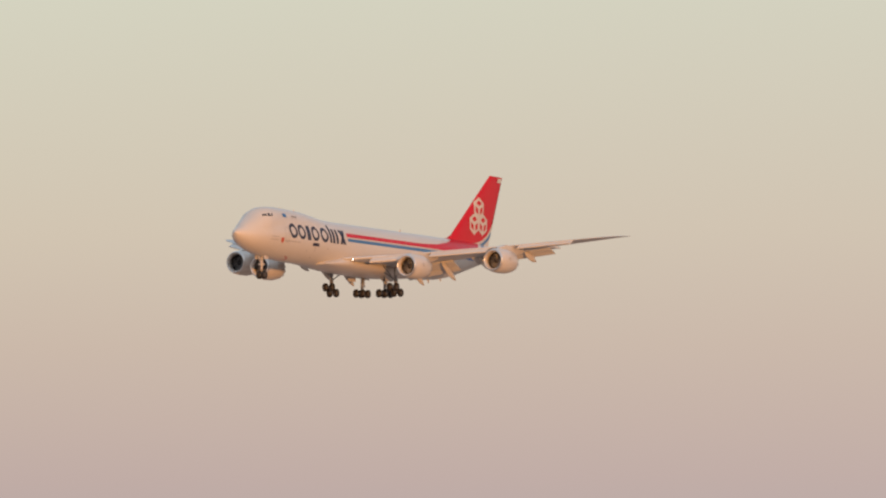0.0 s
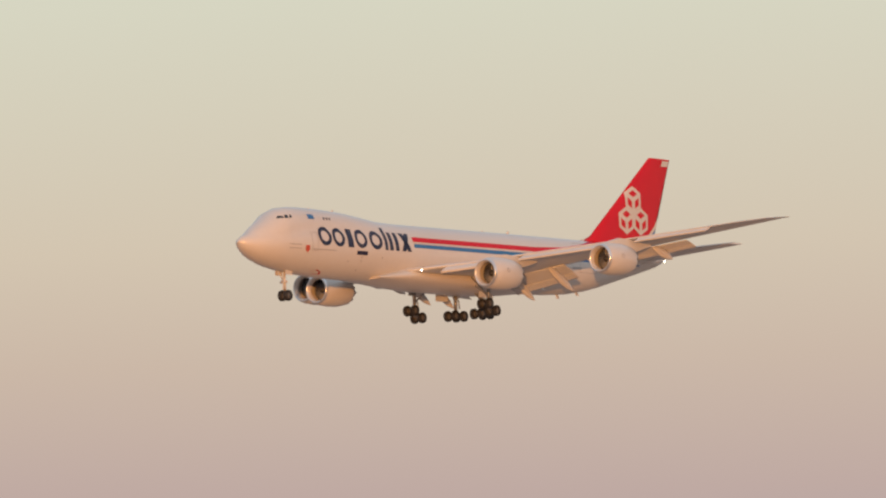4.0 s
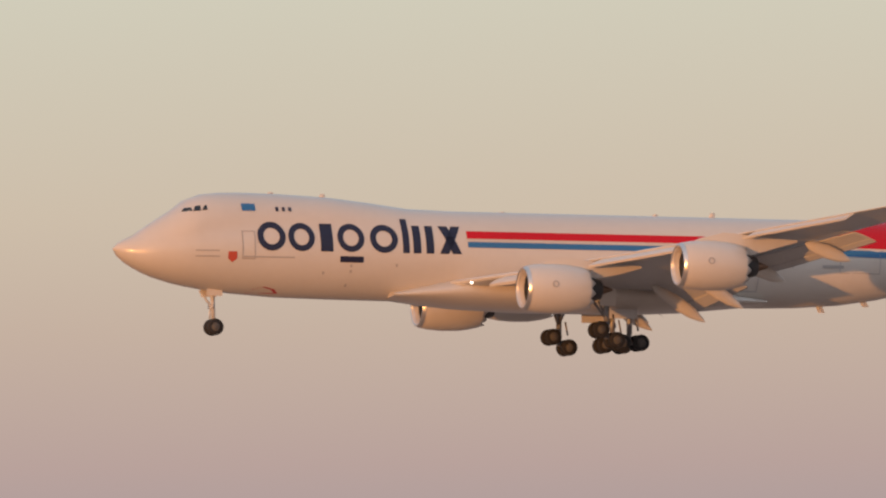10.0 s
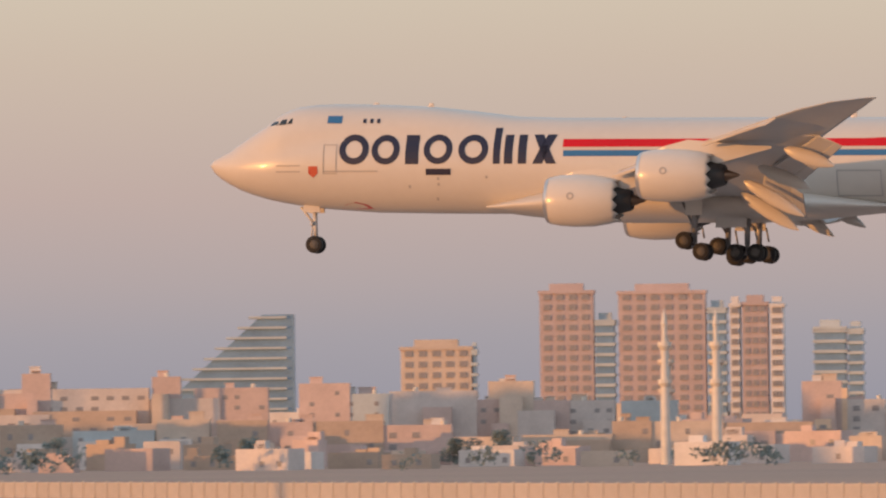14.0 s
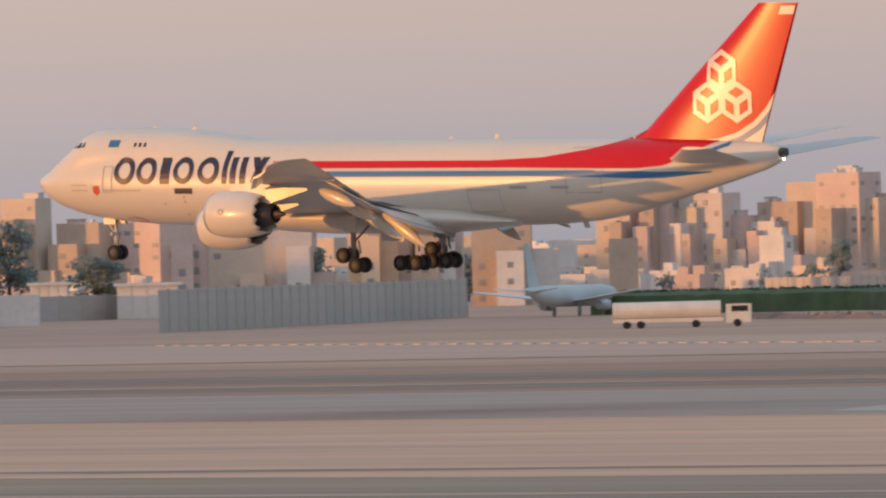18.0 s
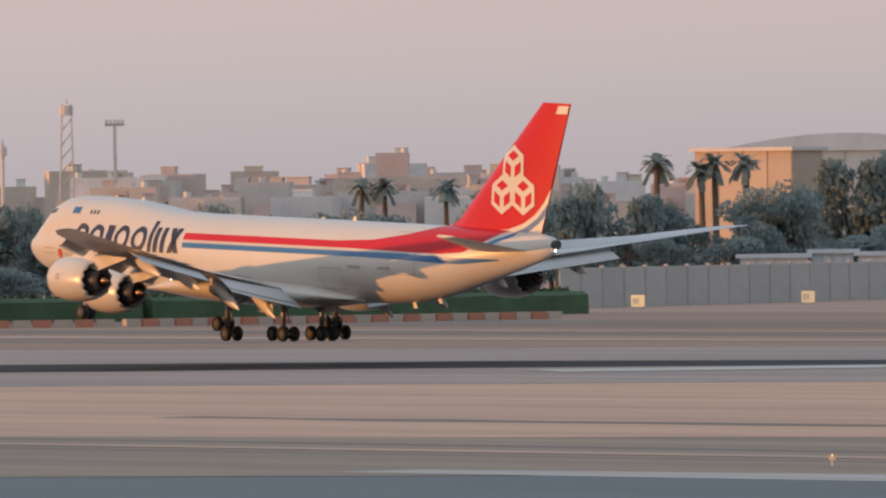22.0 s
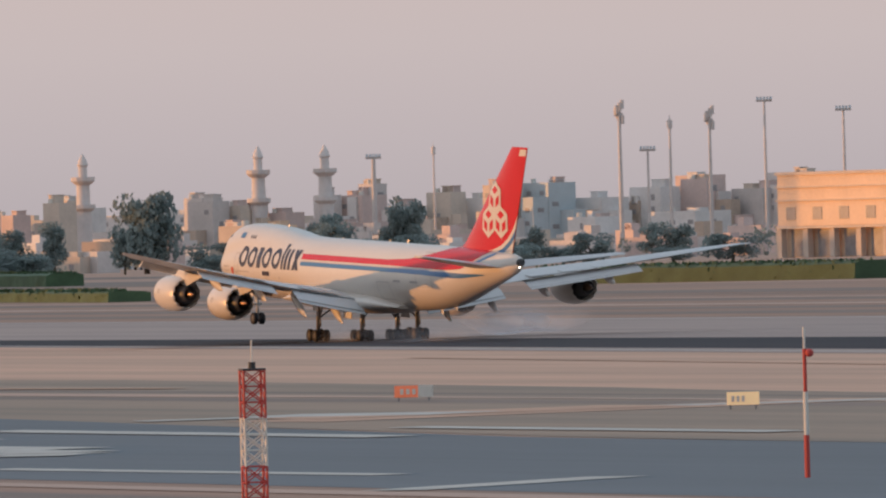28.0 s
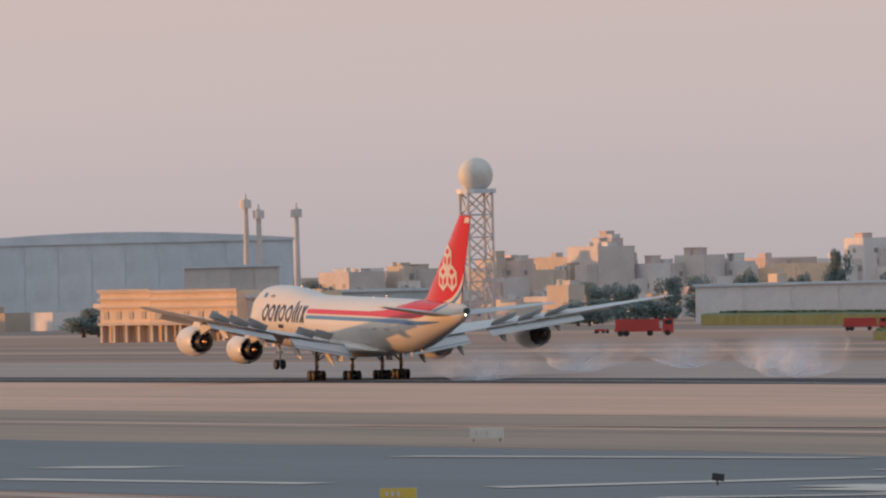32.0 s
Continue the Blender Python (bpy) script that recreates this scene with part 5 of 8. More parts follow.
def arcade_block(x, y, w, d, h, turn=0, red=None, bays=9):
    """An ochre block: ribbed upper wall, a row of square windows, an open arcade of piers below."""
    ob = new("arcaded_building")
    tagged(ob, "ochre-orange block with square windows over a pillared arcade", "building")
    ob.matrix_world = facing(x, y, turn)
    bm = bmesh.new()
    box(bm, -w / 2, w / 2, -d / 2 + 2.5, d / 2, 0, h)
    box(bm, -w / 2, w / 2, -d / 2, -d / 2 + 2.5, h * 0.38, h)
    part("wall", bm, ORANGE, ob)
    for z, hh in ((h, 0.7), (h * 0.84, 0.35), (h * 0.68, 0.35), (h * 0.36, 0.6)):
        bm = bmesh.new()
        box(bm, -w / 2 - 0.4, w / 2 + 0.4, -d / 2 - 0.5, -d / 2 + 0.2, z - hh / 2, z + hh / 2)
        part("cornice", bm, CREAM, ob)
    me = shared_box("pier", w / bays * 0.18, 1.6, h * 0.36)
    mw = shared_box("window", w / bays * 0.34, 0.2, h * 0.15)
    for i in range(bays + 1):
        piece("pier", me, CREAM, ob, (-w / 2 + w * i / bays * 0.996 + 0.2, -d / 2 + 1.6, 0))
    for i in range(bays):
        piece("window", mw, WIN, ob, (-w / 2 + w * (i + 0.5) / bays, -d / 2 + 0.05, h * 0.45))
        piece("arcade_opening", shared_box("opening", w / bays * 0.6, 0.12, h * 0.32), WIN, ob, (-w / 2 + w * (i + 0.5) / bays, -d / 2 + 2.45, 0.2))
    if red:
        bm = bmesh.new()
        box(bm, red[0], red[1], -d / 2 - 0.7, -d / 2 - 0.45, h * 0.7, h + 0.4)
        part("red_panel", bm, REDP, ob, "red panel on the parapet")
    return ob


def sail_tower(x, y, w, h):
    """A wedge of glass storeys that step down to one side like a sail."""
    ob = new("sail_building")
    tagged(ob, "blue glass office block stepping down like a sail", "office block", "high-rise blocks")
    ob.matrix_world = facing(x, y)
    n = 14
    bm = bmesh.new()
    loft(bm, [[Vector(p) for p in ((w * 0.5, yy, 0), (w * 0.5, yy, h), (w * 0.33, yy, h), (-w * 0.5, yy, h * 0.04), (-w * 0.5, yy, 0))] for yy in (-12, 12)])
    part("glass_body", bm, BGLASS, ob)
    for i in range(n):
        z = h * (i + 0.6) / n
        u = (z - 0.04 * h) / (0.96 * h)
        xl = -w * 0.5 + max(0, u) * w * 0.83
        bm = bmesh.new()
        box(bm, xl - w * 0.05, w * 0.46, -13, 13, z, z + h / n * 0.22)
        part("storey_slab", bm, TEALW, ob)
    return ob


def crane(x, y, z, reach):
    ob = new("tower_crane")
    tagged(ob, "pale tower crane with a long jib over a block", "crane")
    ob.matrix_world = facing(x, y)
    bm = bmesh.new()
    for sx, sy in ((-0.8, -0.8), (0.8, -0.8), (0.8, 0.8), (-0.8, 0.8)):
        tube(bm, (sx, sy, 0), (sx, sy, z + 6), 0.25, n=4)
    for i in range(int(z / 3)):
        tube(bm, (-0.8, -0.8, i * 3), (0.8, -0.8, i * 3 + 3), 0.15, n=4)
    part("mast", bm, PALE, ob)
    bm = bmesh.new()
    tube(bm, (-reach * 0.2, 0, z), (reach, 0, z + 1.2), 0.45, 0.3, 5)
    tube(bm, (0, 0, z + 6), (reach * 0.6, 0, z + 1.2), 0.15, n=4)
    tube(bm, (0, 0, z + 6), (-reach * 0.2, 0, z), 0.15, n=4)
    box(bm, -reach * 0.22, -reach * 0.1, -0.8, 0.8, z - 2.2, z + 0.4)
    part("jib", bm, PALE, ob)
    return ob


# ---------------------------------------------------------------- along the field
def along(x0, y0, x1, y1):
    """The matrix of a run from one point to another: x along it."""
    return Matrix.Translation((x0, y0, 0)) @ Matrix.Rotation(math.atan2(y1 - y0, x1 - x0), 4, "Z"), math.hypot(x1 - x0, y1 - y0)


WALL_PANELS = {}


def perimeter_wall(x0, y0, x1, y1, h=4.2):
    m, ln = along(x0, y0, x1, y1)
    ob = new("perimeter_wall")
    tagged(ob, "grey concrete panel wall round the airfield", "wall", "perimeter walls")
    ob.matrix_world = m
    n = int(ln / 7)
    key = (round(ln / n, 2), h)
    if key not in WALL_PANELS:
        bm = bmesh.new()
        box(bm, 0.25, ln / n - 0.25, -0.1, 0.1, 0, h)
        box(bm, -0.25, 0.25, -0.25, 0.25, 0, h + 0.25)
        box(bm, 0.25, ln / n - 0.25, -0.16, 0.16, h - 0.35, h - 0.05)
        me = bpy.data.meshes.new("wall_panel")
        bm.to_mesh(me)
        bm.free()
        WALL_PANELS[key] = me
    for i in range(n):
        piece("wall_panel", WALL_PANELS[key], WALLC, ob, (i * ln / n, 0, 0))
    return ob


def hedge(x0, y0, x1, y1, h, d=6):
    m, ln = along(x0, y0, x1, y1)
    rng = random.Random(int(x0))
    ob = new("hedge")
    tagged(ob, "long clipped green hedge beside the airfield", "hedge")
    ob.matrix_world = m
    bm = bmesh.new()
    n = max(6, int(ln / 5))
    loft(bm, [[Vector((ln * i / n, yy * (1 + rng.uniform(-0.04, 0.04)), max(0, zz * (1 + rng.uniform(-0.06, 0.04))))) for yy, zz in ((-d / 2, 0), (-d / 2, h * 0.85), (-d / 3, h), (d / 3, h), (d / 2, h * 0.85), (d / 2, 0))] for i in range(n + 1)])
    part("body", bm, HEDGEM, ob)
    bm = bmesh.new()
    for _ in range(min(5000, int(ln * 8))):
        p = Vector((rng.uniform(0, ln), rng.uniform(-d / 2, 0), 0))
        p.z = h * rng.uniform(0.1, 1.02) if p.y < -d * 0.4 else h * rng.uniform(0.95, 1.06)
        q = Euler((rng.uniform(0, 6.3), rng.uniform(0, 6.3), rng.uniform(0, 6.3))).to_matrix()
        bm.faces.new([bm.verts.new(p + q @ Vector(k) * 0.55) for k in ((-1, 0, 0), (0, -0.6, 0), (1, 0, 0), (0, 0.6, 0))])
    part("leaves", bm, HEDGEM, ob)
    return ob


def kerb_blocks(x0, y0, x1, y1, step, a=None, b=None, w=None, h=0.9, label="row of weathered red and white barrier blocks"):
    m, ln = along(x0, y0, x1, y1)
    ob = new("barrier_row")
    tagged(ob, label, "barrier", "barrier rows")
    ob.matrix_world = m
    n = int(ln / step)
    for i in range(n):
        me = shared_box("block_a" if i % 2 else "block_b", w or step * 0.86, 0.8, h)
        piece("block", me, (a or REDP) if i % 2 else (b or WHITEP), ob, ((i + 0.5) * step, 0, 0))
    return ob


OLDBLOCK = material("weathered_old_concrete_block", (0.50, 0.42, 0.37), 0.9, vary=0.2, scale=3)
RUBBLE = material("rosy_earth_and_rubble", (0.27, 0.18, 0.15), 0.95, vary=0.3, scale=2.5, second=(0.15, 0.105, 0.09))


def rubble_row(x0, y0, x1, y1):
    """A low uneven bank of earth with lumps on it."""
    m, ln = along(x0, y0, x1, y1)
    rng = random.Random(77)
    ob = new("rubble_bank")
    tagged(ob, "low uneven bank of rosy earth and rubble before the hedge", "earth bank")
    ob.matrix_world = m
    bm = bmesh.new()
    n = int(ln / 1.5)
    top = 0.6
    rings = []
    for i in range(n + 1):
        top = min(1.15, max(0.35, top + rng.uniform(-0.2, 0.2)))
        rings.append([Vector((ln * i / n, yy + rng.uniform(-0.3, 0.3), max(0, zz * top))) for yy, zz in ((-2.6, 0), (-1.6, 0.55), (-0.4, 1), (0.8, 0.8), (2.2, 0))])
    loft(bm, rings)
    part("bank", bm, RUBBLE, ob)
    bm = bmesh.new()
    for _ in range(420):
        r = rng.uniform(0.15, 0.5)
        bmesh.ops.create_icosphere(bm, subdivisions=1, radius=r, matrix=Matrix.Translation((rng.uniform(0, ln), rng.uniform(-2.4, 0.2), rng.uniform(0.15, 0.95))) @ Matrix.Rotation(rng.uniform(0, 6), 4, "X") @ Matrix.Diagonal((rng.uniform(0.7, 1.5), 1, rng.uniform(0.5, 0.9), 1)))
    part("lumps", bm, RUBBLE, ob)
    return ob


def parked_jet(x, y, ln, head, h, mat=None, label="white narrow-body jet parked on the far apron"):
    """A small airliner seen far off: hull, fin, tailplanes, wings, engines. head: its heading in degrees."""
    ob = new("parked_airliner")
    tagged(ob, label, "airplane", "parked airliners")
    ob.matrix_world = Matrix.Translation((x, y, 0)) @ Matrix.Rotation(radians(head), 4, "Z")
    r = ln * 0.052
    zc = r * 1.9
    mat = mat or WHITEP
    bm = bmesh.new()
    loft(bm, [[Vector((ln * u, rr * math.cos(2 * math.pi * i / 16), zc + up + rr * math.sin(2 * math.pi * i / 16))) for i in range(16)] for u, rr, up in ((-0.5, 0.1, -0.3), (-0.485, r * 0.5, -0.2), (-0.45, r * 0.85, 0), (-0.38, r, 0), (0.2, r, 0), (0.36, r * 0.75, r * 0.25), (0.48, r * 0.25, r * 0.6), (0.5, 0.05, r * 0.65))])
    part("hull", bm, mat, ob, smooth=True)
    bm = bmesh.new()
    slab(bm, (Vector((ln * 0.34, 0, zc + r * 0.8)), Vector((ln * 0.47, 0, zc + r * 0.8))), (Vector((ln * 0.46, 0, h)), Vector((ln * 0.51, 0, h))), 0.4, 0.2, Vector((0, 1, 0)))
    part("fin", bm, TEALW, ob, "grey-blue tail fin")
    for sg in (-1, 1):
        bm = bmesh.new()
        slab(bm, (Vector((-ln * 0.1, sg * r * 0.8, zc - r * 0.5)), Vector((ln * 0.08, sg * r * 0.8, zc - r * 0.5))), (Vector((ln * 0.12, sg * ln * 0.44, zc + r * 0.5)), Vector((ln * 0.16, sg * ln * 0.44, zc + r * 0.5))), 0.5, 0.2, Vector((0, 0, 1)))
        part("wing", bm, METAL, ob)
        bm = bmesh.new()
        slab(bm, (Vector((ln * 0.39, sg * 0.5, zc + r * 0.5)), Vector((ln * 0.48, sg * 0.5, zc + r * 0.5))), (Vector((ln * 0.48, sg * ln * 0.17, zc + r * 0.8)), Vector((ln * 0.52, sg * ln * 0.17, zc + r * 0.8))), 0.3, 0.1, Vector((0, 0, 1)))
        part("tailplane", bm, METAL, ob)
        bm = bmesh.new()
        tube(bm, (-ln * 0.1, sg * ln * 0.15, zc - r * 0.9), (ln * 0.0, sg * ln * 0.15, zc - r * 0.9), r * 0.5, r * 0.4, 12)
        part("engine", bm, mat, ob)
        bm = bmesh.new()
        tube(bm, (ln * 0.04, sg * r * 1.3, 0), (ln * 0.04, sg * r * 1.3, zc - r * 0.4), 0.35, n=8)
        part("main_gear", bm, STEEL, ob)
    bm = bmesh.new()
    tube(bm, (-ln * 0.38, 0, 0), (-ln * 0.38, 0, zc - r * 0.8), 0.25, n=8)
    part("nose_gear", bm, STEEL, ob)
    return ob


def vehicle(x, y, ln, kind="van", mat=None, label="", flip=1, turn=0):
    """A van, bus, pickup or tanker: body, cab glass, wheels."""
    ob = new({"van": "minibus", "pickup": "pickup_truck", "tanker": "tank_truck", "truck": "fire_truck"}[kind])
    tagged(ob, label, {"van": "minibus", "pickup": "pickup", "tanker": "truck", "truck": "truck"}[kind], "airfield vehicles")
    ob.matrix_world = facing(x, y, turn) @ Matrix.Diagonal((flip, 1, 1, 1))
    mat = mat or WHITEP
    h = {"van": ln * 0.36, "pickup": ln * 0.3, "tanker": ln * 0.17, "truck": ln * 0.3}[kind]
    w = min(2.5, ln * 0.36)
    z0 = h * 0.16
    bm = bmesh.new()
    if kind == "van":
        loft(bm, [[Vector((px, yy, z0 + pz)) for px, pz in ((-ln / 2, 0), (ln / 2, 0), (ln / 2, h * 0.42), (ln * 0.4, h * 0.84), (-ln * 0.48, h * 0.84), (-ln / 2, h * 0.75))] for yy in (-w / 2, w / 2)])
    elif kind == "pickup":
        loft(bm, [[Vector((px, yy, z0 + pz)) for px, pz in ((-ln / 2, 0), (ln / 2, 0), (ln / 2, h * 0.36), (ln * 0.22, h * 0.42), (ln * 0.1, h * 0.84), (-ln * 0.12, h * 0.84), (-ln * 0.16, h * 0.4), (-ln / 2, h * 0.4))] for yy in (-w / 2, w / 2)])
    else:
        box(bm, -ln / 2, ln * 0.3, -w / 2, w / 2, z0 + 0.3, z0 + h * 0.25)
        box(bm, ln * 0.32, ln * 0.5, -w / 2, w / 2, z0, z0 + h * 0.8)
    part("body", bm, mat, ob)
    if kind in ("tanker", "truck"):
        bm = bmesh.new()
        if kind == "tanker":
            tube(bm, (-ln * 0.5, 0, z0 + h * 0.6), (ln * 0.28, 0, z0 + h * 0.6), h * 0.36, n=16)
        else:
            box(bm, -ln * 0.48, ln * 0.26, -w / 2, w / 2, z0 + h * 0.25, z0 + h * 0.8)
        part("tank" if kind == "tanker" else "load_box", bm, mat, ob)
    bm = bmesh.new()
    gx0, gx1 = {"van": (-ln * 0.42, ln * 0.36), "pickup": (-ln * 0.1, ln * 0.08), "tanker": (ln * 0.36, ln * 0.48), "truck": (ln * 0.36, ln * 0.48)}[kind]
    box(bm, gx0, gx1, -w / 2 - 0.03, w / 2 + 0.03, z0 + h * 0.48, z0 + h * 0.72)
    part("glazing", bm, GLASS, ob, "dark side windows")
    for px in ((-ln * 0.32, ln * 0.32) if kind in ("van", "pickup") else (-ln * 0.4, -ln * 0.3, ln * 0.1, ln * 0.4)):
        for sg in (-1, 1):
            bm = bmesh.new()
            tube(bm, (px, sg * w / 2 - 0.15, h * 0.16), (px, sg * w / 2 + 0.15, h * 0.16), max(0.35, h * 0.16), n=14)
            part("wheel", bm, RUBBER, ob)
    return ob


def field_sign(x, y, w, h, mat, second=None, z=0.3):
    """A box sign on two feet beside a taxiway; its text stands as plain bars."""
    ob = new("taxiway_sign")
    tagged(ob, ("red and white" if second else "yellow" if mat is YELLOW else "pale") + " taxiway sign box on short legs", "sign", "taxiway signs")
    ob.matrix_world = facing(x, y)
    bm = bmesh.new()
    box(bm, -w / 2, w / 2 if not second else w * 0.12, -0.2, 0.2, z, z + h)
    part("face", bm, mat, ob)
    if second:
        bm = bmesh.new()
        box(bm, w * 0.12, w / 2, -0.2, 0.2, z, z + h)
        part("face", bm, second, ob)
    for i in range(3):
        bm = bmesh.new()
        box(bm, -w * 0.35 + i * w * 0.16, -w * 0.26 + i * w * 0.16, -0.23, -0.2, z + h * 0.25, z + h * 0.72)
        part("writing_bar", bm, WHITEP if second else TAUPE, ob)
    for sx in (-0.4, 0.4):
        bm = bmesh.new()
        box(bm, sx * w - 0.06, sx * w + 0.06, -0.06, 0.06, 0, z)
        part("leg", bm, STEEL, ob)
    return ob


YELLOW = material("sign_yellow_enamel", (0.62, 0.46, 0.07), 0.5, vary=0.08, scale=1)
PALESIGN = material("lit_cream_sign_face", (0.80, 0.58, 0.34), 0.5, vary=0.08, scale=1, emit=(1.0, 0.62, 0.30, 0.3))
SIGNRED = material("lit_red_sign_face", (0.66, 0.17, 0.09), 0.5, vary=0.08, scale=1, emit=(1.0, 0.25, 0.10, 0.22))


def lattice_mast(x, y, h, w, bands, lamp=True):
    """A square lattice mast painted in red and white bands, with a lamp on top."""
    ob = new("obstruction_mast")
    tagged(ob, "red and white banded lattice mast with an obstruction lamp", "mast")
    ob.matrix_world = facing(x, y, 20)
    for i in range(bands):
        z0, z1 = h * i / bands, h * (i + 1) / bands
        q = w / 2
        paint = REDP if (bands - i) % 2 else WHITEP
        bars = [((sx * q, sy * q, z0), (sx * q, sy * q, z1), 0.05) for sx, sy in ((-1, -1), (1, -1), (1, 1), (-1, 1))]
        k = 3
        for j in range(k):
            a, b = z0 + (z1 - z0) * j / k, z0 + (z1 - z0) * (j + 1) / k
            for sg in (-1, 1):
                bars += [((-q, sg * q, a), (q, sg * q, b), 0.028), ((q, sg * q, a), (-q, sg * q, b), 0.028), ((sg * q, -q, a), (sg * q, q, b), 0.028), ((-q, sg * q, b), (q, sg * q, b), 0.028), ((sg * q, -q, b), (sg * q, q, b), 0.028)]
        for p0, p1, rad in bars:
            bm = bmesh.new()
            tube(bm, p0, p1, rad, n=6 if rad > 0.04 else 4)
            part("mast_leg" if rad > 0.04 else "lattice_bar", bm, paint, ob)
    bm = bmesh.new()
    box(bm, -w * 0.55, w * 0.55, -w * 0.55, w * 0.55, h, h + 0.08)
    tube(bm, (0, 0, h), (0, 0, h + 0.35), 0.16, n=10)
    part("lamp", bm, DARK, ob, "dark obstruction lamp")
    bm = bmesh.new()
    tube(bm, (0, 0, h + 0.3), (0, 0, h + 1.3), 0.035, n=6)
    part("rod", bm, WHITEP, ob)
    return ob


def slim_pole(x, y, h):
    ob = new("slim_pole")
    tagged(ob, "slender rust-red and white pole with a small red lamp", "pole")
    ob.matrix_world = facing(x, y)
    n = 3
    for i in range(n):
        bm = bmesh.new()
        tube(bm, (0, 0, h * i / n), (0, 0, h * (i + 1) / n), 0.13 - 0.02 * i, n=8)
        part("section", bm, WHITEP if i == 1 else REDP, ob)
    bm = bmesh.new()
    tube(bm, (0, 0, h), (0, 0, h + 1.0), 0.06, n=6)
    part("tip", bm, WHITEP, ob)
    bm = bmesh.new()
    bmesh.ops.create_icosphere(bm, subdivisions=2, radius=0.2, matrix=Matrix.Translation((0.25, -0.1, h - 0.2)))
    part("lamp", bm, REDP, ob, "small red lamp")
    return ob


MARKS = []


def marking(x0, y0, x1, y1, w, mat=None, z=0.0, name="taxiway_line", label="faded pale marking on the asphalt"):
    m, ln = along(x0, y0, x1, y1)
    MARKS.append(w)
    z = 0.055 + 0.0015 * len(MARKS)
    bm = bmesh.new()
    vs = [bm.verts.new(m @ Vector(p)) for p in ((0, -w / 2, z), (ln, -w / 2, z), (ln, w / 2, z), (0, w / 2, z))]
    bm.faces.new(vs)
    return tagged(mesh_object(name, bm, mat or LINE), label, "marking", kind="structure")


def light_bar(x0, y0, x1, y1):
    """A long low beam of red and white blocks, each with a lamp lens, on short stakes."""
    m, ln = along(x0, y0, x1, y1)
    ob = new("approach_light_bar")
    tagged(ob, "long low beam striped red and white on short stakes", "barrier")
    ob.matrix_world = m
    n = 54
    for i in range(n):
        me = shared_box("beam_red" if i % 2 else "beam_white", ln / n, 0.6, 1.2)
        piece("segment", me, WHITEP if i % 2 else REDP, ob, ((i + 0.5) * ln / n, 0, 2.5))
    for i in range(0, n, 4):
        piece("stake", shared_box("stake", 0.2, 0.2, 2.5), STEEL, ob, ((i + 0.5) * ln / n, -0.2, 0))
    return ob


def red_post(x, y, h):
    ob = new("steel_post")
    tagged(ob, "rust-red steel post banded white with a small cross arm", "post")
    ob.matrix_world = facing(x, y)
    for i in range(4):
        bm = bmesh.new()
        box(bm, -1.3, 1.3, -1.3, 1.3, h * i / 4, h * (i + 1) / 4)
        part("section", bm, (REDP, ORANGE, ROOFRED, PINKW)[i], ob)
    bm = bmesh.new()
    box(bm, 1.3, 4.2, -0.3, 0.3, h * 0.55, h * 0.6)
    part("arm", bm, WHITEP, ob)
    return ob


LAMPGLOW = material("amber_lamp_glow", (1, 0.8, 0.5), 0.4, emit=(1.0, 0.45, 0.15, 0.8))


def edge_light(x, y, lit=False, big=False):
    ob = new("edge_light")
    tagged(ob, "small taxiway edge light on a stake", "lamp", "edge lights")
    ob.matrix_world = facing(x, y)
    bm = bmesh.new()
    tube(bm, (0, 0, 0), (0, 0, 0.5), 0.06, n=6)
    if big:
        box(bm, -0.34, 0.34, -0.2, 0.2, 0.3, 0.72, Matrix.Rotation(0.12, 4, "Y"))
    box(bm, -0.16, 0.16, -0.14, 0.14, 0.3, 0.5)
    part("housing", bm, DARK if big else ORANGE, ob)
    bm = bmesh.new()
    bmesh.ops.create_icosphere(bm, subdivisions=1, radius=0.06, matrix=Matrix.Translation((0, -0.05, 0.54)))
    part("lens", bm, LAMPGLOW if lit else GLASS, ob)
    return ob


PATCH = material("pale_grey_concrete_patch", (0.42, 0.37, 0.34), 0.9, vary=0.12, scale=30, stretch=(0.1, 1, 1))


def tree_belt(w, step, *pts):
    """Trees standing close together along a line of (x, y, height) points."""
    rng = random.Random(int(pts[0][0] * 3 + pts[0][1]))
    for a, b in zip(pts, pts[1:]):
        ln = math.hypot(b[0] - a[0], b[1] - a[1])
        n = max(1, int(round(ln / step / 1.55)))
        for i in range(n):
            u = (i + rng.uniform(-0.25, 0.25)) / n
            tree(a[0] + (b[0] - a[0]) * u + rng.uniform(-4, 4), a[1] + (b[1] - a[1]) * u + rng.uniform(-4, 4), (a[2] + (b[2] - a[2]) * u) * rng.uniform(0.86, 1.04), 1.4 * w * rng.uniform(0.8, 1.25))


def quarter(x0, y0, x1, y1, lo, hi):
    """A row of hillside houses, shoulder to shoulder, from one point to another."""
    rng = random.Random(int(x0 * 5 + y1))
    ln = math.hypot(x1 - x0, y1 - y0)
    s = 0.0
    while s < ln:
        w = rng.uniform(7, 20)
        u = (s + w / 2) / ln
        h = rng.uniform(lo, hi) * rng.choice((0.82, 0.92, 1, 1))
        lowrise(x0 + (x1 - x0) * u + rng.uniform(-25, 25), y0 + (y1 - y0) * u + rng.uniform(-25, 25), w, rng.uniform(8, 14), h, rng.choice((0, 1, 3, 4, 4, 4, 1)), rng.uniform(-14, 10), 0, 1)
        s += w * rng.uniform(0.8, 1.25)


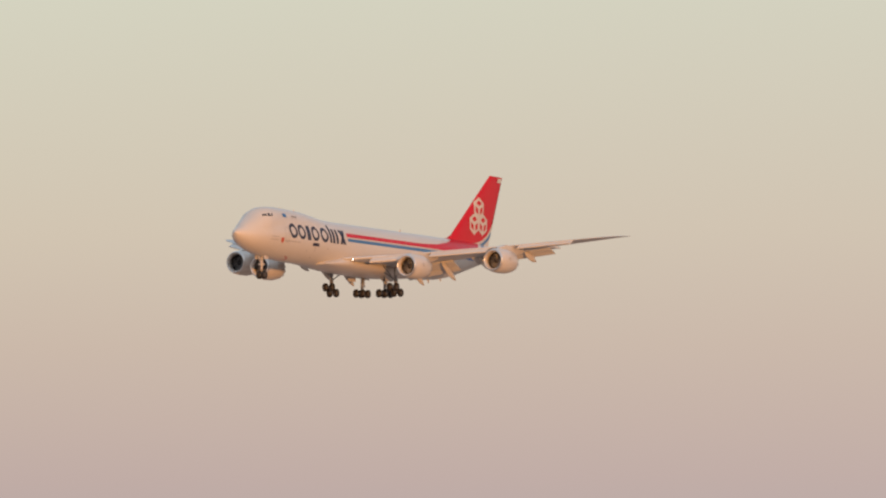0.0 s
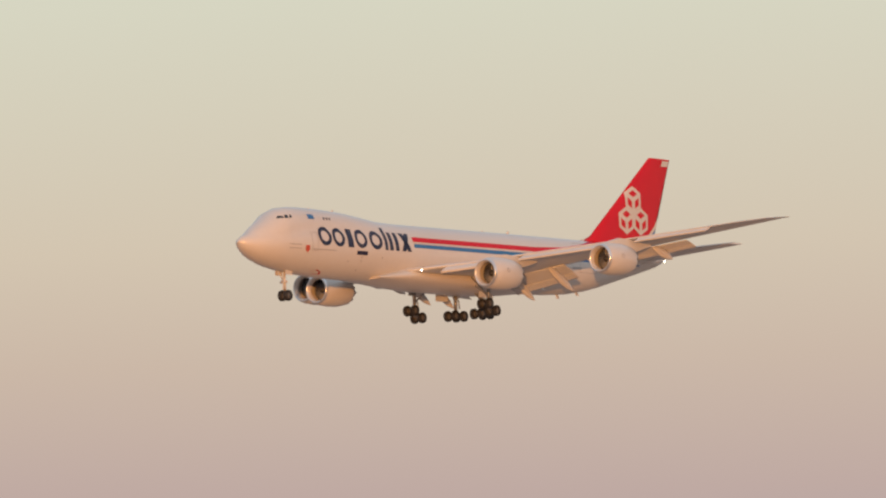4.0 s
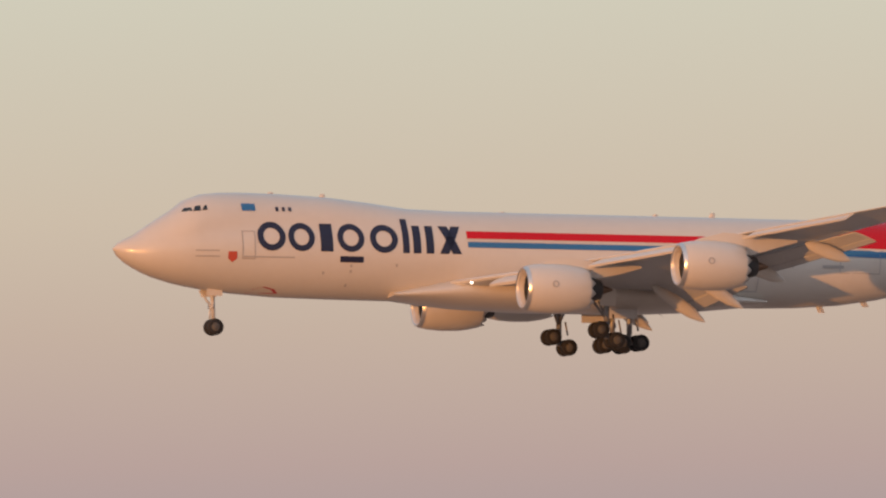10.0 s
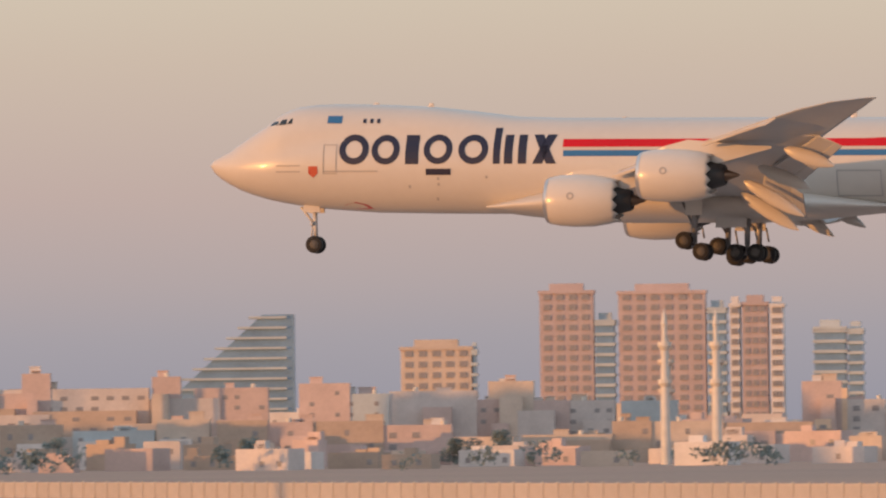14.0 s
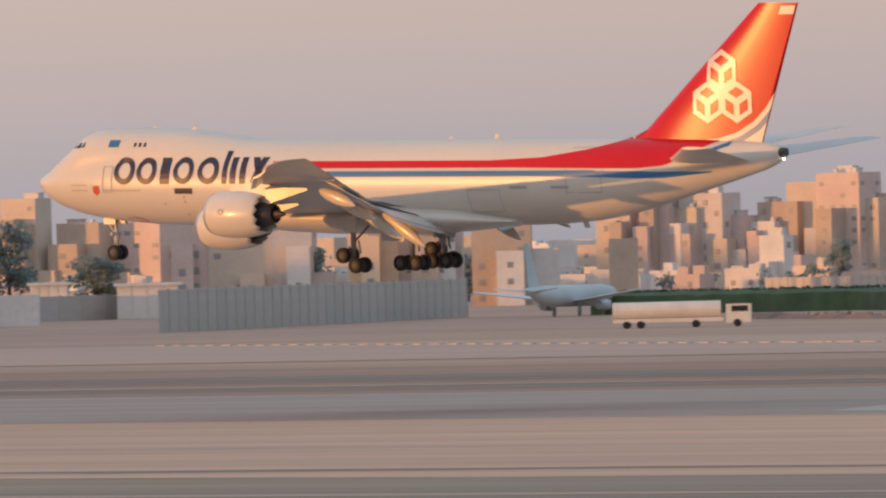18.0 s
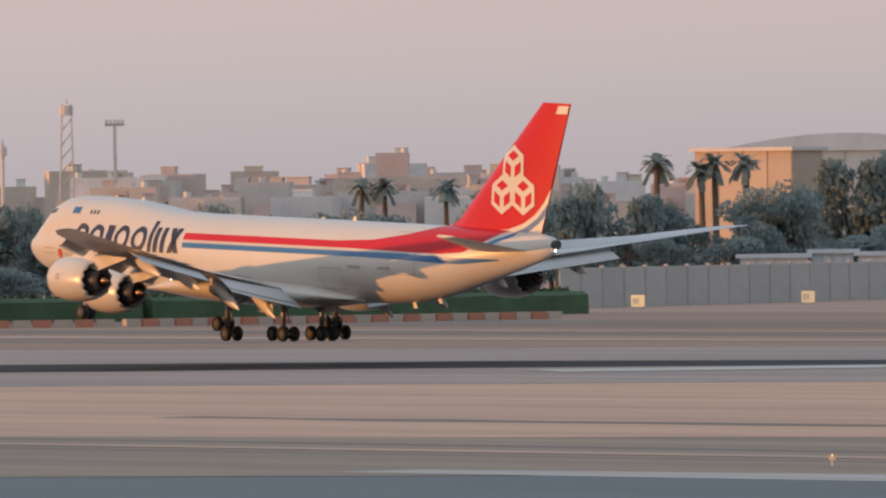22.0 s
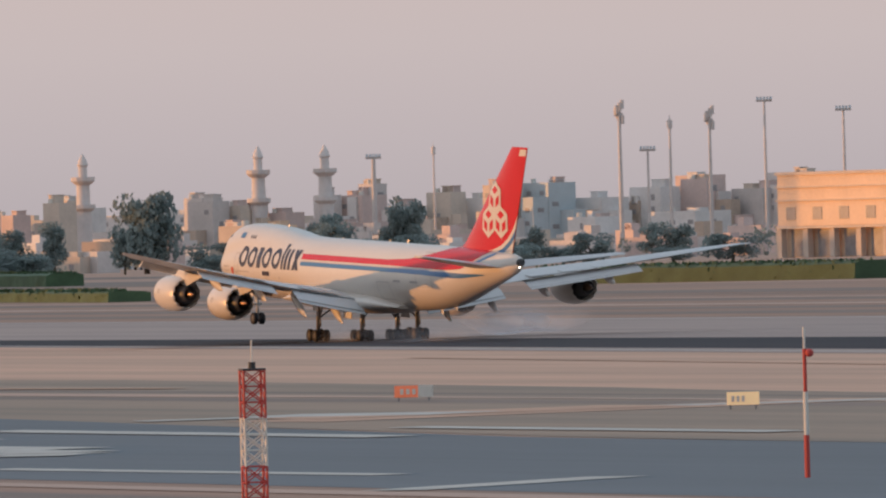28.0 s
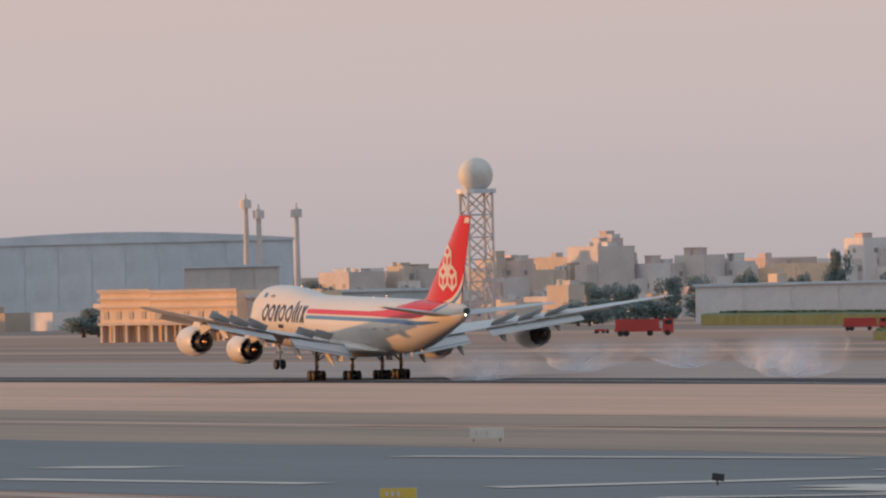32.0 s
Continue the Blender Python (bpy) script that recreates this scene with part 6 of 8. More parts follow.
def radar_mast(x, y, h, w):
    """A banded steel frame that carries a broad red antenna."""
    ob = new("radar_mast")
    tagged(ob, "red and white steel mast carrying a broad red antenna", "radar mast")
    ob.matrix_world = facing(x, y, 20)
    for i in range(4):
        bm = bmesh.new()
        z0, z1 = h * i / 4, h * (i + 1) / 4
        for sx, sy in ((-1, -1), (1, -1), (1, 1), (-1, 1)):
            tube(bm, (sx * w * 0.3, sy * w * 0.3, z0), (sx * w * 0.3, sy * w * 0.3, z1), 0.5, n=6)
        for sg in (-1, 1):
            tube(bm, (-w * 0.3, sg * w * 0.3, z0), (w * 0.3, sg * w * 0.3, z1), 0.3, n=5)
            tube(bm, (sg * w * 0.3, w * 0.3, z0), (sg * w * 0.3, -w * 0.3, z1), 0.3, n=5)
        box(bm, -w * 0.34, w * 0.34, -w * 0.34, w * 0.34, z1 - 0.5, z1)
        part("section", bm, WHITEP if i % 2 else ROOFRED, ob)
    bm = bmesh.new()
    loft(bm, [[Vector((q * w * 0.62, -1.2 * (1 - q * q) + dy, zz)) for dy, zz in ((0, h), (0, h + 3.2), (0.6, h + 3.2), (0.6, h))] for q in (-1, -0.6, -0.2, 0.2, 0.6, 1)])
    part("antenna", bm, REDP, ob, "broad red antenna")
    return ob


def marker_post(x, y):
    """A small red and white marker on a stake."""
    ob = new("marker_post")
    tagged(ob, "small faded red and white marker on the verge", "marker", "verge markers")
    ob.matrix_world = facing(x, y)
    for z0, z1, w, m in ((0, 2.0, 0.22, WHITEP), (2.0, 3.0, 0.42, ROOFRED)):
        bm = bmesh.new()
        box(bm, -w, w, -0.2, 0.2, z0, z1)
        part("stake" if z0 == 0 else "board", bm, m, ob)
    return ob


def boom_crane(x, y, h, reach, drop, turn):
    """A lattice mast with a long boom slanting down from its head."""
    ob = new("boom_crane")
    tagged(ob, "brown lattice mast with a long slanting boom before the ochre block", "crane")
    ob.matrix_world = Matrix.Translation((x, y, 0)) @ Matrix.Rotation(radians(turn), 4, "Z")
    bm = bmesh.new()
    for sx in (-1.1, 1.1):
        for sy in (-1.1, 1.1):
            tube(bm, (sx * 2, sy * 2, 0), (sx * 0.5, sy * 0.5, h), 0.22, 0.16, 6)
    for k in range(7):
        z0, z1 = h * k / 7, h * (k + 1) / 7
        a, b = 2.2 - 1.65 * k / 7, 2.2 - 1.65 * (k + 1) / 7
        for sy in (-1, 1):
            tube(bm, (-a, sy * a, z0), (b, sy * b, z1), 0.12, n=5)
            tube(bm, (a, sy * a, z0), (-b, sy * b, z1), 0.12, n=5)
    part("mast", bm, ROOFRED, ob)
    bm = bmesh.new()
    for oz in (0, -1.3):
        tube(bm, (0, 0, h + oz), (reach, 0, h - drop + oz), 0.2, 0.2, 6)
    for k in range(16):
        u, v = k / 16, (k + 1) / 16
        tube(bm, (reach * u, 0, h - drop * u), (reach * v, 0, h - drop * v - 1.3), 0.12, n=5)
    part("boom", bm, ROOFRED, ob)
    bm = bmesh.new()
    box(bm, -2.6, 2.6, -2.6, 2.6, 0, 1.1)
    part("footing", bm, PALE, ob)
    return ob


def apron_patch(z, *pts):
    bm = bmesh.new()
    f = bm.faces.new([bm.verts.new((x, y, z)) for x, y in pts])
    bm.normal_update()
    if f.normal.z < 0:
        f.normal_flip()
    return tagged(mesh_object("concrete_patch", bm, PATCH), "pale concrete wedge in the runway asphalt", "pavement", kind="structure")



# the high-rise skyline
cream_tower(-559.9, 1407.0, 5.4, 29.4)
tower(-1671.9, 3812.4, 15.7, 18, 54.2, 1, "bands", 0)
tower(-1661.2, 3817.4, 8.9, 18, 53.4, 5, "glass", 0)
tower(-1656.8, 3819.4, 7.1, 18, 39.1, 1, "grid", 0)
tower(-1647.1, 3823.8, 5.7, 18, 53.8, 4, "bands", 0)
tower(-1640.8, 3826.8, 10.0, 18, 54.1, 2, "gold", 0)
tower(-1634.1, 3829.8, 5.5, 18, 53.6, 4, "bands", 0)
tower(-1628.6, 3832.3, 7.5, 18, 53.5, 5, "glass", 0)
tower(-1621.2, 3835.6, 8.7, 18, 51.5, 5, "glass", 0)
tower(-1611.7, 3839.8, 9.1, 18, 54.6, 1, "grid", 0)
tower(-1602.7, 3843.9, 10.6, 18, 55.3, 4, "bands", 0)
tower(-1592.2, 3848.5, 12.2, 18, 58.2, 1, "bands", 0)
tower(-1578.5, 3854.5, 17.9, 18, 57.9, 1, "bands", 0)
# shaded side of the preceding tower, added as a blue glass block
tower(-1568.3, 3859.0, 4.5, 18, 57.2, 5, "glass", 0)
tower(-1538.8, 3871.7, 42.1, 18, 56.9, 4, "bands", 0)
tower(-1515.8, 3881.4, 7.1, 18, 44.5, 2, "plain", 0)
tower(-1507.7, 3884.8, 11.0, 18, 47.2, 4, "grid", 0)
tower(-1493.2, 3890.7, 20.9, 18, 55.5, 1, "bands", 0)
tower(-1474.0, 3898.6, 14.6, 18, 55.2, 1, "bands", 0)
tower(-1461.7, 3903.6, 11.8, 18, 55.0, 5, "glass", 0)
# shaded slanted side of the wide podium, added as a blue glass block
tower(-1454.4, 3906.4, 4.5, 18, 41.5, 5, "glass", 0)
tower(-1414.2, 3922.4, 5.1, 18, 32.5, 5, "glass", 0)
tower(-1404.8, 3926.0, 15.2, 18, 32.9, 4, "bands", 0)
tower(-1573.4, 3747.5, 31.8, 22, 40.4, 4, "bands", 0)
tower(-1544.3, 3760.3, 31.8, 22, 40.5, 1, "bands", 0)
tower(-1445.4, 3802.3, 57.2, 22, 41.3, 1, "bands", 0)
crane(-1454.3, 3852.5, 60.9, 42.0)
lowrise(-1285.4, 3054.7, 23.4, 12, 20.2, 0, 0, 0, 1)
lowrise(-1273.9, 3059.9, 6.5, 12, 24.3, 3, 0, 0, 1)
lowrise(-1265.1, 3063.8, 13.1, 12, 17.1, 3, 0, 1, 1)
lowrise(-1253.1, 3069.1, 13.1, 12, 17.4, 3, 0, 1, 1)
lowrise(-1240.4, 3074.6, 14.7, 12, 16.2, 2, 0, 1, 1)
lowrise(-1307.5, 3044.5, 14.7, 12, 19.5, 4, 0, 1, 1)
lowrise(-1333.9, 3032.1, 5.2, 12, 18.3, 4, 0, 1, 1)
lowrise(-1252.2, 2904.8, 5.9, 12, 15.3, 1, 0, 1, 1)
lowrise(-1232.1, 3078.3, 19.6, 12, 19.0, 0, 0, 1, 1)
lowrise(-1222.4, 3082.6, 21.3, 12, 16.9, 5, 0, 1, 1)
lowrise(-1201.4, 3091.5, 24.5, 12, 15.6, 5, 0, 1, 1)
lowrise(-1214.8, 3085.8, 14.7, 12, 19.2, 0, 0, 0, 1)
lowrise(-1200.6, 3091.9, 16.4, 12, 18.8, 0, 0, 0, 1)
lowrise(-1185.5, 3098.2, 9.8, 12, 17.5, 0, 0, 1, 1)
lowrise(-1174.9, 3102.6, 13.1, 12, 16.1, 0, 0, 1, 1)
lowrise(-1162.1, 3107.8, 14.7, 12, 16.9, 3, 0, 1, 1)
lowrise(-1146.2, 3114.3, 19.6, 12, 17.6, 1, 0, 1, 1)
lowrise(-1133.2, 3119.4, 14.7, 12, 17.7, 0, 0, 1, 1)
lowrise(-1121.1, 3124.3, 14.7, 12, 15.3, 1, 0, 1, 1)
lowrise(-1108.3, 3129.3, 16.0, 12, 17.0, 1, 0, 1, 1)
lowrise(-1165.3, 2943.8, 15.7, 12, 11.5, 2, 0, 1, 1)
lowrise(-1112.6, 2966.0, 20.4, 12, 9.9, 6, 0, 1, 1)
lowrise(-1199.7, 2928.7, 18.8, 12, 8.8, 6, 0, 1, 1)
lowrise(-1074.9, 2981.3, 23.5, 12, 10.8, 0, 0, 1, 1)
lowrise(-1093.8, 2973.6, 20.4, 12, 10.4, 0, 0, 1, 1)
lowrise(-1181.1, 2936.9, 18.8, 12, 11.3, 6, 0, 1, 1)
sail_tower(-2079.6, 3885.8, 69.7, 54.0)
tower(-1883.6, 3706.9, 26.4, 18, 38.8, 0, "grid", 0)
tower(-1841.9, 3728.8, 20.3, 18, 58.3, 1, "grid", 0)
tower(-1829.7, 3735.1, 7.5, 18, 47.6, 5, "glass", 0)
tower(-1811.4, 3744.5, 32.3, 18, 57.8, 1, "grid", 0)
tower(-1793.8, 3753.5, 7.1, 18, 51.5, 5, "glass", 0)
tower(-1788.0, 3756.3, 4.5, 18, 52.8, 3, "plain", 0)
tower(-1781.6, 3759.6, 10.2, 18, 53.3, 1, "grid", 0)
tower(-1774.5, 3763.1, 5.7, 18, 52.6, 3, "plain", 0)
tower(-1757.5, 3771.5, 12.2, 18, 44.0, 5, "glass", 0)
tower(-1749.3, 3775.6, 6.1, 18, 43.3, 5, "glass", 0)
tower(-1871.5, 3713.4, 2.2, 18, 37.6, 5, "glass", 0)
minaret(-1697.1, 3522.2, 41.4, 1.7)
minaret(-1681.8, 3529.9, 41.2, 1.7)
lowrise(-1688.0, 3129.8, 63.1, 12, 20.0, 4, 0, 0, 1)
lowrise(-1602.4, 3176.9, 27.2, 12, 21.3, 4, 0, 0, 1)
lowrise(-1581.0, 3188.2, 14.0, 12, 24.0, 0, 0, 0, 1)
lowrise(-1585.0, 3186.1, 12.3, 12, 18.4, 1, 0, 1, 1)
lowrise(-1572.2, 3192.8, 16.6, 12, 17.9, 1, 0, 0, 1)
lowrise(-1559.0, 3199.7, 14.9, 12, 17.7, 4, 0, 1, 1)
lowrise(-1543.0, 3207.9, 17.5, 12, 17.4, 5, 0, 0, 1)
lowrise(-1548.1, 2921.6, 15.0, 12, 13.4, 0, 0, 1, 1)
lowrise(-1657.4, 3147.0, 22.8, 12, 23.1, 1, 0, 1, 1)
lowrise(-1533.3, 2929.9, 14.7, 12, 12.9, 2, 0, 1, 1)
lowrise(-1506.8, 2944.4, 21.3, 12, 12.3, 2, 0, 1, 1)
lowrise(-1521.1, 2936.6, 13.1, 12, 12.2, 1, 0, 1, 1)
lowrise(-1565.8, 2911.7, 23.7, 12, 10.4, 5, 0, 1, 1)
lowrise(-1715.3, 3114.2, 10.5, 12, 22.2, 1, 0, 1, 1)
lowrise(-1709.9, 3117.2, 8.8, 12, 28.3, 1, 0, 0, 1)
lowrise(-1674.9, 3137.2, 8.8, 12, 26.8, 1, 0, 0, 1)
lowrise(-1586.6, 2899.8, 18.0, 12, 12.4, 2, 0, 1, 1)
lowrise(-1489.1, 2953.9, 20.4, 12, 10.9, 1, 0, 1, 1)
lowrise(-1450.5, 2974.3, 26.2, 12, 7.5, 0, 0, 1, 1)
lowrise(-1433.8, 2982.9, 11.4, 12, 11.2, 2, 0, 1, 1)
lowrise(-1419.5, 2990.3, 20.8, 12, 11.0, 0, 0, 1, 1)
lowrise(-1398.6, 3000.7, 25.8, 12, 10.3, 2, 0, 1, 1)
lowrise(-1492.8, 3233.0, 10.5, 12, 20.5, 6, 0, 1, 1)
lowrise(-1374.8, 3012.5, 14.4, 12, 5.0, 6, 0, 1, 1)
lowrise(-1482.9, 3237.9, 11.9, 12, 16.9, 4, 0, 1, 1)
lowrise(-1495.2, 3231.9, 12.3, 12, 22.7, 1, 0, 0, 1)
lowrise(-1632.0, 3160.9, 15.8, 12, 24.1, 1, 0, 1, 1)
lowrise(-1621.3, 3166.7, 15.8, 12, 20.7, 5, 0, 1, 1)
tree(-1473.9, 2825.7, 11.1, 9.5)
tree(-1421.1, 2854.3, 8.0, 14.2)
tree(-1412.0, 2859.1, 10.2, 11.1)
tree(-1349.5, 2891.1, 8.4, 9.5)
tree(-1358.8, 2886.5, 4.6, 7.9)
tree(-1522.0, 2798.5, 10.3, 9.5)

# town and apron behind the first stretch of runway
lowrise(-1768.8, 3078.7, 22.8, 12, 22.4, 0, 0, 1, 1)
lowrise(-1740.2, 3097.7, 43.8, 12, 21.7, 4, 0, 1, 1)
lowrise(-1744.1, 3095.3, 8.2, 12, 27.9, 4, 0, 0, 1)
lowrise(-1724.7, 3107.8, 9.6, 12, 23.9, 0, 0, 1, 1)
lowrise(-1702.5, 3121.5, 52.6, 12, 23.4, 4, 0, 1, 1)
lowrise(-1753.8, 3089.1, 11.4, 12, 14.9, 1, 0, 1, 1)
lowrise(-1646.2, 2860.4, 19.6, 12, 10.3, 0, 0, 1, 1)
lowrise(-1634.4, 2868.6, 9.8, 12, 13.2, 1, 0, 1, 1)
tree(-1556.1, 2740.7, 12.8, 14.1)
tree(-1543.2, 2749.2, 12.5, 14.1)
tree(-1539.5, 2751.9, 12.3, 14.1)
tree(-1534.3, 2755.2, 12.2, 14.1)
tree(-1569.8, 2731.1, 13.1, 14.1)
mast(-1699.1, 3064.9, 38.7, 0.6, "lamps")
mast(-1705.7, 3060.8, 36.8, 0.9, "plain")
lowrise(-2070.4, 2676.7, 10.1, 12, 19.8, 0, 0, 1, 1)
lowrise(-1969.1, 2565.4, 11.3, 12, 17.6, 1, 0, 1, 1)
lowrise(-2041.9, 2699.0, 37.0, 12, 23.3, 1, 0, 1, 1)
lowrise(-2017.5, 2717.7, 24.4, 12, 23.6, 4, 0, 1, 1)
lowrise(-1911.0, 2610.2, 12.9, 12, 17.0, 1, 0, 1, 1)
lowrise(-1989.7, 2738.6, 15.1, 12, 17.9, 0, 0, 1, 1)
lowrise(-1887.8, 2627.5, 16.1, 12, 14.9, 0, 0, 1, 1)
lowrise(-1935.6, 2607.1, 12.9, 12, 13.0, 2, 0, 1, 1)
lowrise(-1929.8, 2612.1, 12.1, 12, 15.9, 0, 0, 1, 1)
lowrise(-1921.0, 2619.1, 16.9, 12, 13.2, 0, 0, 1, 1)
lowrise(-2008.9, 2741.3, 20.2, 12, 19.0, 1, 0, 1, 1)
lowrise(-1999.1, 2749.1, 15.1, 12, 17.8, 4, 0, 1, 1)
lowrise(-1907.9, 2630.0, 14.5, 12, 8.6, 0, 0, 1, 1)
lowrise(-1991.4, 2755.6, 18.5, 12, 21.7, 1, 0, 1, 1)
lowrise(-1982.3, 2762.8, 18.5, 12, 17.9, 0, 0, 1, 1)
lowrise(-1891.3, 2643.8, 16.1, 12, 11.1, 4, 0, 1, 1)
lowrise(-1974.9, 2769.2, 21.5, 12, 20.9, 1, 0, 1, 1)
lowrise(-1884.9, 2649.5, 11.0, 12, 12.3, 0, 0, 1, 1)
tree(-1878.4, 2446.1, 13.2, 9.3)
tree(-1866.2, 2455.6, 12.9, 9.3)
tree(-1809.8, 2498.6, 11.6, 9.3)
long_hall(-1365.6, 1831.5, 11.7, 14.0, 8.2, 6, name="work_shed", label="rusty orange steel work shed by the apron")
long_hall(-1347.9, 1844.9, 15.2, 14.0, 8.1, 6, name="work_shed", label="rusty orange steel work shed by the apron")
parked_jet(-1330.6, 1806.9, 43.0, 213.0, 13.5, TEALW, "pale blue jet parked beyond the hedge")
parked_jet(-1286.8, 1798.6, 34.0, 168.0, 7.0, label="cream jet hull parked on the far apron")
lowrise(-2101.4, 2473.5, 8.0, 5.6, 13.8, 3, -28.4, 1, 1)
lowrise(-2183.3, 2601.0, 15.8, 11.1, 31.9, 1, -35.1, 1, 1)
lowrise(-2170.0, 2612.4, 13.1, 9.2, 25.6, 0, -34.9, 1, 1)
lowrise(-2064.0, 2505.6, 6.8, 4.8, 21.5, 2, -20.8, 1, 1)
lowrise(-2139.4, 2638.1, 16.5, 11.6, 25.5, 0, -34.5, 1, 1)
lowrise(-2033.1, 2531.4, 6.8, 4.8, 19.0, 1, -20.3, 1, 1)
lowrise(-2096.5, 2673.2, 24.3, 17.0, 24.3, 2, -19.8, 1, 1)
lowrise(-2076.7, 2689.0, 19.5, 13.7, 24.9, 1, -26.5, 1, 1)
lowrise(-2062.9, 2699.9, 7.0, 4.9, 21.6, 4, -26.3, 1, 1)
lowrise(-1962.1, 2588.3, 13.2, 9.2, 15.3, 0, -33.2, 1, 1)
lowrise(-1949.3, 2598.2, 13.4, 9.4, 18.1, 4, -26.0, 1, 1)
lowrise(-1941.8, 2604.1, 24.7, 17.3, 13.0, 0, -18.9, 1, 1)
lowrise(-2034.3, 2722.1, 2.8, 2.0, 25.3, 1, -25.9, 1, 1)
lowrise(-2023.6, 2730.3, 11.2, 7.8, 26.3, 0, -25.8, 1, 1)
lowrise(-1923.9, 2617.8, 13.4, 9.4, 12.2, 2, -25.7, 1, 1)
lowrise(-2003.8, 2745.4, 10.9, 7.6, 20.7, 0, -25.5, 1, 1)
lowrise(-2019.6, 2542.4, 14.3, 10.0, 20.2, 3, -20.1, 1, 1)
lowrise(-2054.8, 2513.3, 8.0, 5.6, 19.6, 0, -27.7, 1, 1)
tree(-1990.3, 2371.3, 14.2, 10.8)
tree(-1965.7, 2392.3, 13.4, 10.8)
tree(-1933.6, 2419.0, 12.5, 10.8)
tree(-1922.9, 2427.8, 12.1, 10.8)
tree(-1845.5, 2488.9, 9.9, 10.8)
lowrise(-1461.4, 1900.6, 7.3, 10.0, 9.5, 4)
long_hall(-1493.2, 1939.3, 37.1, 12.0, 7.2, 6, name="work_shed", label="rusty orange steel work shed by the apron")
mast(-1951.3, 2659.7, 44.7, 1.0, "plain")
hedge(-352.5, 952.8, -701.8, 1214.9, 3.2, 10)
hedge(-831.2, 1222.7, -1095.8, 1441.2, 3.6, 10)
hedge(-852.0, 1218.8, -1262.1, 1537.7, 4.0, 10)
hedge(-1262.1, 1537.7, -1339, 1549, 4.0, 10)
perimeter_wall(-1427.4, 1873.9, -1791.5, 2112.1, 4.0)
perimeter_wall(-569.2, 1409.7, -1213.7, 2016.4, 2.8)
rubble_row(-831.4, 1192.8, -1163.3, 1387.6)
kerb_blocks(-593.9, 899.7, -749.3, 1003.9, 6.6, OLDBLOCK, OLDBLOCK, 3.2, 0.16, "row of weathered concrete edge blocks")
kerb_blocks(-650.5, 950.5, -845.3, 1025.1, 6.6, OLDBLOCK, OLDBLOCK, 3.2, 0.16, "row of weathered concrete edge blocks")
kerb_blocks(-815.2, 1012.4, -1048.0, 1124.1, 6.6, OLDBLOCK, OLDBLOCK, 3.2, 0.16, "row of weathered concrete edge blocks")
hedge(-699.3, 1213.7, -829.0, 1219.7, 3.4, 10)
perimeter_wall(-1208.6, 2012.8, -1451.4, 1900.3, 3.2)
lowrise(-1755.0, 2771.4, 20.8, 12, 20.6, 0, 0, 1, 1)
lowrise(-1751.3, 2774.1, 12.3, 12, 23.7, 1, 0, 1, 1)
lowrise(-1782.6, 2837.9, 19.1, 12, 26.8, 4, 0, 1, 1)
lowrise(-1740.1, 2782.3, 11.7, 12, 20.8, 0, 0, 1, 1)
lowrise(-1736.3, 2785.3, 10.3, 12, 20.7, 1, 0, 1, 1)
lowrise(-1690.5, 2732.2, 18.4, 12, 17.5, 0, 0, 1, 1)
tree(-1624.7, 2631.5, 16.0, 10.8)
lowrise(-1759.1, 2854.7, 18.5, 12, 26.4, 2, 0, 1, 1)
lowrise(-1717.0, 2798.9, 11.0, 12, 22.1, 4, 0, 1, 1)
lowrise(-1747.7, 2862.9, 17.4, 12, 25.8, 0, 0, 1, 1)
lowrise(-1742.5, 2866.7, 18.9, 12, 25.9, 2, 0, 1, 1)
lowrise(-1698.2, 2812.2, 17.6, 12, 22.2, 4, 0, 1, 1)
lowrise(-1655.6, 2756.9, 19.6, 12, 17.3, 0, 0, 1, 1)
tree(-1595.2, 2653.0, 15.3, 10.8)
lowrise(-1725.3, 2878.9, 20.7, 12, 26.3, 4, 0, 1, 1)
lowrise(-1680.9, 2824.4, 20.1, 12, 19.1, 4, 0, 1, 1)
lowrise(-1639.8, 2768.0, 19.0, 12, 15.4, 1, 0, 1, 1)
tree(-1576.1, 2666.1, 15.2, 10.8)
lowrise(-1706.6, 2891.6, 18.5, 12, 24.3, 3, 0, 1, 1)
lowrise(-1665.6, 2834.9, 10.5, 12, 19.7, 0, 0, 1, 1)
lowrise(-1694.3, 2900.1, 18.9, 12, 26.3, 3, 0, 1, 1)
lowrise(-1689.0, 2903.9, 20.8, 12, 23.7, 2, 0, 1, 1)
lowrise(-1610.0, 2788.3, 17.3, 12, 14.0, 1, 0, 1, 1)
tree(-1550.5, 2684.0, 17.7, 10.8)
lowrise(-1680.5, 2909.8, 12.0, 12, 25.6, 1, 0, 1, 1)
tree(-1542.5, 2689.4, 15.7, 10.8)
lowrise(-1900.9, 2687.5, 14.0, 12, 16.6, 3, 0, 1, 1)
lowrise(-1894.0, 2693.3, 21.0, 12, 13.8, 0, 0, 1, 1)
lowrise(-1891.1, 2695.8, 17.5, 12, 14.9, 0, 0, 1, 1)
tree(-1778.1, 2542.7, 9.5, 10.8)
lowrise(-1842.7, 2644.7, 18.1, 12, 9.7, 4, 0, 1, 1)
lowrise(-1920.2, 2761.8, 12.0, 12, 19.3, 3, 0, 1, 1)
tree(-1772.4, 2547.7, 9.0, 10.8)
lowrise(-1832.0, 2653.3, 17.0, 12, 10.0, 2, 0, 1, 1)
lowrise(-1828.1, 2656.4, 9.8, 12, 9.4, 1, 0, 1, 1)
lowrise(-1904.4, 2774.4, 11.6, 12, 18.3, 4, 0, 1, 1)
tree(-1752.6, 2563.5, 9.2, 10.8)
lowrise(-1898.8, 2779.0, 14.7, 12, 17.5, 2, 0, 1, 1)
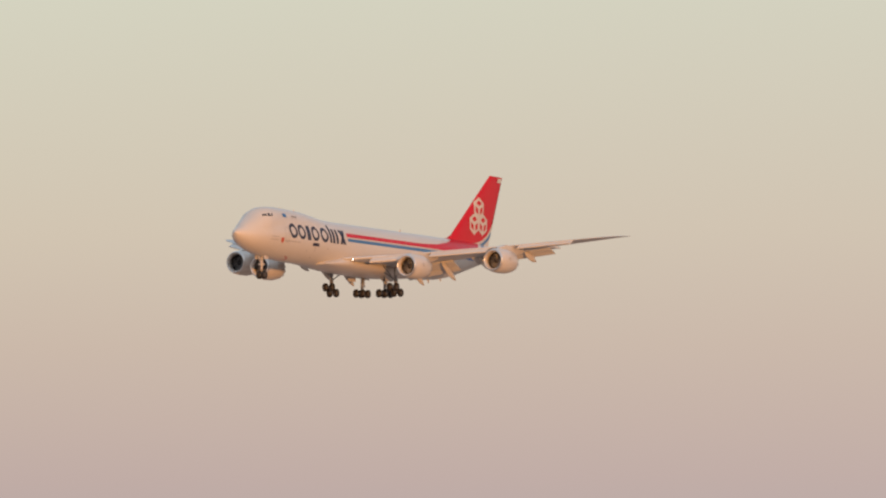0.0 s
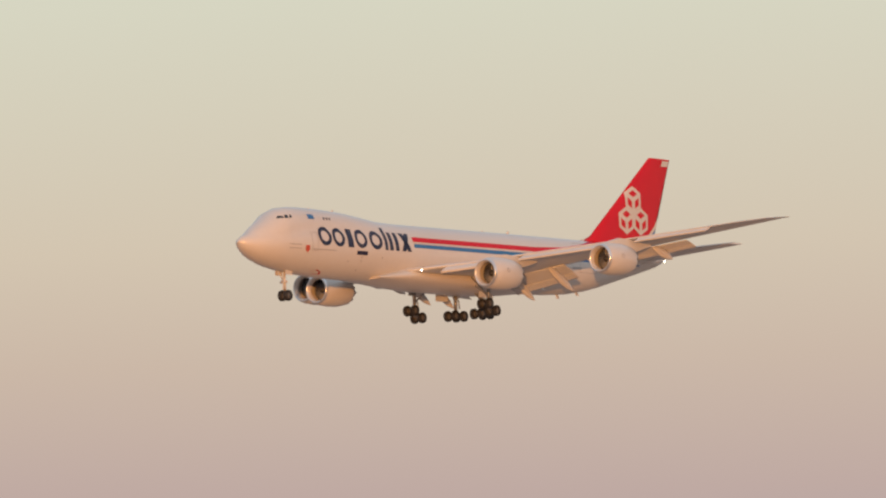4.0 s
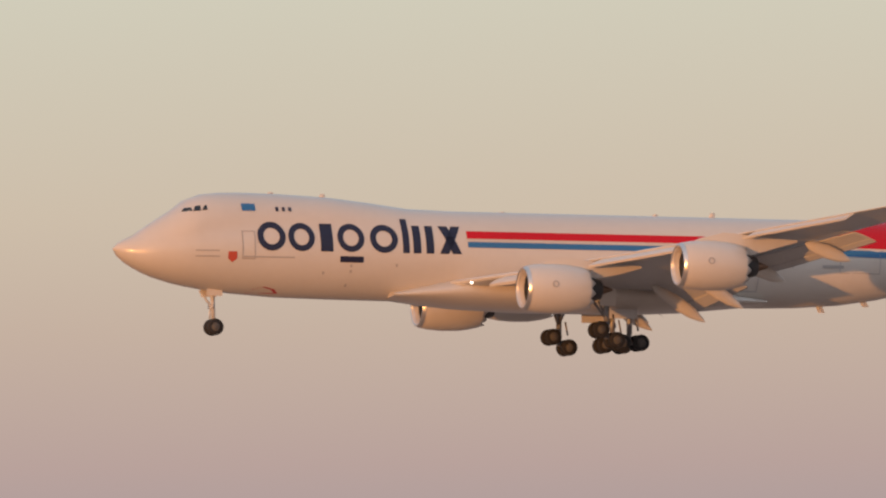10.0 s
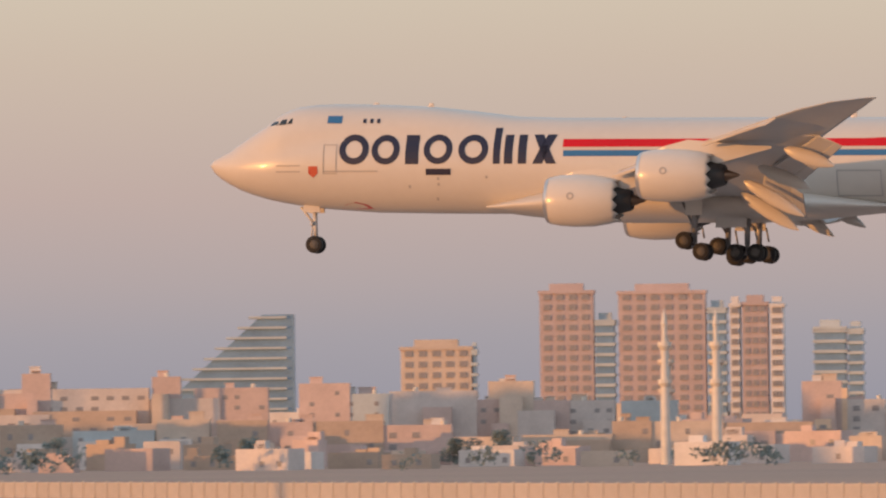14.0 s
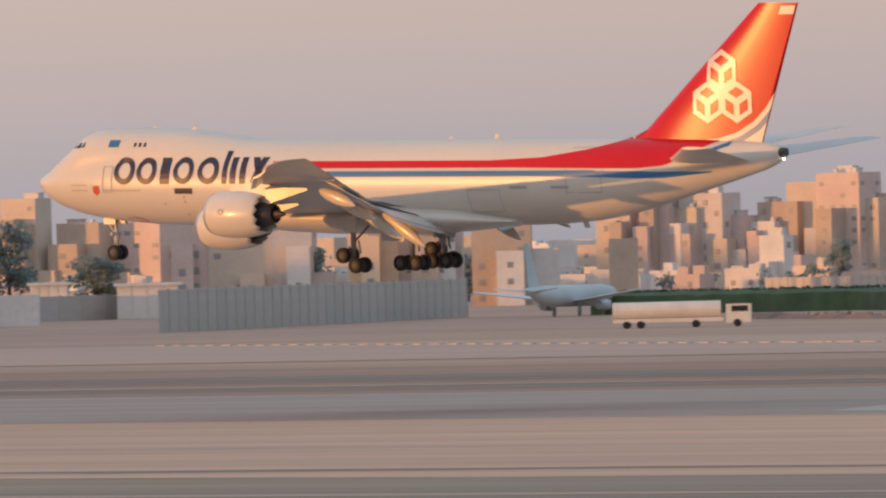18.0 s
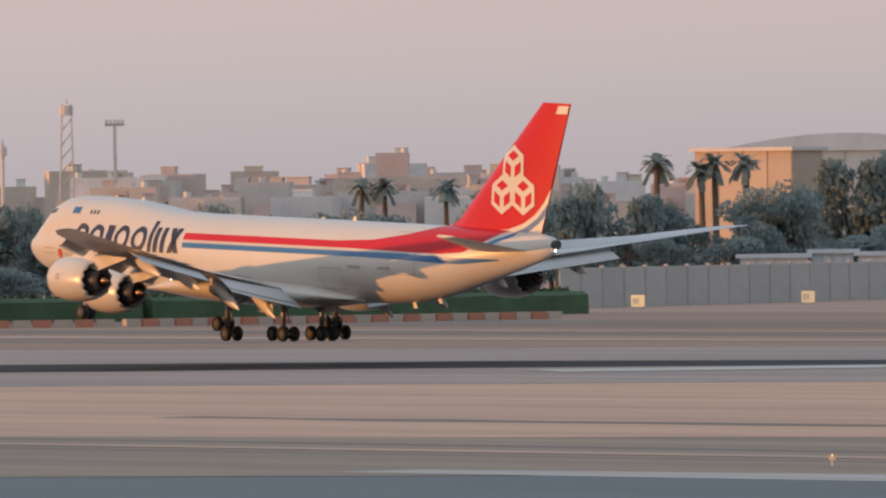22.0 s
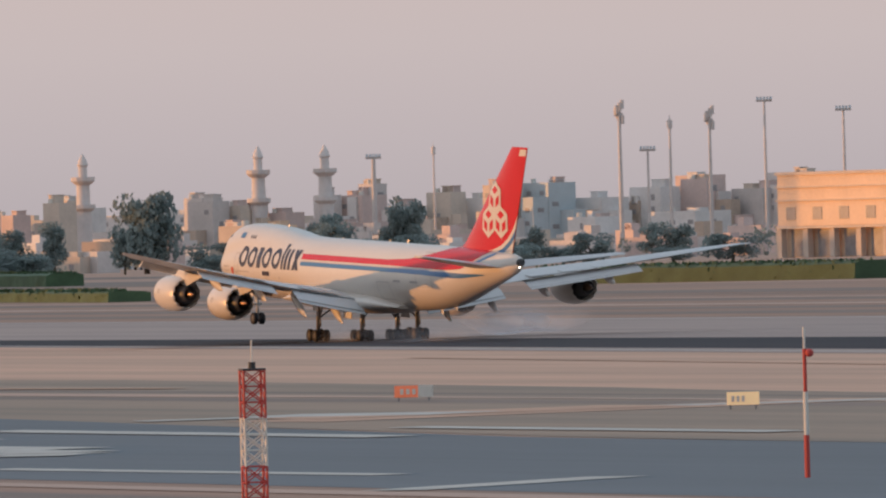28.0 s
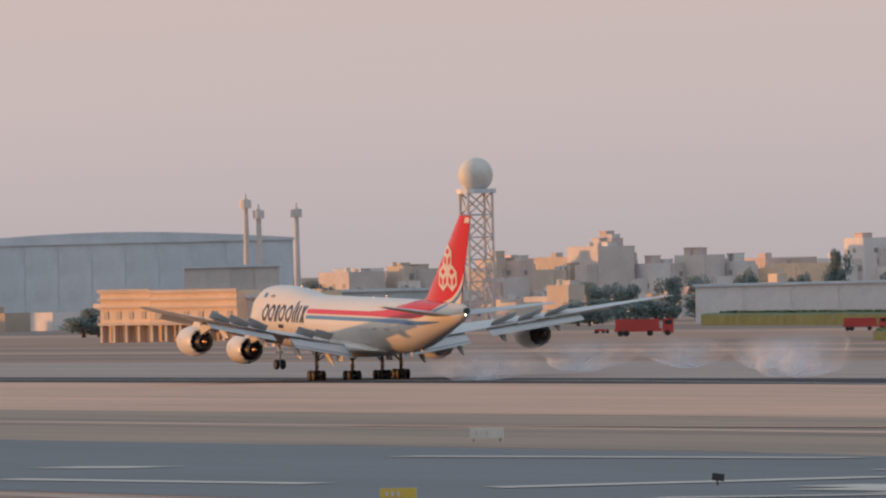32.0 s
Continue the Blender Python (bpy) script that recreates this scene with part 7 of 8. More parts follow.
lowrise(-1809.6, 2670.9, 17.6, 12, 7.9, 0, 0, 1, 1)
lowrise(-1885.6, 2789.2, 18.9, 12, 16.7, 1, 0, 1, 1)
tree(-1736.9, 2575.9, 11.0, 10.8)
lowrise(-1801.4, 2677.5, 10.6, 12, 7.9, 2, 0, 1, 1)
lowrise(-1836.2, 2739.2, 13.3, 12, 13.0, 1, 0, 1, 1)
lowrise(-1869.2, 2801.8, 13.1, 12, 15.9, 3, 0, 1, 1)
lowrise(-1862.3, 2807.1, 19.4, 12, 16.3, 0, 0, 1, 1)
lowrise(-1856.5, 2811.4, 15.6, 12, 16.3, 1, 0, 1, 1)
tree(-1712.5, 2594.8, 10.7, 10.8)
lowrise(-1771.3, 2700.6, 19.5, 12, 8.7, 0, 0, 1, 1)
tree(-1706.8, 2599.0, 7.8, 10.8)
lowrise(-1846.4, 2819.4, 19.2, 12, 15.9, 1, 0, 1, 1)
lowrise(-1762.9, 2707.2, 13.0, 12, 7.7, 1, 0, 1, 1)
tree(-1695.1, 2608.2, 6.3, 10.8)
lowrise(-1836.9, 2826.8, 14.4, 12, 14.6, 2, 0, 1, 1)

# sheds, trucks and trees farther down the field
tree_belt(13, 12, (-1926, 1970, 24.7), (-1917, 1980, 24.1), (-1910, 1987, 20.6))
tree_belt(13, 12, (-1902, 1995, 15.8), (-1891, 2005, 16.5))
tree_belt(13, 12, (-1879, 2017, 16.5), (-1865, 2030, 15.1), (-1857, 2037, 13.0))
tree_belt(13, 12, (-1851, 2043, 10.3), (-1824, 2067, 12.3))
lowrise(-2195.0, 2606.9, 22.6, 15.8, 29.5, 0, -22.3, 1, 1)
lowrise(-2234.3, 2572.5, 11.3, 7.9, 33.2, 1, -22.9, 1, 1)
lowrise(-2222.5, 2582.9, 15.2, 10.7, 26.9, 4, -29.7, 1, 1)
lowrise(-2227.0, 2579.0, 11.0, 7.7, 22.8, 0, -36.8, 1, 1)
lowrise(-2216.9, 2587.8, 11.1, 7.8, 20.0, 1, -29.7, 1, 1)
lowrise(-2190.3, 2610.9, 16.3, 11.4, 25.0, 1, -36.3, 1, 1)
lowrise(-2205.4, 2597.8, 13.8, 9.7, 23.8, 2, -29.5, 1, 1)
lowrise(-2242.6, 2565.1, 9.9, 6.9, 26.7, 1, -23.1, 1, 1)
lowrise(-2371.5, 2444.5, 12.4, 8.7, 30.4, 0, -32.1, 1, 1)
lowrise(-2359.0, 2456.6, 14.0, 9.8, 22.7, 2, -24.9, 1, 1)
lowrise(-2345.1, 2470.1, 18.0, 12.6, 22.7, 1, -38.6, 1, 1)
lowrise(-2315.3, 2498.5, 13.8, 9.7, 20.0, 0, -31.2, 1, 1)
lowrise(-2225.9, 2580.0, 8.5, 5.9, 16.9, 0, -22.8, 1, 1)
lowrise(-2210.6, 2593.3, 13.8, 9.7, 18.1, 3, -29.6, 1, 1)
lowrise(-1663.2, 1875.8, 13.2, 10.0, 18.5, 2)
lowrise(-1376.9, 1595.3, 5.4, 4.0, 13.3, 2, 0, 0, 0)
parked_jet(-1331.0, 1528.8, 38.0, 287.0, 13.5, TEALW, label="pale blue jet parked beside a steel post")
vehicle(-1066.7, 1260.4, 21.1, "tanker", label="long white fuel tank truck")
lowrise(-1495.4, 1551.7, 7.7, 5.0, 5.3, 3, 0, 0, 0)
minaret(-1334.6, 2809.0, 42.6, 1.1, WHITEP)
minaret(-1322.1, 2815.4, 42.4, 1.1, WHITEP)

# the tall tower, masts, halls and trees
long_hall(-2702.6, 1507.5, 133.3, 30.0, 23.0, 7, -8, 1.0, 10, red=(-4.6, 13.8, 12.7), label="long white and grey metal cargo hall with a red panel")
mast(-3039.5, 1724.4, 37.7, 0.9, "drum")
mast(-3135.3, 1555.7, 45.8, 1.1, "drum")
arcade_block(-2497.4, 1266.1, 187.1, 12.0, 19.9, -50, red=(56.0, 84.0), bays=18)
long_hall(-2848.5, 1458.1, 68.8, 20.0, 23.4, 7, 0, 1.5, label="low grey hangar roof behind the ochre block")
mast(-2993.4, 1389.2, 40.8, 0.7, "bush")
mast(-2990.2, 1396.0, 28.5, 0.5, "lamps")
mast(-2987.6, 1401.6, 36.9, 0.5, "plain")
mast(-2982.9, 1411.4, 38.6, 0.6, "bush")
mast(-2976.4, 1425.0, 41.1, 0.5, "lamps")
mast(-2967.1, 1444.4, 38.1, 0.5, "lamps")
mast(-2960.6, 1457.7, 29.3, 0.5, "lamps")
mast(-2927.6, 1522.9, 26.0, 0.6, "lamps")
mast(-2921.2, 1535.1, 29.4, 0.5, "lamps")
lowrise(-3189.1, 1442.1, 10.0, 7.0, 19.8, 0, -54.9, 1, 1)
lowrise(-3183.5, 1454.4, 13.5, 9.5, 20.1, 5, -54.8, 1, 1)
lowrise(-3177.1, 1468.4, 13.5, 9.5, 15.4, 3, -54.6, 1, 1)
lowrise(-3170.7, 1482.2, 12.1, 8.5, 18.0, 3, -40.4, 1, 1)
lowrise(-3164.9, 1494.5, 10.1, 7.1, 20.0, 1, -40.3, 1, 1)
lowrise(-3163.0, 1498.4, 6.9, 4.8, 16.2, 4, -47.2, 1, 1)
lowrise(-3157.7, 1509.5, 13.7, 9.6, 16.8, 4, -47.1, 1, 1)
lowrise(-3187.9, 1444.8, 15.1, 10.6, 9.9, 3, -47.9, 1, 1)
lowrise(-3177.7, 1467.1, 12.8, 9.0, 11.3, 0, -54.6, 1, 1)
lowrise(-3172.8, 1477.6, 4.1, 2.9, 14.1, 2, -47.5, 1, 1)
lowrise(-3152.0, 1521.5, 19.2, 13.4, 21.2, 4, -46.9, 1, 1)
tree(-2642.8, 1194.0, 12.1, 12.2)
tree(-2639.5, 1201.4, 11.1, 9.5)
tree(-2625.2, 1232.1, 11.1, 12.2)
tree(-2627.6, 1227.2, 10.0, 9.5)
vehicle(-1653.4, 834.3, 5.2, "van", CREAM, label="sunlit vehicle on the far road")
vehicle(-1521.0, 794.0, 5.6, "van", CREAM, label="sunlit vehicle on the far road")
vehicle(-1446.7, 741.7, 1.9, "van", CREAM, label="sunlit vehicle on the far road")
minaret(-3190.9, 1311.8, 32.7, 2.0, TAUPE)
minaret(-3171.5, 1357.9, 33.6, 2.0, TAUPE)
minaret(-3164.0, 1375.4, 33.5, 2.0, TAUPE)
mast(-3112.6, 1368.0, 28.9, 0.9, "lamps")
mast(-3197.1, 1424.2, 32.5, 0.4, "plain")
lowrise(-3331.6, 1364.0, 7.8, 5.5, 18.9, 0, -49.4, 1, 1)
lowrise(-3198.4, 1293.3, 8.5, 6.0, 14.8, 1, -56.5, 1, 1)
lowrise(-3315.9, 1401.7, 10.3, 7.2, 18.6, 4, -55.9, 1, 1)
lowrise(-3173.4, 1353.5, 4.5, 3.2, 14.7, 0, -41.8, 1, 1)
lowrise(-3309.3, 1417.3, 4.1, 2.9, 18.1, 4, -55.8, 1, 1)
lowrise(-3168.5, 1365.0, 9.2, 6.4, 13.5, 1, -55.6, 1, 1)
lowrise(-3301.3, 1435.7, 7.1, 5.0, 18.4, 4, -48.5, 1, 1)
lowrise(-3297.1, 1445.3, 12.5, 8.8, 18.1, 1, -55.4, 1, 1)
lowrise(-3295.9, 1448.1, 7.1, 5.0, 21.4, 4, -48.4, 1, 1)
lowrise(-3291.9, 1457.1, 10.3, 7.2, 14.4, 5, -55.3, 1, 1)
lowrise(-3287.1, 1468.0, 9.7, 6.8, 18.3, 0, -41.1, 1, 1)
lowrise(-3282.3, 1478.7, 10.3, 7.2, 16.3, 3, -55.0, 1, 1)
lowrise(-3275.0, 1494.8, 12.7, 8.9, 17.5, 5, -47.8, 1, 1)
lowrise(-3132.6, 1445.5, 14.0, 9.8, 9.9, 3, -54.6, 1, 1)
lowrise(-3261.6, 1523.8, 11.7, 8.2, 14.9, 0, -54.5, 1, 1)
lowrise(-3121.1, 1470.0, 19.6, 13.7, 10.8, 3, -47.3, 1, 1)
lowrise(-3255.5, 1536.9, 13.1, 9.2, 21.3, 1, -54.3, 1, 1)
lowrise(-3248.7, 1551.1, 13.8, 9.7, 14.1, 4, -40.1, 1, 1)
lowrise(-3161.0, 1382.3, 19.0, 13.3, 10.2, 1, -48.4, 1, 1)
lowrise(-3149.6, 1408.0, 9.3, 6.5, 7.4, 0, -41.1, 1, 1)
tree(-2722.7, 1135.4, 18.3, 20.7)
tree(-2724.7, 1130.6, 14.6, 11.0)
tree(-2731.3, 1114.7, 14.4, 8.3)
tree(-2705.1, 1176.9, 13.5, 12.4)
tree(-2697.5, 1194.1, 20.7, 13.8)
tree(-2698.9, 1190.9, 17.6, 9.6)
tree(-2696.8, 1195.8, 10.6, 11.0)
tree(-2735.5, 1104.4, 12.0, 12.4)
vehicle(-2967.4, 1197.8, 7.5, "van", WHITEP, label="row of parked light vehicles on the far apron")
vehicle(-2965.0, 1203.6, 7.5, "van", CREAM, label="row of parked light vehicles on the far apron")
vehicle(-2962.7, 1209.4, 7.5, "van", METAL, label="row of parked light vehicles on the far apron")
vehicle(-2960.3, 1215.2, 7.5, "van", WHITEP, label="row of parked light vehicles on the far apron")
vehicle(-2957.9, 1221.0, 7.5, "van", CREAM, label="row of parked light vehicles on the far apron")
vehicle(-2955.5, 1226.8, 7.5, "van", METAL, label="row of parked light vehicles on the far apron")
vehicle(-2953.1, 1232.6, 7.5, "van", WHITEP, label="row of parked light vehicles on the far apron")
vehicle(-2950.7, 1238.3, 7.5, "van", CREAM, label="row of parked light vehicles on the far apron")
vehicle(-2948.2, 1244.1, 7.5, "van", METAL, label="row of parked light vehicles on the far apron")
vehicle(-2945.8, 1249.9, 7.5, "van", WHITEP, label="row of parked light vehicles on the far apron")
vehicle(-2943.3, 1255.7, 7.5, "van", CREAM, label="row of parked light vehicles on the far apron")
vehicle(-2870.1, 1231.1, 7.5, "van", METAL, label="row of parked light vehicles on the far apron")
lowrise(-3257.6, 1280.0, 16.2, 11.4, 8.8, 6, -42.9, 1, 1)
lowrise(-3252.7, 1292.2, 5.8, 4.0, 10.1, 4, -56.8, 1, 1)
lowrise(-3269.9, 1248.0, 8.1, 5.7, 11.8, 1, -43.3, 1, 1)
lowrise(-3264.6, 1261.8, 17.4, 12.2, 12.6, 4, -57.2, 1, 1)
lowrise(-3240.0, 1323.8, 5.0, 3.5, 15.8, 0, -56.4, 1, 1)
tree(-2703.1, 1050.4, 12.5, 10.8)
tree(-2698.6, 1061.8, 10.9, 8.1)
tree(-2695.2, 1070.4, 15.0, 6.8)
lowrise(-3127.7, 1333.1, 4.7, 3.3, 15.8, 0, -48.8, 1, 1)
lowrise(-3124.4, 1341.0, 12.7, 8.9, 10.0, 6, -48.7, 1, 1)
lowrise(-3164.7, 1242.9, 14.5, 10.1, 11.6, 6, -42.9, 1, 1)
lowrise(-3147.2, 1286.6, 8.4, 5.9, 17.9, 0, -56.4, 1, 1)
lowrise(-3131.1, 1325.1, 9.8, 6.9, 17.2, 4, -41.9, 1, 1)
lowrise(-3155.5, 1266.0, 9.2, 6.4, 16.3, 4, -42.6, 1, 1)
lowrise(-3193.9, 1165.8, 5.4, 3.8, 16.0, 0, -50.9, 1, 1)
lowrise(-3187.2, 1184.1, 5.8, 4.1, 12.2, 0, -50.6, 1, 1)
lowrise(-3181.2, 1200.0, 5.4, 3.8, 16.7, 1, -50.4, 1, 1)
lowrise(-3176.7, 1211.8, 7.9, 5.5, 13.5, 4, -43.3, 1, 1)
lowrise(-3200.9, 1146.3, 7.9, 5.5, 13.6, 4, -44.1, 1, 1)
lowrise(-3169.9, 1229.6, 8.1, 5.7, 13.7, 3, -50.1, 1, 1)
lowrise(-3199.4, 1150.6, 8.1, 5.7, 10.2, 3, -51.1, 1, 1)
lowrise(-3191.2, 1173.2, 20.4, 14.3, 4.6, 4, -43.8, 1, 1)
tree(-2722.6, 1135.8, 20.1, 19.3)
tree(-2731.2, 1114.9, 16.1, 8.3)
tree(-2705.8, 1175.2, 14.5, 12.4)
tree(-2749.9, 1068.1, 13.7, 9.6)
tree(-2745.4, 1079.6, 12.6, 6.9)
tree(-2741.8, 1088.7, 15.7, 9.6)
tree(-2735.7, 1103.9, 11.7, 15.2)
tree(-2762.7, 1034.5, 10.8, 11.0)
long_hall(-3134.9, 1030.7, 100.2, 50.0, 23.5, 7, 4, 2.5, label="huge grey-blue maintenance hangar")
arcade_block(-2368.4, 800.3, 24.9, 7.0, 10.4, -42, bays=6)
arcade_block(-2391.9, 793.2, 14.4, 7.0, 10.7, -42, bays=4)
arcade_block(-2343, 814, 13.6, 6.0, 9.9, -42, bays=4)
long_hall(-2356, 836, 20.6, 10, 9.9, 5, 0, 0, name="store_shed", label="low grey-green store beside the ochre arcade")
long_hall(-2360, 810, 6.6, 8, 9.2, 4, 0, 0, name="store_shed", label="narrow taupe store between the ochre blocks")
mast(-3028.0, 1035.1, 33.9, 1.0, "plain")
mast(-3026.9, 1038.3, 31.1, 1.0, "plain")
mast(-3023.6, 1047.7, 31.2, 1.0, "plain")
radome(-2725.7, 990.2, 8.4, 36.3)
lowrise(-3193.0, 1168.3, 12.0, 8.4, 10.6, 4, -57.8, 1, 1)
lowrise(-3186.6, 1185.5, 6.3, 4.4, 12.5, 0, -57.6, 1, 1)
lowrise(-3183.7, 1193.4, 16.9, 11.8, 18.7, 4, -57.5, 1, 1)
lowrise(-3182.8, 1195.7, 6.6, 4.6, 21.0, 1, -43.5, 1, 1)
lowrise(-3178.5, 1207.1, 12.8, 9.0, 13.6, 3, -50.4, 1, 1)
lowrise(-3173.8, 1219.4, 11.8, 8.3, 15.7, 4, -43.2, 1, 1)
lowrise(-3163.9, 1244.8, 15.5, 10.8, 12.7, 6, -49.9, 1, 1)
lowrise(-3156.7, 1262.9, 10.9, 7.6, 19.4, 3, -56.7, 1, 1)
lowrise(-3185.6, 1188.3, 19.1, 13.4, 4.5, 3, -43.6, 1, 1)
lowrise(-3202.8, 1141.1, 8.1, 5.7, 14.4, 0, -51.2, 1, 1)
lowrise(-3207.6, 1127.6, 17.0, 11.9, 13.1, 4, -58.3, 1, 1)
lowrise(-3165.5, 1240.7, 11.2, 7.9, 10.1, 6, -56.9, 1, 1)
lowrise(-3192.0, 1171.0, 7.9, 5.5, 15.3, 1, -43.8, 1, 1)
tree(-2738.1, 955.3, 12.7, 12.2)
tree(-2735.0, 964.2, 11.9, 10.8)
tree(-2731.4, 974.5, 12.3, 8.1)
tree(-2713.6, 1022.8, 11.8, 10.8)
tree(-2709.8, 1032.9, 10.9, 9.5)
tree(-2706.9, 1040.5, 12.0, 10.8)
tree(-2703.0, 1050.7, 15.2, 6.8)
tree(-2698.0, 1063.3, 13.5, 5.4)
tree(-2694.8, 1071.5, 16.7, 6.8)
tree(-2715.6, 1017.7, 11.2, 9.5)
long_hall(-2559.5, 1005.7, 43.4, 14.0, 9.0, 3, name="store_shed", label="long pale flat store along the far side")
long_hall(-2792.6, 950.7, 22.7, 14.0, 16.0, 4, name="store_shed", label="dark flat-roofed store near the hangar")
hedge(-2279.3, 932.5, -2495.6, 963.0, 2.7, 8)
vehicle(-2295.4, 860.3, 2.9, "truck", REDP, label="red airfield fire truck")
vehicle(-2161.6, 818.8, 11.3, "truck", REDP, label="red airfield fire truck")
vehicle(-2786.8, 1110.8, 7.0, "truck", REDP, label="red airfield fire truck")
vehicle(-2166.6, 866.3, 8.5, "truck", REDP, label="red airfield fire truck")

# low hedges, tree lines and sunlit houses across the far field
hedge(-2034, 882, -1911, 852, 3.2, 8)
hedge(-1896, 866, -1806, 884, 3.0, 8)
hedge(-1798, 891, -1722, 869, 3.2, 8)
hedge(-1630, 829, -1529, 800, 3.4, 8)
hedge(-1873, 754, -1782, 740, 1.8, 7)
tree_belt(11, 9, (-2551, 1105, 10.4), (-2549, 1109, 13.0), (-2547, 1114, 9.8))
tree_belt(11, 9, (-2547, 1115, 6.4), (-2540, 1131, 8.0), (-2532, 1147, 6.0))
tree_belt(11, 9, (-2527, 1159, 5.6), (-2522, 1169, 7.0), (-2517, 1180, 5.2))
tree_belt(11, 9, (-2578, 1041, 5.6), (-2574, 1050, 7.0), (-2570, 1059, 5.2))
tree_belt(11, 9, (-2561, 1081, 6.4), (-2560, 1085, 8.0), (-2558, 1089, 6.0))
tree_belt(11, 9, (-2551, 1106, 7.2), (-2545, 1118, 9.0), (-2540, 1130, 6.8))
tree_belt(11, 9, (-2538, 1134, 5.2), (-2531, 1151, 6.5), (-2523, 1167, 4.9))
tree_belt(11, 9, (-2517, 1179, 4.8), (-2512, 1192, 6.0), (-2506, 1204, 4.5))
tree_belt(11, 9, (-2604, 972, 6.0), (-2600, 984, 7.5), (-2596, 995, 5.6))
tree_belt(11, 9, (-2595, 998, 7.2), (-2592, 1004, 9.0), (-2590, 1011, 6.8))
tree_belt(11, 9, (-2581, 1034, 6.4), (-2578, 1041, 8.0), (-2575, 1048, 6.0))
tree_belt(11, 9, (-2624, 919, 7.2), (-2620, 929, 9.0), (-2617, 939, 6.8))
tree_belt(11, 9, (-2605, 970, 6.4), (-2600, 984, 8.0), (-2595, 997, 6.0))
tree_belt(11, 9, (-2644, 859, 5.6), (-2642, 864, 7.0), (-2640, 870, 5.2))
lowrise(-2566, 1094, 9.4, 5.8, 10.4, 0, -48, 1, 1)
lowrise(-2559, 1100, 14.0, 8.8, 6.8, 0, -48, 1, 1)
lowrise(-2700, 1003, 8.0, 5.0, 8.7, 0, -48, 0, 1)
lowrise(-2597, 1021, 18.7, 11.7, 6.5, 0, -48, 1, 1)
boom_crane(-2119, 1083, 18.5, -20.4, 10.8, 63.2)

# the wooded edge behind the panel wall
tree_belt(11, 7, (-1673, 1690, 15.7), (-1684, 1679, 18.4), (-1681, 1654, 21.4), (-1680, 1626, 24.1), (-1673, 1604, 25.9), (-1682, 1600, 22.8), (-1669, 1569, 23.4))
tree_belt(11, 6, (-1613, 1521, 20.3), (-1603, 1488, 20.2), (-1584, 1449, 21.4), (-1569, 1421, 18.7), (-1542, 1376, 17.5), (-1517, 1328, 18.9), (-1508, 1293, 19.6), (-1488, 1255, 19.9), (-1475, 1223, 21.0), (-1471, 1212, 24.1), (-1461, 1193, 24.4), (-1451, 1174, 23.0))
tree_belt(11, 5.5, (-1438, 1248, 19.6), (-1437, 1234, 18.0), (-1437, 1219, 21.6), (-1434, 1207, 19.1), (-1424, 1187, 17.8), (-1420, 1177, 22.1), (-1419, 1162, 24.2), (-1416, 1150, 23.9), (-1412, 1138, 21.6), (-1408, 1127, 18.4), (-1406, 1114, 21.1), (-1401, 1104, 20.9))
tree_belt(10, 5.5, (-1394, 1097, 19.4), (-1398, 1092, 17.9), (-1395, 1079, 16.0), (-1395, 1062, 15.9), (-1398, 1057, 16.5), (-1396, 1044, 16.4), (-1393, 1031, 16.7), (-1389, 1019, 15.0), (-1384, 1008, 17.1), (-1381, 996, 16.7), (-1378, 983, 14.9), (-1379, 964, 15.4))
tree_belt(10, 5.5, (-1393, 977, 13.8), (-1396, 972, 15.6), (-1400, 967, 14.1), (-1404, 961, 11.3), (-1408, 954, 13.5), (-1411, 950, 12.6), (-1416, 943, 13.6), (-1420, 937, 12.0), (-1428, 924, 10.5), (-1459, 928, 9.6), (-1466, 916, 8.9))
tree_belt(11, 6, (-1412, 980, 14.9), (-1419, 971, 14.1), (-1424, 963, 14.8), (-1431, 952, 14.9), (-1434, 948, 12.7))
tree_belt(9, 6, (-1428, 919, 9.6), (-1435, 908, 10.1), (-1442, 897, 9.5), (-1448, 888, 7.2))
# undergrowth along the foot of the trees
tree_belt(9, 6, (-1527, 1435, 9.6), (-1513, 1376, 10.1), (-1408, 1161, 12.5), (-1377, 1194, 10.1), (-1374, 1135, 10.7), (-1354, 1064, 10.0))
tree_belt(9, 6, (-1345, 1090, 9.8), (-1354, 1046, 9.8), (-1360, 1005, 9.1), (-1351, 949, 9.2), (-1350, 965, 6.7), (-1365, 909, 6.5))
tree_belt(9, 6, (-1369, 952, 5.1), (-1390, 921, 6.1), (-1402, 900, 4.1), (-1417, 876, 5.0))
tree(-1492, 1142, 22.5, 0.0, 9)
tree(-1487, 1148, 21.0, 0.0, 9)
tree(-1486, 1150, 22.3, 0.0, 9)
tree(-1483, 1154, 22.4, 0.0, 9)
tree(-1469, 1172, 22.7, 0.0, 9)
tree(-1438, 1210, 22.3, 0.0, 9)
tree(-1431, 1218, 21.3, 0.0, 9)
tree(-1427, 1223, 22.9, 0.0, 9)
tree(-1475, 1071, 18.6, 0.0, 9)
tree(-1472, 1074, 18.6, 0.0, 9)
tree(-1467, 1082, 18.5, 0.0, 9)
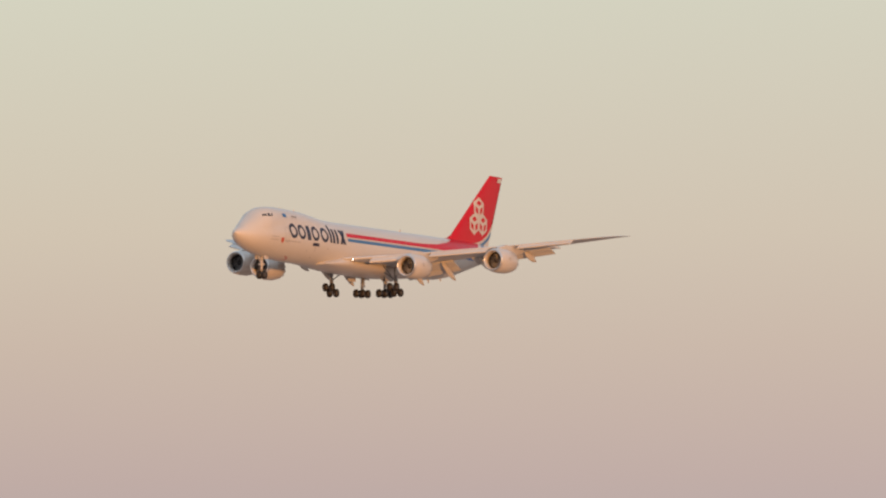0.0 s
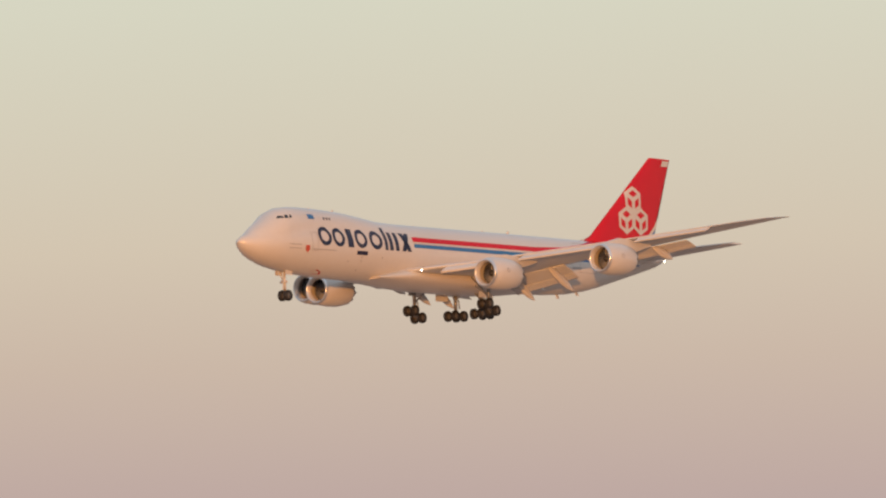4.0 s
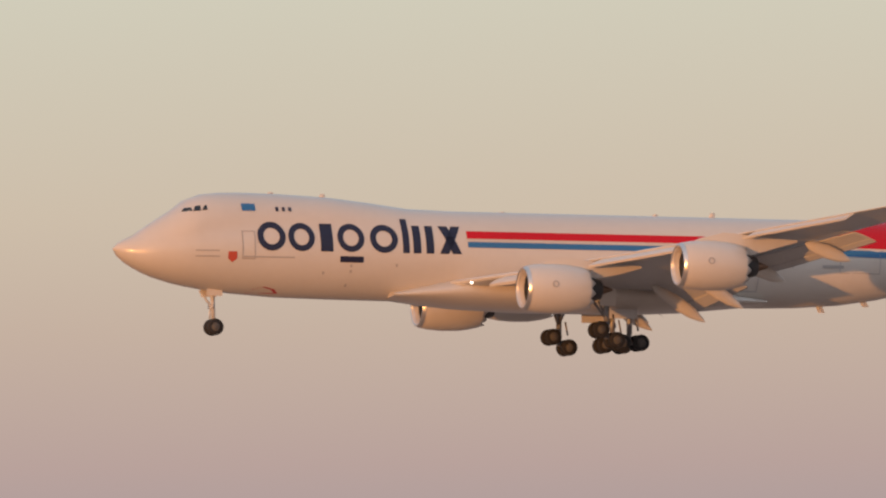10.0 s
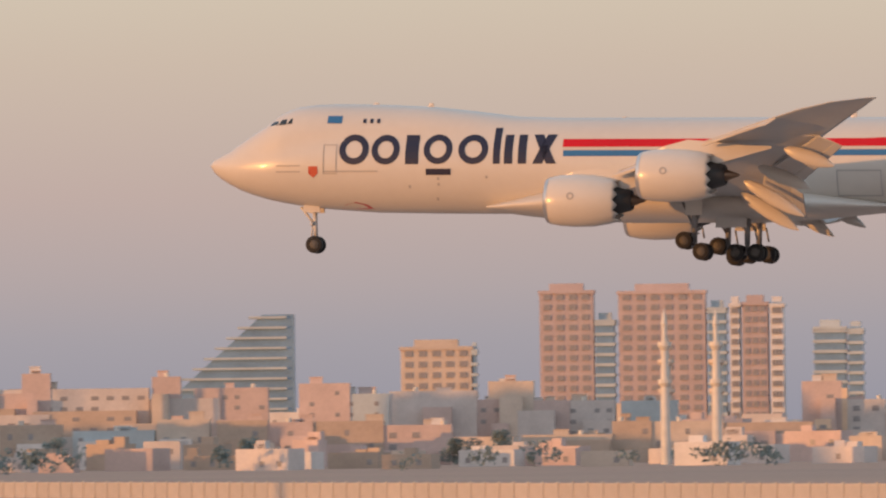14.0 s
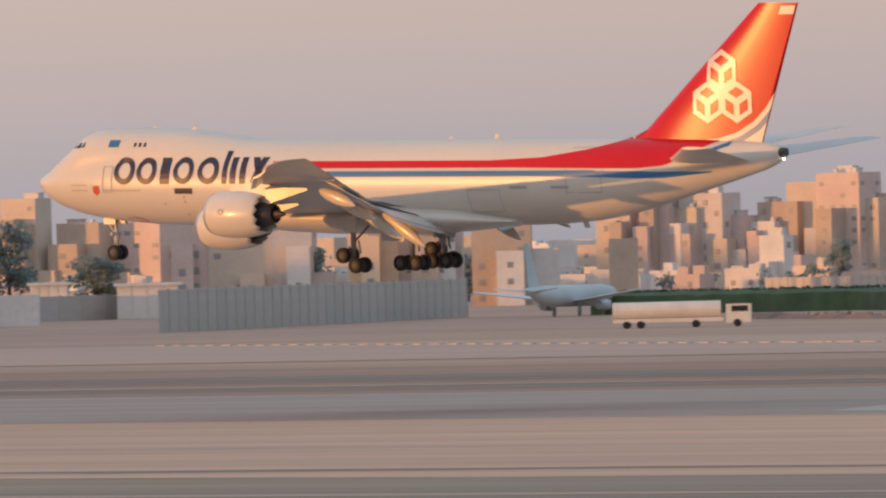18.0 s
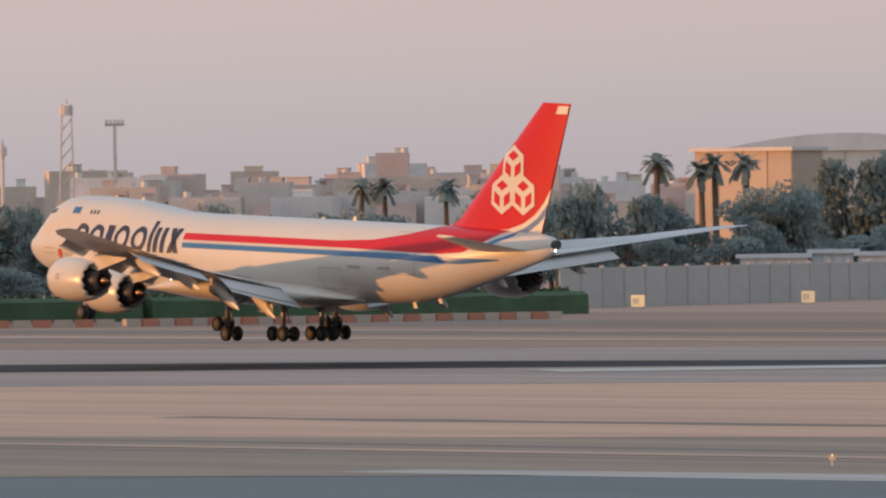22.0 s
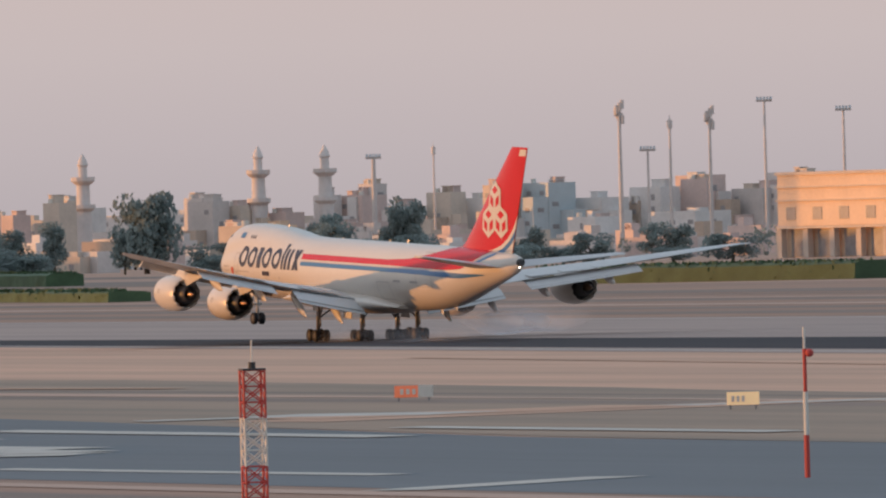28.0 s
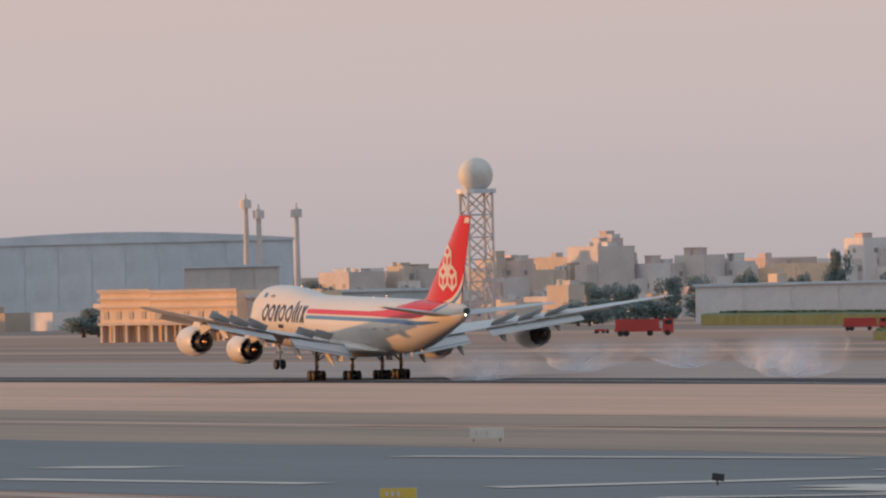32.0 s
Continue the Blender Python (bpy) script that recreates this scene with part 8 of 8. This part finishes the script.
# halls, the water tower and the houses beyond the trees
long_hall(-1603, 1382, 101.6, 40, 23.6, 2, -32, 1, label="long tan hangar with a shallow roof")
long_hall(-1555, 1406, 11.5, 40, 24.8, 5, 0, 1.5, label="grey-green end bay of a hangar")
long_hall(-1503, 1280, 54.2, 12, 21.8, 3, -32, 0, name="store_shed", label="low white store along the tan hangar")
long_hall(-1563, 1238, 39.7, 40, 22.7, 5, 0, 2.4, label="large grey-green hangar with an arched roof")
long_hall(-1533, 1195, 20.8, 8, 22.6, 2, -36, 0, label="tan end hall beside the hangar")
water_tower(-1545, 1292, 4.5, 28.5, 25.4)
water_tower(-1625, 1543, 16.6, 43.0, 36.9)
lowrise(-1895, 1751, 10.2, 12, 25.3, 0, 0, 1, 1)
lowrise(-1889, 1758, 7.2, 12, 30.0, 0, 0, 1, 1)
lowrise(-1883, 1764, 7.6, 12, 26.1, 3, 0, 1, 1)
lowrise(-1878, 1769, 11.4, 12, 29.0, 1, 0, 1, 1)
lowrise(-1871, 1777, 10.2, 12, 27.1, 0, 0, 1, 1)
lowrise(-1864, 1784, 12.5, 12, 27.7, 4, 0, 1, 1)
lowrise(-1847, 1833, 9.7, 12, 32.4, 0, 0, 1, 1)
lowrise(-1841, 1839, 10.3, 12, 33.0, 3, 0, 1, 1)
lowrise(-1832, 1847, 10.3, 12, 31.8, 0, 0, 1, 1)
lowrise(-1825, 1855, 16.5, 12, 29.8, 1, 0, 1, 1)
lowrise(-1851, 1828, 7.7, 12, 26.8, 1, 0, 1, 1)
lowrise(-1835, 1609, 8.7, 20, 27.6, 2, -30, 0, 0)
lowrise(-1784, 1918, 15.2, 12, 22.6, 0, 0, 1, 1)
lowrise(-1761, 1939, 11.8, 12, 22.9, 6, 0, 1, 1)
lowrise(-1761, 1940, 3.9, 12, 25.1, 3, 0, 1, 1)
lowrise(-1750, 1949, 11.8, 12, 24.0, 1, 0, 1, 1)
lowrise(-1775, 1926, 9.8, 12, 17.2, 4, 0, 1, 1)
lowrise(-1793, 1909, 10.5, 12, 19.4, 1, 0, 1, 1)
lowrise(-1753, 1947, 11.5, 12, 23.7, 0, 0, 1, 1)
long_hall(-1633, 1645, 17.5, 10, 8.6, 3, 0, 0, name="store_shed", label="pale flat-roofed store shed")
long_hall(-1591, 1687, 12.8, 10, 7.4, 3, 0, 0, name="store_shed", label="pale flat-roofed store shed")
long_hall(-1606, 1673, 7.8, 10, 8.0, 3, 0, 0, name="store_shed", label="pale flat-roofed store shed")
long_hall(-1649, 1662, 11.1, 10, 9.3, 3, 0, 0, name="store_shed", label="pale flat-roofed store shed")
long_hall(-1661, 1650, 7.6, 10, 8.3, 3, 0, 0, name="store_shed", label="pale flat-roofed store shed")
long_hall(-1481, 1514, 21.5, 8, 8.2, 0, -46, 0, name="store_shed", label="sunlit cream site hut with ribbed walls")
lowrise(-1481, 1529, 3.6, 4, 6.0, 5, 0, 0, 0)
mast(-1938, 1794, 38.6, 0.9, "plain")
mast(-1982, 1630, 39.1, 1, "plain")
radar_mast(-1585, 1614, 32.1, 8.0)
# the tower, masts and hillside houses
cream_tower(-2132, 1401, 7.3, 40.2, radar=True)
mast(-2210, 1465, 32.3, 0.7, "plain")
mast(-2195, 1487, 31.1, 0.7, "plain")
mast(-2192, 1491, 28.7, 0.6, "plain")
mast(-2184, 1503, 37.7, 1, "lattice")
mast(-2178, 1512, 32.9, 0.6, "lamps")
lowrise(-2220, 1539, 17.0, 12, 20.4, 3, 0, 1, 1)
lowrise(-2223, 1622, 7.5, 12, 25.6, 1, 0, 0, 1)
lowrise(-2201, 1651, 5.2, 12, 22.4, 4, 0, 0, 0)
lowrise(-2191, 1598, 25.8, 12, 19.7, 0, 0, 1, 1)
lowrise(-1919, 1229, 9.8, 10, 12.8, 3, -20, 0, 0)
lowrise(-1634, 965, 9.8, 10, 12.3, 0, -25, 0, 0)
lowrise(-1660, 983, 8.4, 10, 12.4, 0, -25, 0, 0)
quarter(-2081, 1426, -2001, 1536, 16, 19)
quarter(-2328, 1596, -2239, 1719, 17, 24)
quarter(-2108, 1347, -1995, 1509, 13, 17)
quarter(-2360, 1509, -2234, 1690, 16, 21)
quarter(-2697, 1724, -2554, 1931, 19, 25)
quarter(-2092, 1233, -2037, 1323, 14, 18)
quarter(-2394, 1411, -2331, 1513, 18, 23)
quarter(-2738, 1614, -2666, 1731, 21, 27)
quarter(-2076, 1201, -2017, 1297, 16, 20)
quarter(-2379, 1376, -2311, 1487, 20, 25)
quarter(-2768, 1602, -2690, 1730, 24, 30)
# wall, hedges and barriers
perimeter_wall(-1379, 1553, -1254, 1340, 7.2)
perimeter_wall(-1600, 1690, -1590, 1450, 5.2)
perimeter_wall(-1590, 1450, -1500, 1363, 5.2)
perimeter_wall(-1500, 1363, -1290, 1080, 5.2)
perimeter_wall(-1290, 1080, -1179, 888, 5.2)
kerb_blocks(-1066, 804, -1062, 738, 2.4, ROOFRED, TAN, None, 0.9)
kerb_blocks(-1062, 738, -1078, 704, 2.4, ROOFRED, TAN, None, 0.9)
kerb_blocks(-1078, 704, -1319, 726, 2.4, ROOFRED, TAN, None, 0.9)
hedge(-1120, 846, -1118, 780, 2.8, 6)
hedge(-1118, 780, -1134, 745, 2.8, 6)
hedge(-1134, 745, -1374, 755, 2.8, 6)
light_bar(-1144, 1062, -1453, 1434)
kerb_blocks(-1097, 1024, -1090, 1032, 1.6, h=3.4, label="short stack of red and white plastic barriers")
red_post(-1125, 1067, 20.0)
field_sign(-1161, 887, 1.7, 1.5, PALESIGN)
field_sign(-1181, 930, 1.7, 1.5, PALESIGN)
field_sign(-1260, 964, 1.7, 1.5, PALESIGN)
field_sign(-1019, 641, 1.7, 1.5, PALESIGN)
marker_post(-1447, 1186)
marker_post(-1087, 927)
marker_post(-1011, 860)
moving_minibus = vehicle(-1254, 1150, 9.6, "van", label="white minibus driving along the wall")
moving_pickup = vehicle(-1200, 1045, 8.4, "pickup", label="cream pickup truck driving along the verge")
# teal and white roofs low behind the wall
long_hall(-1341, 1049, 10.0, 6, 5.8, 3, 0, 0, name="store_shed", label="low white shed roof behind the wall")
long_hall(-1336, 1056, 6.2, 6, 6.4, 5, 0, 0, name="store_shed", label="low teal shed roof behind the wall")
long_hall(-1327, 1066, 19.4, 6, 6.0, 3, 0, 0, name="store_shed", label="low white shed roof behind the wall")
field_sign(-615.9, 389.2, 1.7, 0.8, YELLOW)
field_sign(-874, 511, 1.9, 0.6, WHITEP)
edge_light(-407.5, 326.7, lit=True)
edge_light(-678.1, 379.1)
edge_light(-676.0, 386.6)
edge_light(-674.9, 394.3)
edge_light(-677.2, 404.4)

# masts, signs and marks near the camera
lattice_mast(-478.2, 204.2, 6.2, 0.92, 3)
slim_pole(-504.4, 243.2, 6.0)
field_sign(-750.8, 332.5, 2.6, 0.8, SIGNRED, WHITEP)
field_sign(-679.9, 323.5, 2.0, 0.8, PALESIGN)
field_sign(-680.8, 336.6, 2.4, 0.9, SIGNRED, WHITEP)
field_sign(-853.8, 310.6, 2.5, 0.8, WHITEP)
field_sign(-631.4, 224.4, 2.0, 0.6, YELLOW)
edge_light(-551.5, 212.7, big=True)
edge_light(-658.0, 253.6, big=True)
marking(-691.6, 296.7, -700.0, 343.0, 12.0, SAND)
marking(-623.6, 250.7, -615.4, 252.4, 4.8)
marking(-584.6, 235.0, -539.6, 237.7, 2.4)
marking(-508.7, 224.1, -519.3, 240.4, 3.6)
marking(-758.7, 445.1, -695.8, 449.2, 12)
marking(-500.9, 277.3, -482.5, 278.7, 8)
marking(-452.4, 261.7, -428.2, 264.1, 2.4)
marking(-687.3, 380.8, -681.8, 407.6, 2.9)
marking(-703.3, 316.0, -682.6, 385.1, 5.3)
marking(-497.6, 250.3, -487.7, 257.2, 5.0)
marking(-977.3, 439.3, -800.7, 415.3, 14.4, SAND)
marking(-669.8, 642.5, -661.2, 666.4, 8.0)
marking(-702.5, 529.4, -686.4, 563.3, 16.8)
marking(-789.8, 255.5, -777.0, 259.0, 4.8)
marking(-747.8, 238.5, -698.9, 243.2, 2.9)
marking(-669.6, 243.9, -667.0, 267.9, 6.0)
marking(-647.0, 255.9, -629.0, 257.8, 4.8)
marking(-637.5, 252.2, -618.8, 254.0, 4.8)
marking(-700.3, 300.5, -702.4, 327.3, 12.0, SAND)
marking(-708.0, 294.4, -706.6, 303.5, 4.8)
marking(-692.0, 278.3, -631.3, 278.2, 3.6)
marking(-657.9, 291.0, -606.3, 291.2, 2.9)
marking(-711.4, 304.5, -697.6, 312.6, 8.4)
marking(-793.8, 282.5, -734.8, 292.9, 2.9)
marking(-624.6, 237.0, -612.0, 250.7, 3.6)
marking(-962.8, 338.8, -841.6, 353.4, 2.4, SAND)
marking(-995.7, 830.2, -951.0, 871.2, 26.0, PALESOIL, name="soil_track", label="pale rosy track of bare soil")
marking(-1078.5, 873.7, -1097.0, 912.7, 14.0)
apron_patch(0.042, (-435, 561), (-501, 673), (-454, 653), (-388, 545))
apron_patch(0.047, (-482, 666), (-438, 663), (-422, 628), (-383, 540))


# ---------------------------------------------------------------- tyre smoke
def smoke_material():
    m = bpy.data.materials.new("thin_blue_grey_smoke")
    m.use_nodes = True
    nt = m.node_tree
    nt.nodes.clear()
    N, L = nt.nodes.new, nt.links.new
    tc, n, r = N("ShaderNodeTexCoord"), N("ShaderNodeTexNoise"), N("ShaderNodeMapRange")
    n.inputs["Scale"].default_value, n.inputs["Detail"].default_value = 0.10, 3
    L(tc.outputs["Object"], n.inputs["Vector"])
    r.inputs["From Min"].default_value, r.inputs["From Max"].default_value = 0.26, 0.74
    r.inputs["To Max"].default_value = 0.52
    L(n.outputs["Fac"], r.inputs["Value"])
    # thinner towards the top of each puff
    sep, thin, mul = N("ShaderNodeSeparateXYZ"), N("ShaderNodeMapRange"), N("ShaderNodeMath")
    thin.interpolation_type, mul.operation = "SMOOTHSTEP", "MULTIPLY"
    thin.inputs["From Min"].default_value, thin.inputs["From Max"].default_value = 1.0, 0.45
    L(tc.outputs["Generated"], sep.inputs[0])
    L(sep.outputs["Z"], thin.inputs["Value"])
    L(r.outputs[0], mul.inputs[0])
    L(thin.outputs[0], mul.inputs[1])
    # and towards its two flanks
    flank, both2 = N("ShaderNodeMapRange"), N("ShaderNodeMath")
    both2.operation, flank.interpolation_type = "MULTIPLY", "SMOOTHSTEP"
    mid = N("ShaderNodeMath")
    mid.operation, mid.inputs[1].default_value = "SUBTRACT", 0.5
    size = N("ShaderNodeMath")
    size.operation = "ABSOLUTE"
    L(sep.outputs["Y"], mid.inputs[0])
    L(mid.outputs[0], size.inputs[0])
    L(size.outputs[0], flank.inputs["Value"])
    flank.inputs["From Min"].default_value, flank.inputs["From Max"].default_value = 0.46, 0.12
    L(mul.outputs[0], both2.inputs[0])
    L(flank.outputs[0], both2.inputs[1])
    clear, dif, tra, both, mix = N("ShaderNodeBsdfTransparent"), N("ShaderNodeBsdfDiffuse"), N("ShaderNodeBsdfTranslucent"), N("ShaderNodeMixShader"), N("ShaderNodeMixShader")
    dif.inputs["Color"].default_value = tra.inputs["Color"].default_value = (0.86, 0.89, 0.96, 1)
    L(dif.outputs[0], both.inputs[1])
    L(tra.outputs[0], both.inputs[2])
    L(both2.outputs[0], mix.inputs["Fac"])
    L(clear.outputs[0], mix.inputs[1])
    L(both.outputs[0], mix.inputs[2])
    L(mix.outputs[0], N("ShaderNodeOutputMaterial").inputs[0])
    return m


SMOKE = smoke_material()


def smoke_puff(seed, lx, ly, lz):
    """A ragged, nearly clear cloud."""
    bm = bmesh.new()
    res = bmesh.ops.create_icosphere(bm, subdivisions=4, radius=1.0)
    for v in res["verts"]:
        q = 1 + 0.3 * noise.noise(v.co * 1.3 + Vector((seed * 3.1, 0, 0))) + 0.1 * noise.noise(v.co * 3.2 + Vector((0, seed * 2.3, 0)))
        v.co = Vector((v.co.x * lx * q, v.co.y * ly * q, v.co.z * lz * q))
    ob = mesh_object("tyre_smoke", bm, SMOKE, smooth=True)
    return tagged(ob, "thin blue-grey puff of tyre smoke over the runway", "smoke", "tyre smoke")


# seconds of birth, place along the runway, sizes
PUFFS = [(27.4, -1085, 9, 4, 1.6), (27.8, -1112, 12, 5, 2.4), (28.2, -1136, 14, 6, 4.2), (28.6, -1158, 14, 6.5, 4.6), (29.0, -1182, 13, 6, 4.0), (29.4, -1208, 10, 5, 2.8), (29.5, -1272, 6, 3.4, 2.6), (29.55, -1278, 5, 3.2, 2.4), (29.6, -1284, 4, 3.0, 2.0), (30.45, -1300, 8, 3.4, 1.9), (31.0, -1322, 9, 4, 1.9), (31.5, -1350, 10, 4, 2.0)]
smokes = [(smoke_puff(i, p[2], p[3] * 1.5, p[4]), p) for i, p in enumerate(PUFFS)]


# ---------------------------------------------------------------- what moves
def motions():
    walk(plane, [(t, pose(x, y, z, bank, pitch, head)) for t, x, y, z, bank, pitch, head in PLANE])
    # the wing-gear bogies hang toe-up until the wheels meet the runway
    for b in bogies:
        m = b.location.copy()
        walk(b, [(t, pose(m.x, m.y, m.z + dz, 0, a, 0)) for t, a, dz in ((0, 32, 0.35), (26.2, 32, 0.35), (27.3, 2, 0.0), (32, 0, 0.0))])
    for ob, (t, x, lx, ly, lz) in smokes:
        walk(ob, [(0, pose(x, 491, -12)), (t - 0.3, pose(x, 491, -12)), (t + 0.3, pose(x, 491, 1.0)), (t + 1.5, pose(x + 2, 496, 3.4)), (34, pose(x + 8, 502, 0.8))])
    # two vehicles drive along the wall
    for ob, x, y, v, t0, ts in ((moving_minibus, -1254, 1150, 15.4, 20.0, (0, 17.2, 21.5, 32)), (moving_pickup, -1200, 1045, -9.0, 20.5, (0, 17.0, 23.5, 32))):
        rz = math.degrees(ob.matrix_basis.to_euler().z) + (180 if v < 0 else 0)
        run = lambda t: (min(max(t, ts[1]), ts[2]) - t0) * v
        walk(ob, [(t, pose(x + 0.66 * run(t), y + 0.75 * run(t), 0, 0, 0, rz)) for t in (ts[0], ts[1], 19, 20, 21, ts[2], ts[3])])
    # the spoilers come up after touchdown
    for sp in spoilers:
        m = sp.location.copy()
        walk(sp, [(t, pose(m.x, m.y, m.z, 0, a, 0)) for t, a in ((0, 3), (29.5, 3), (30.3, -30), (32, -32))])


motions()
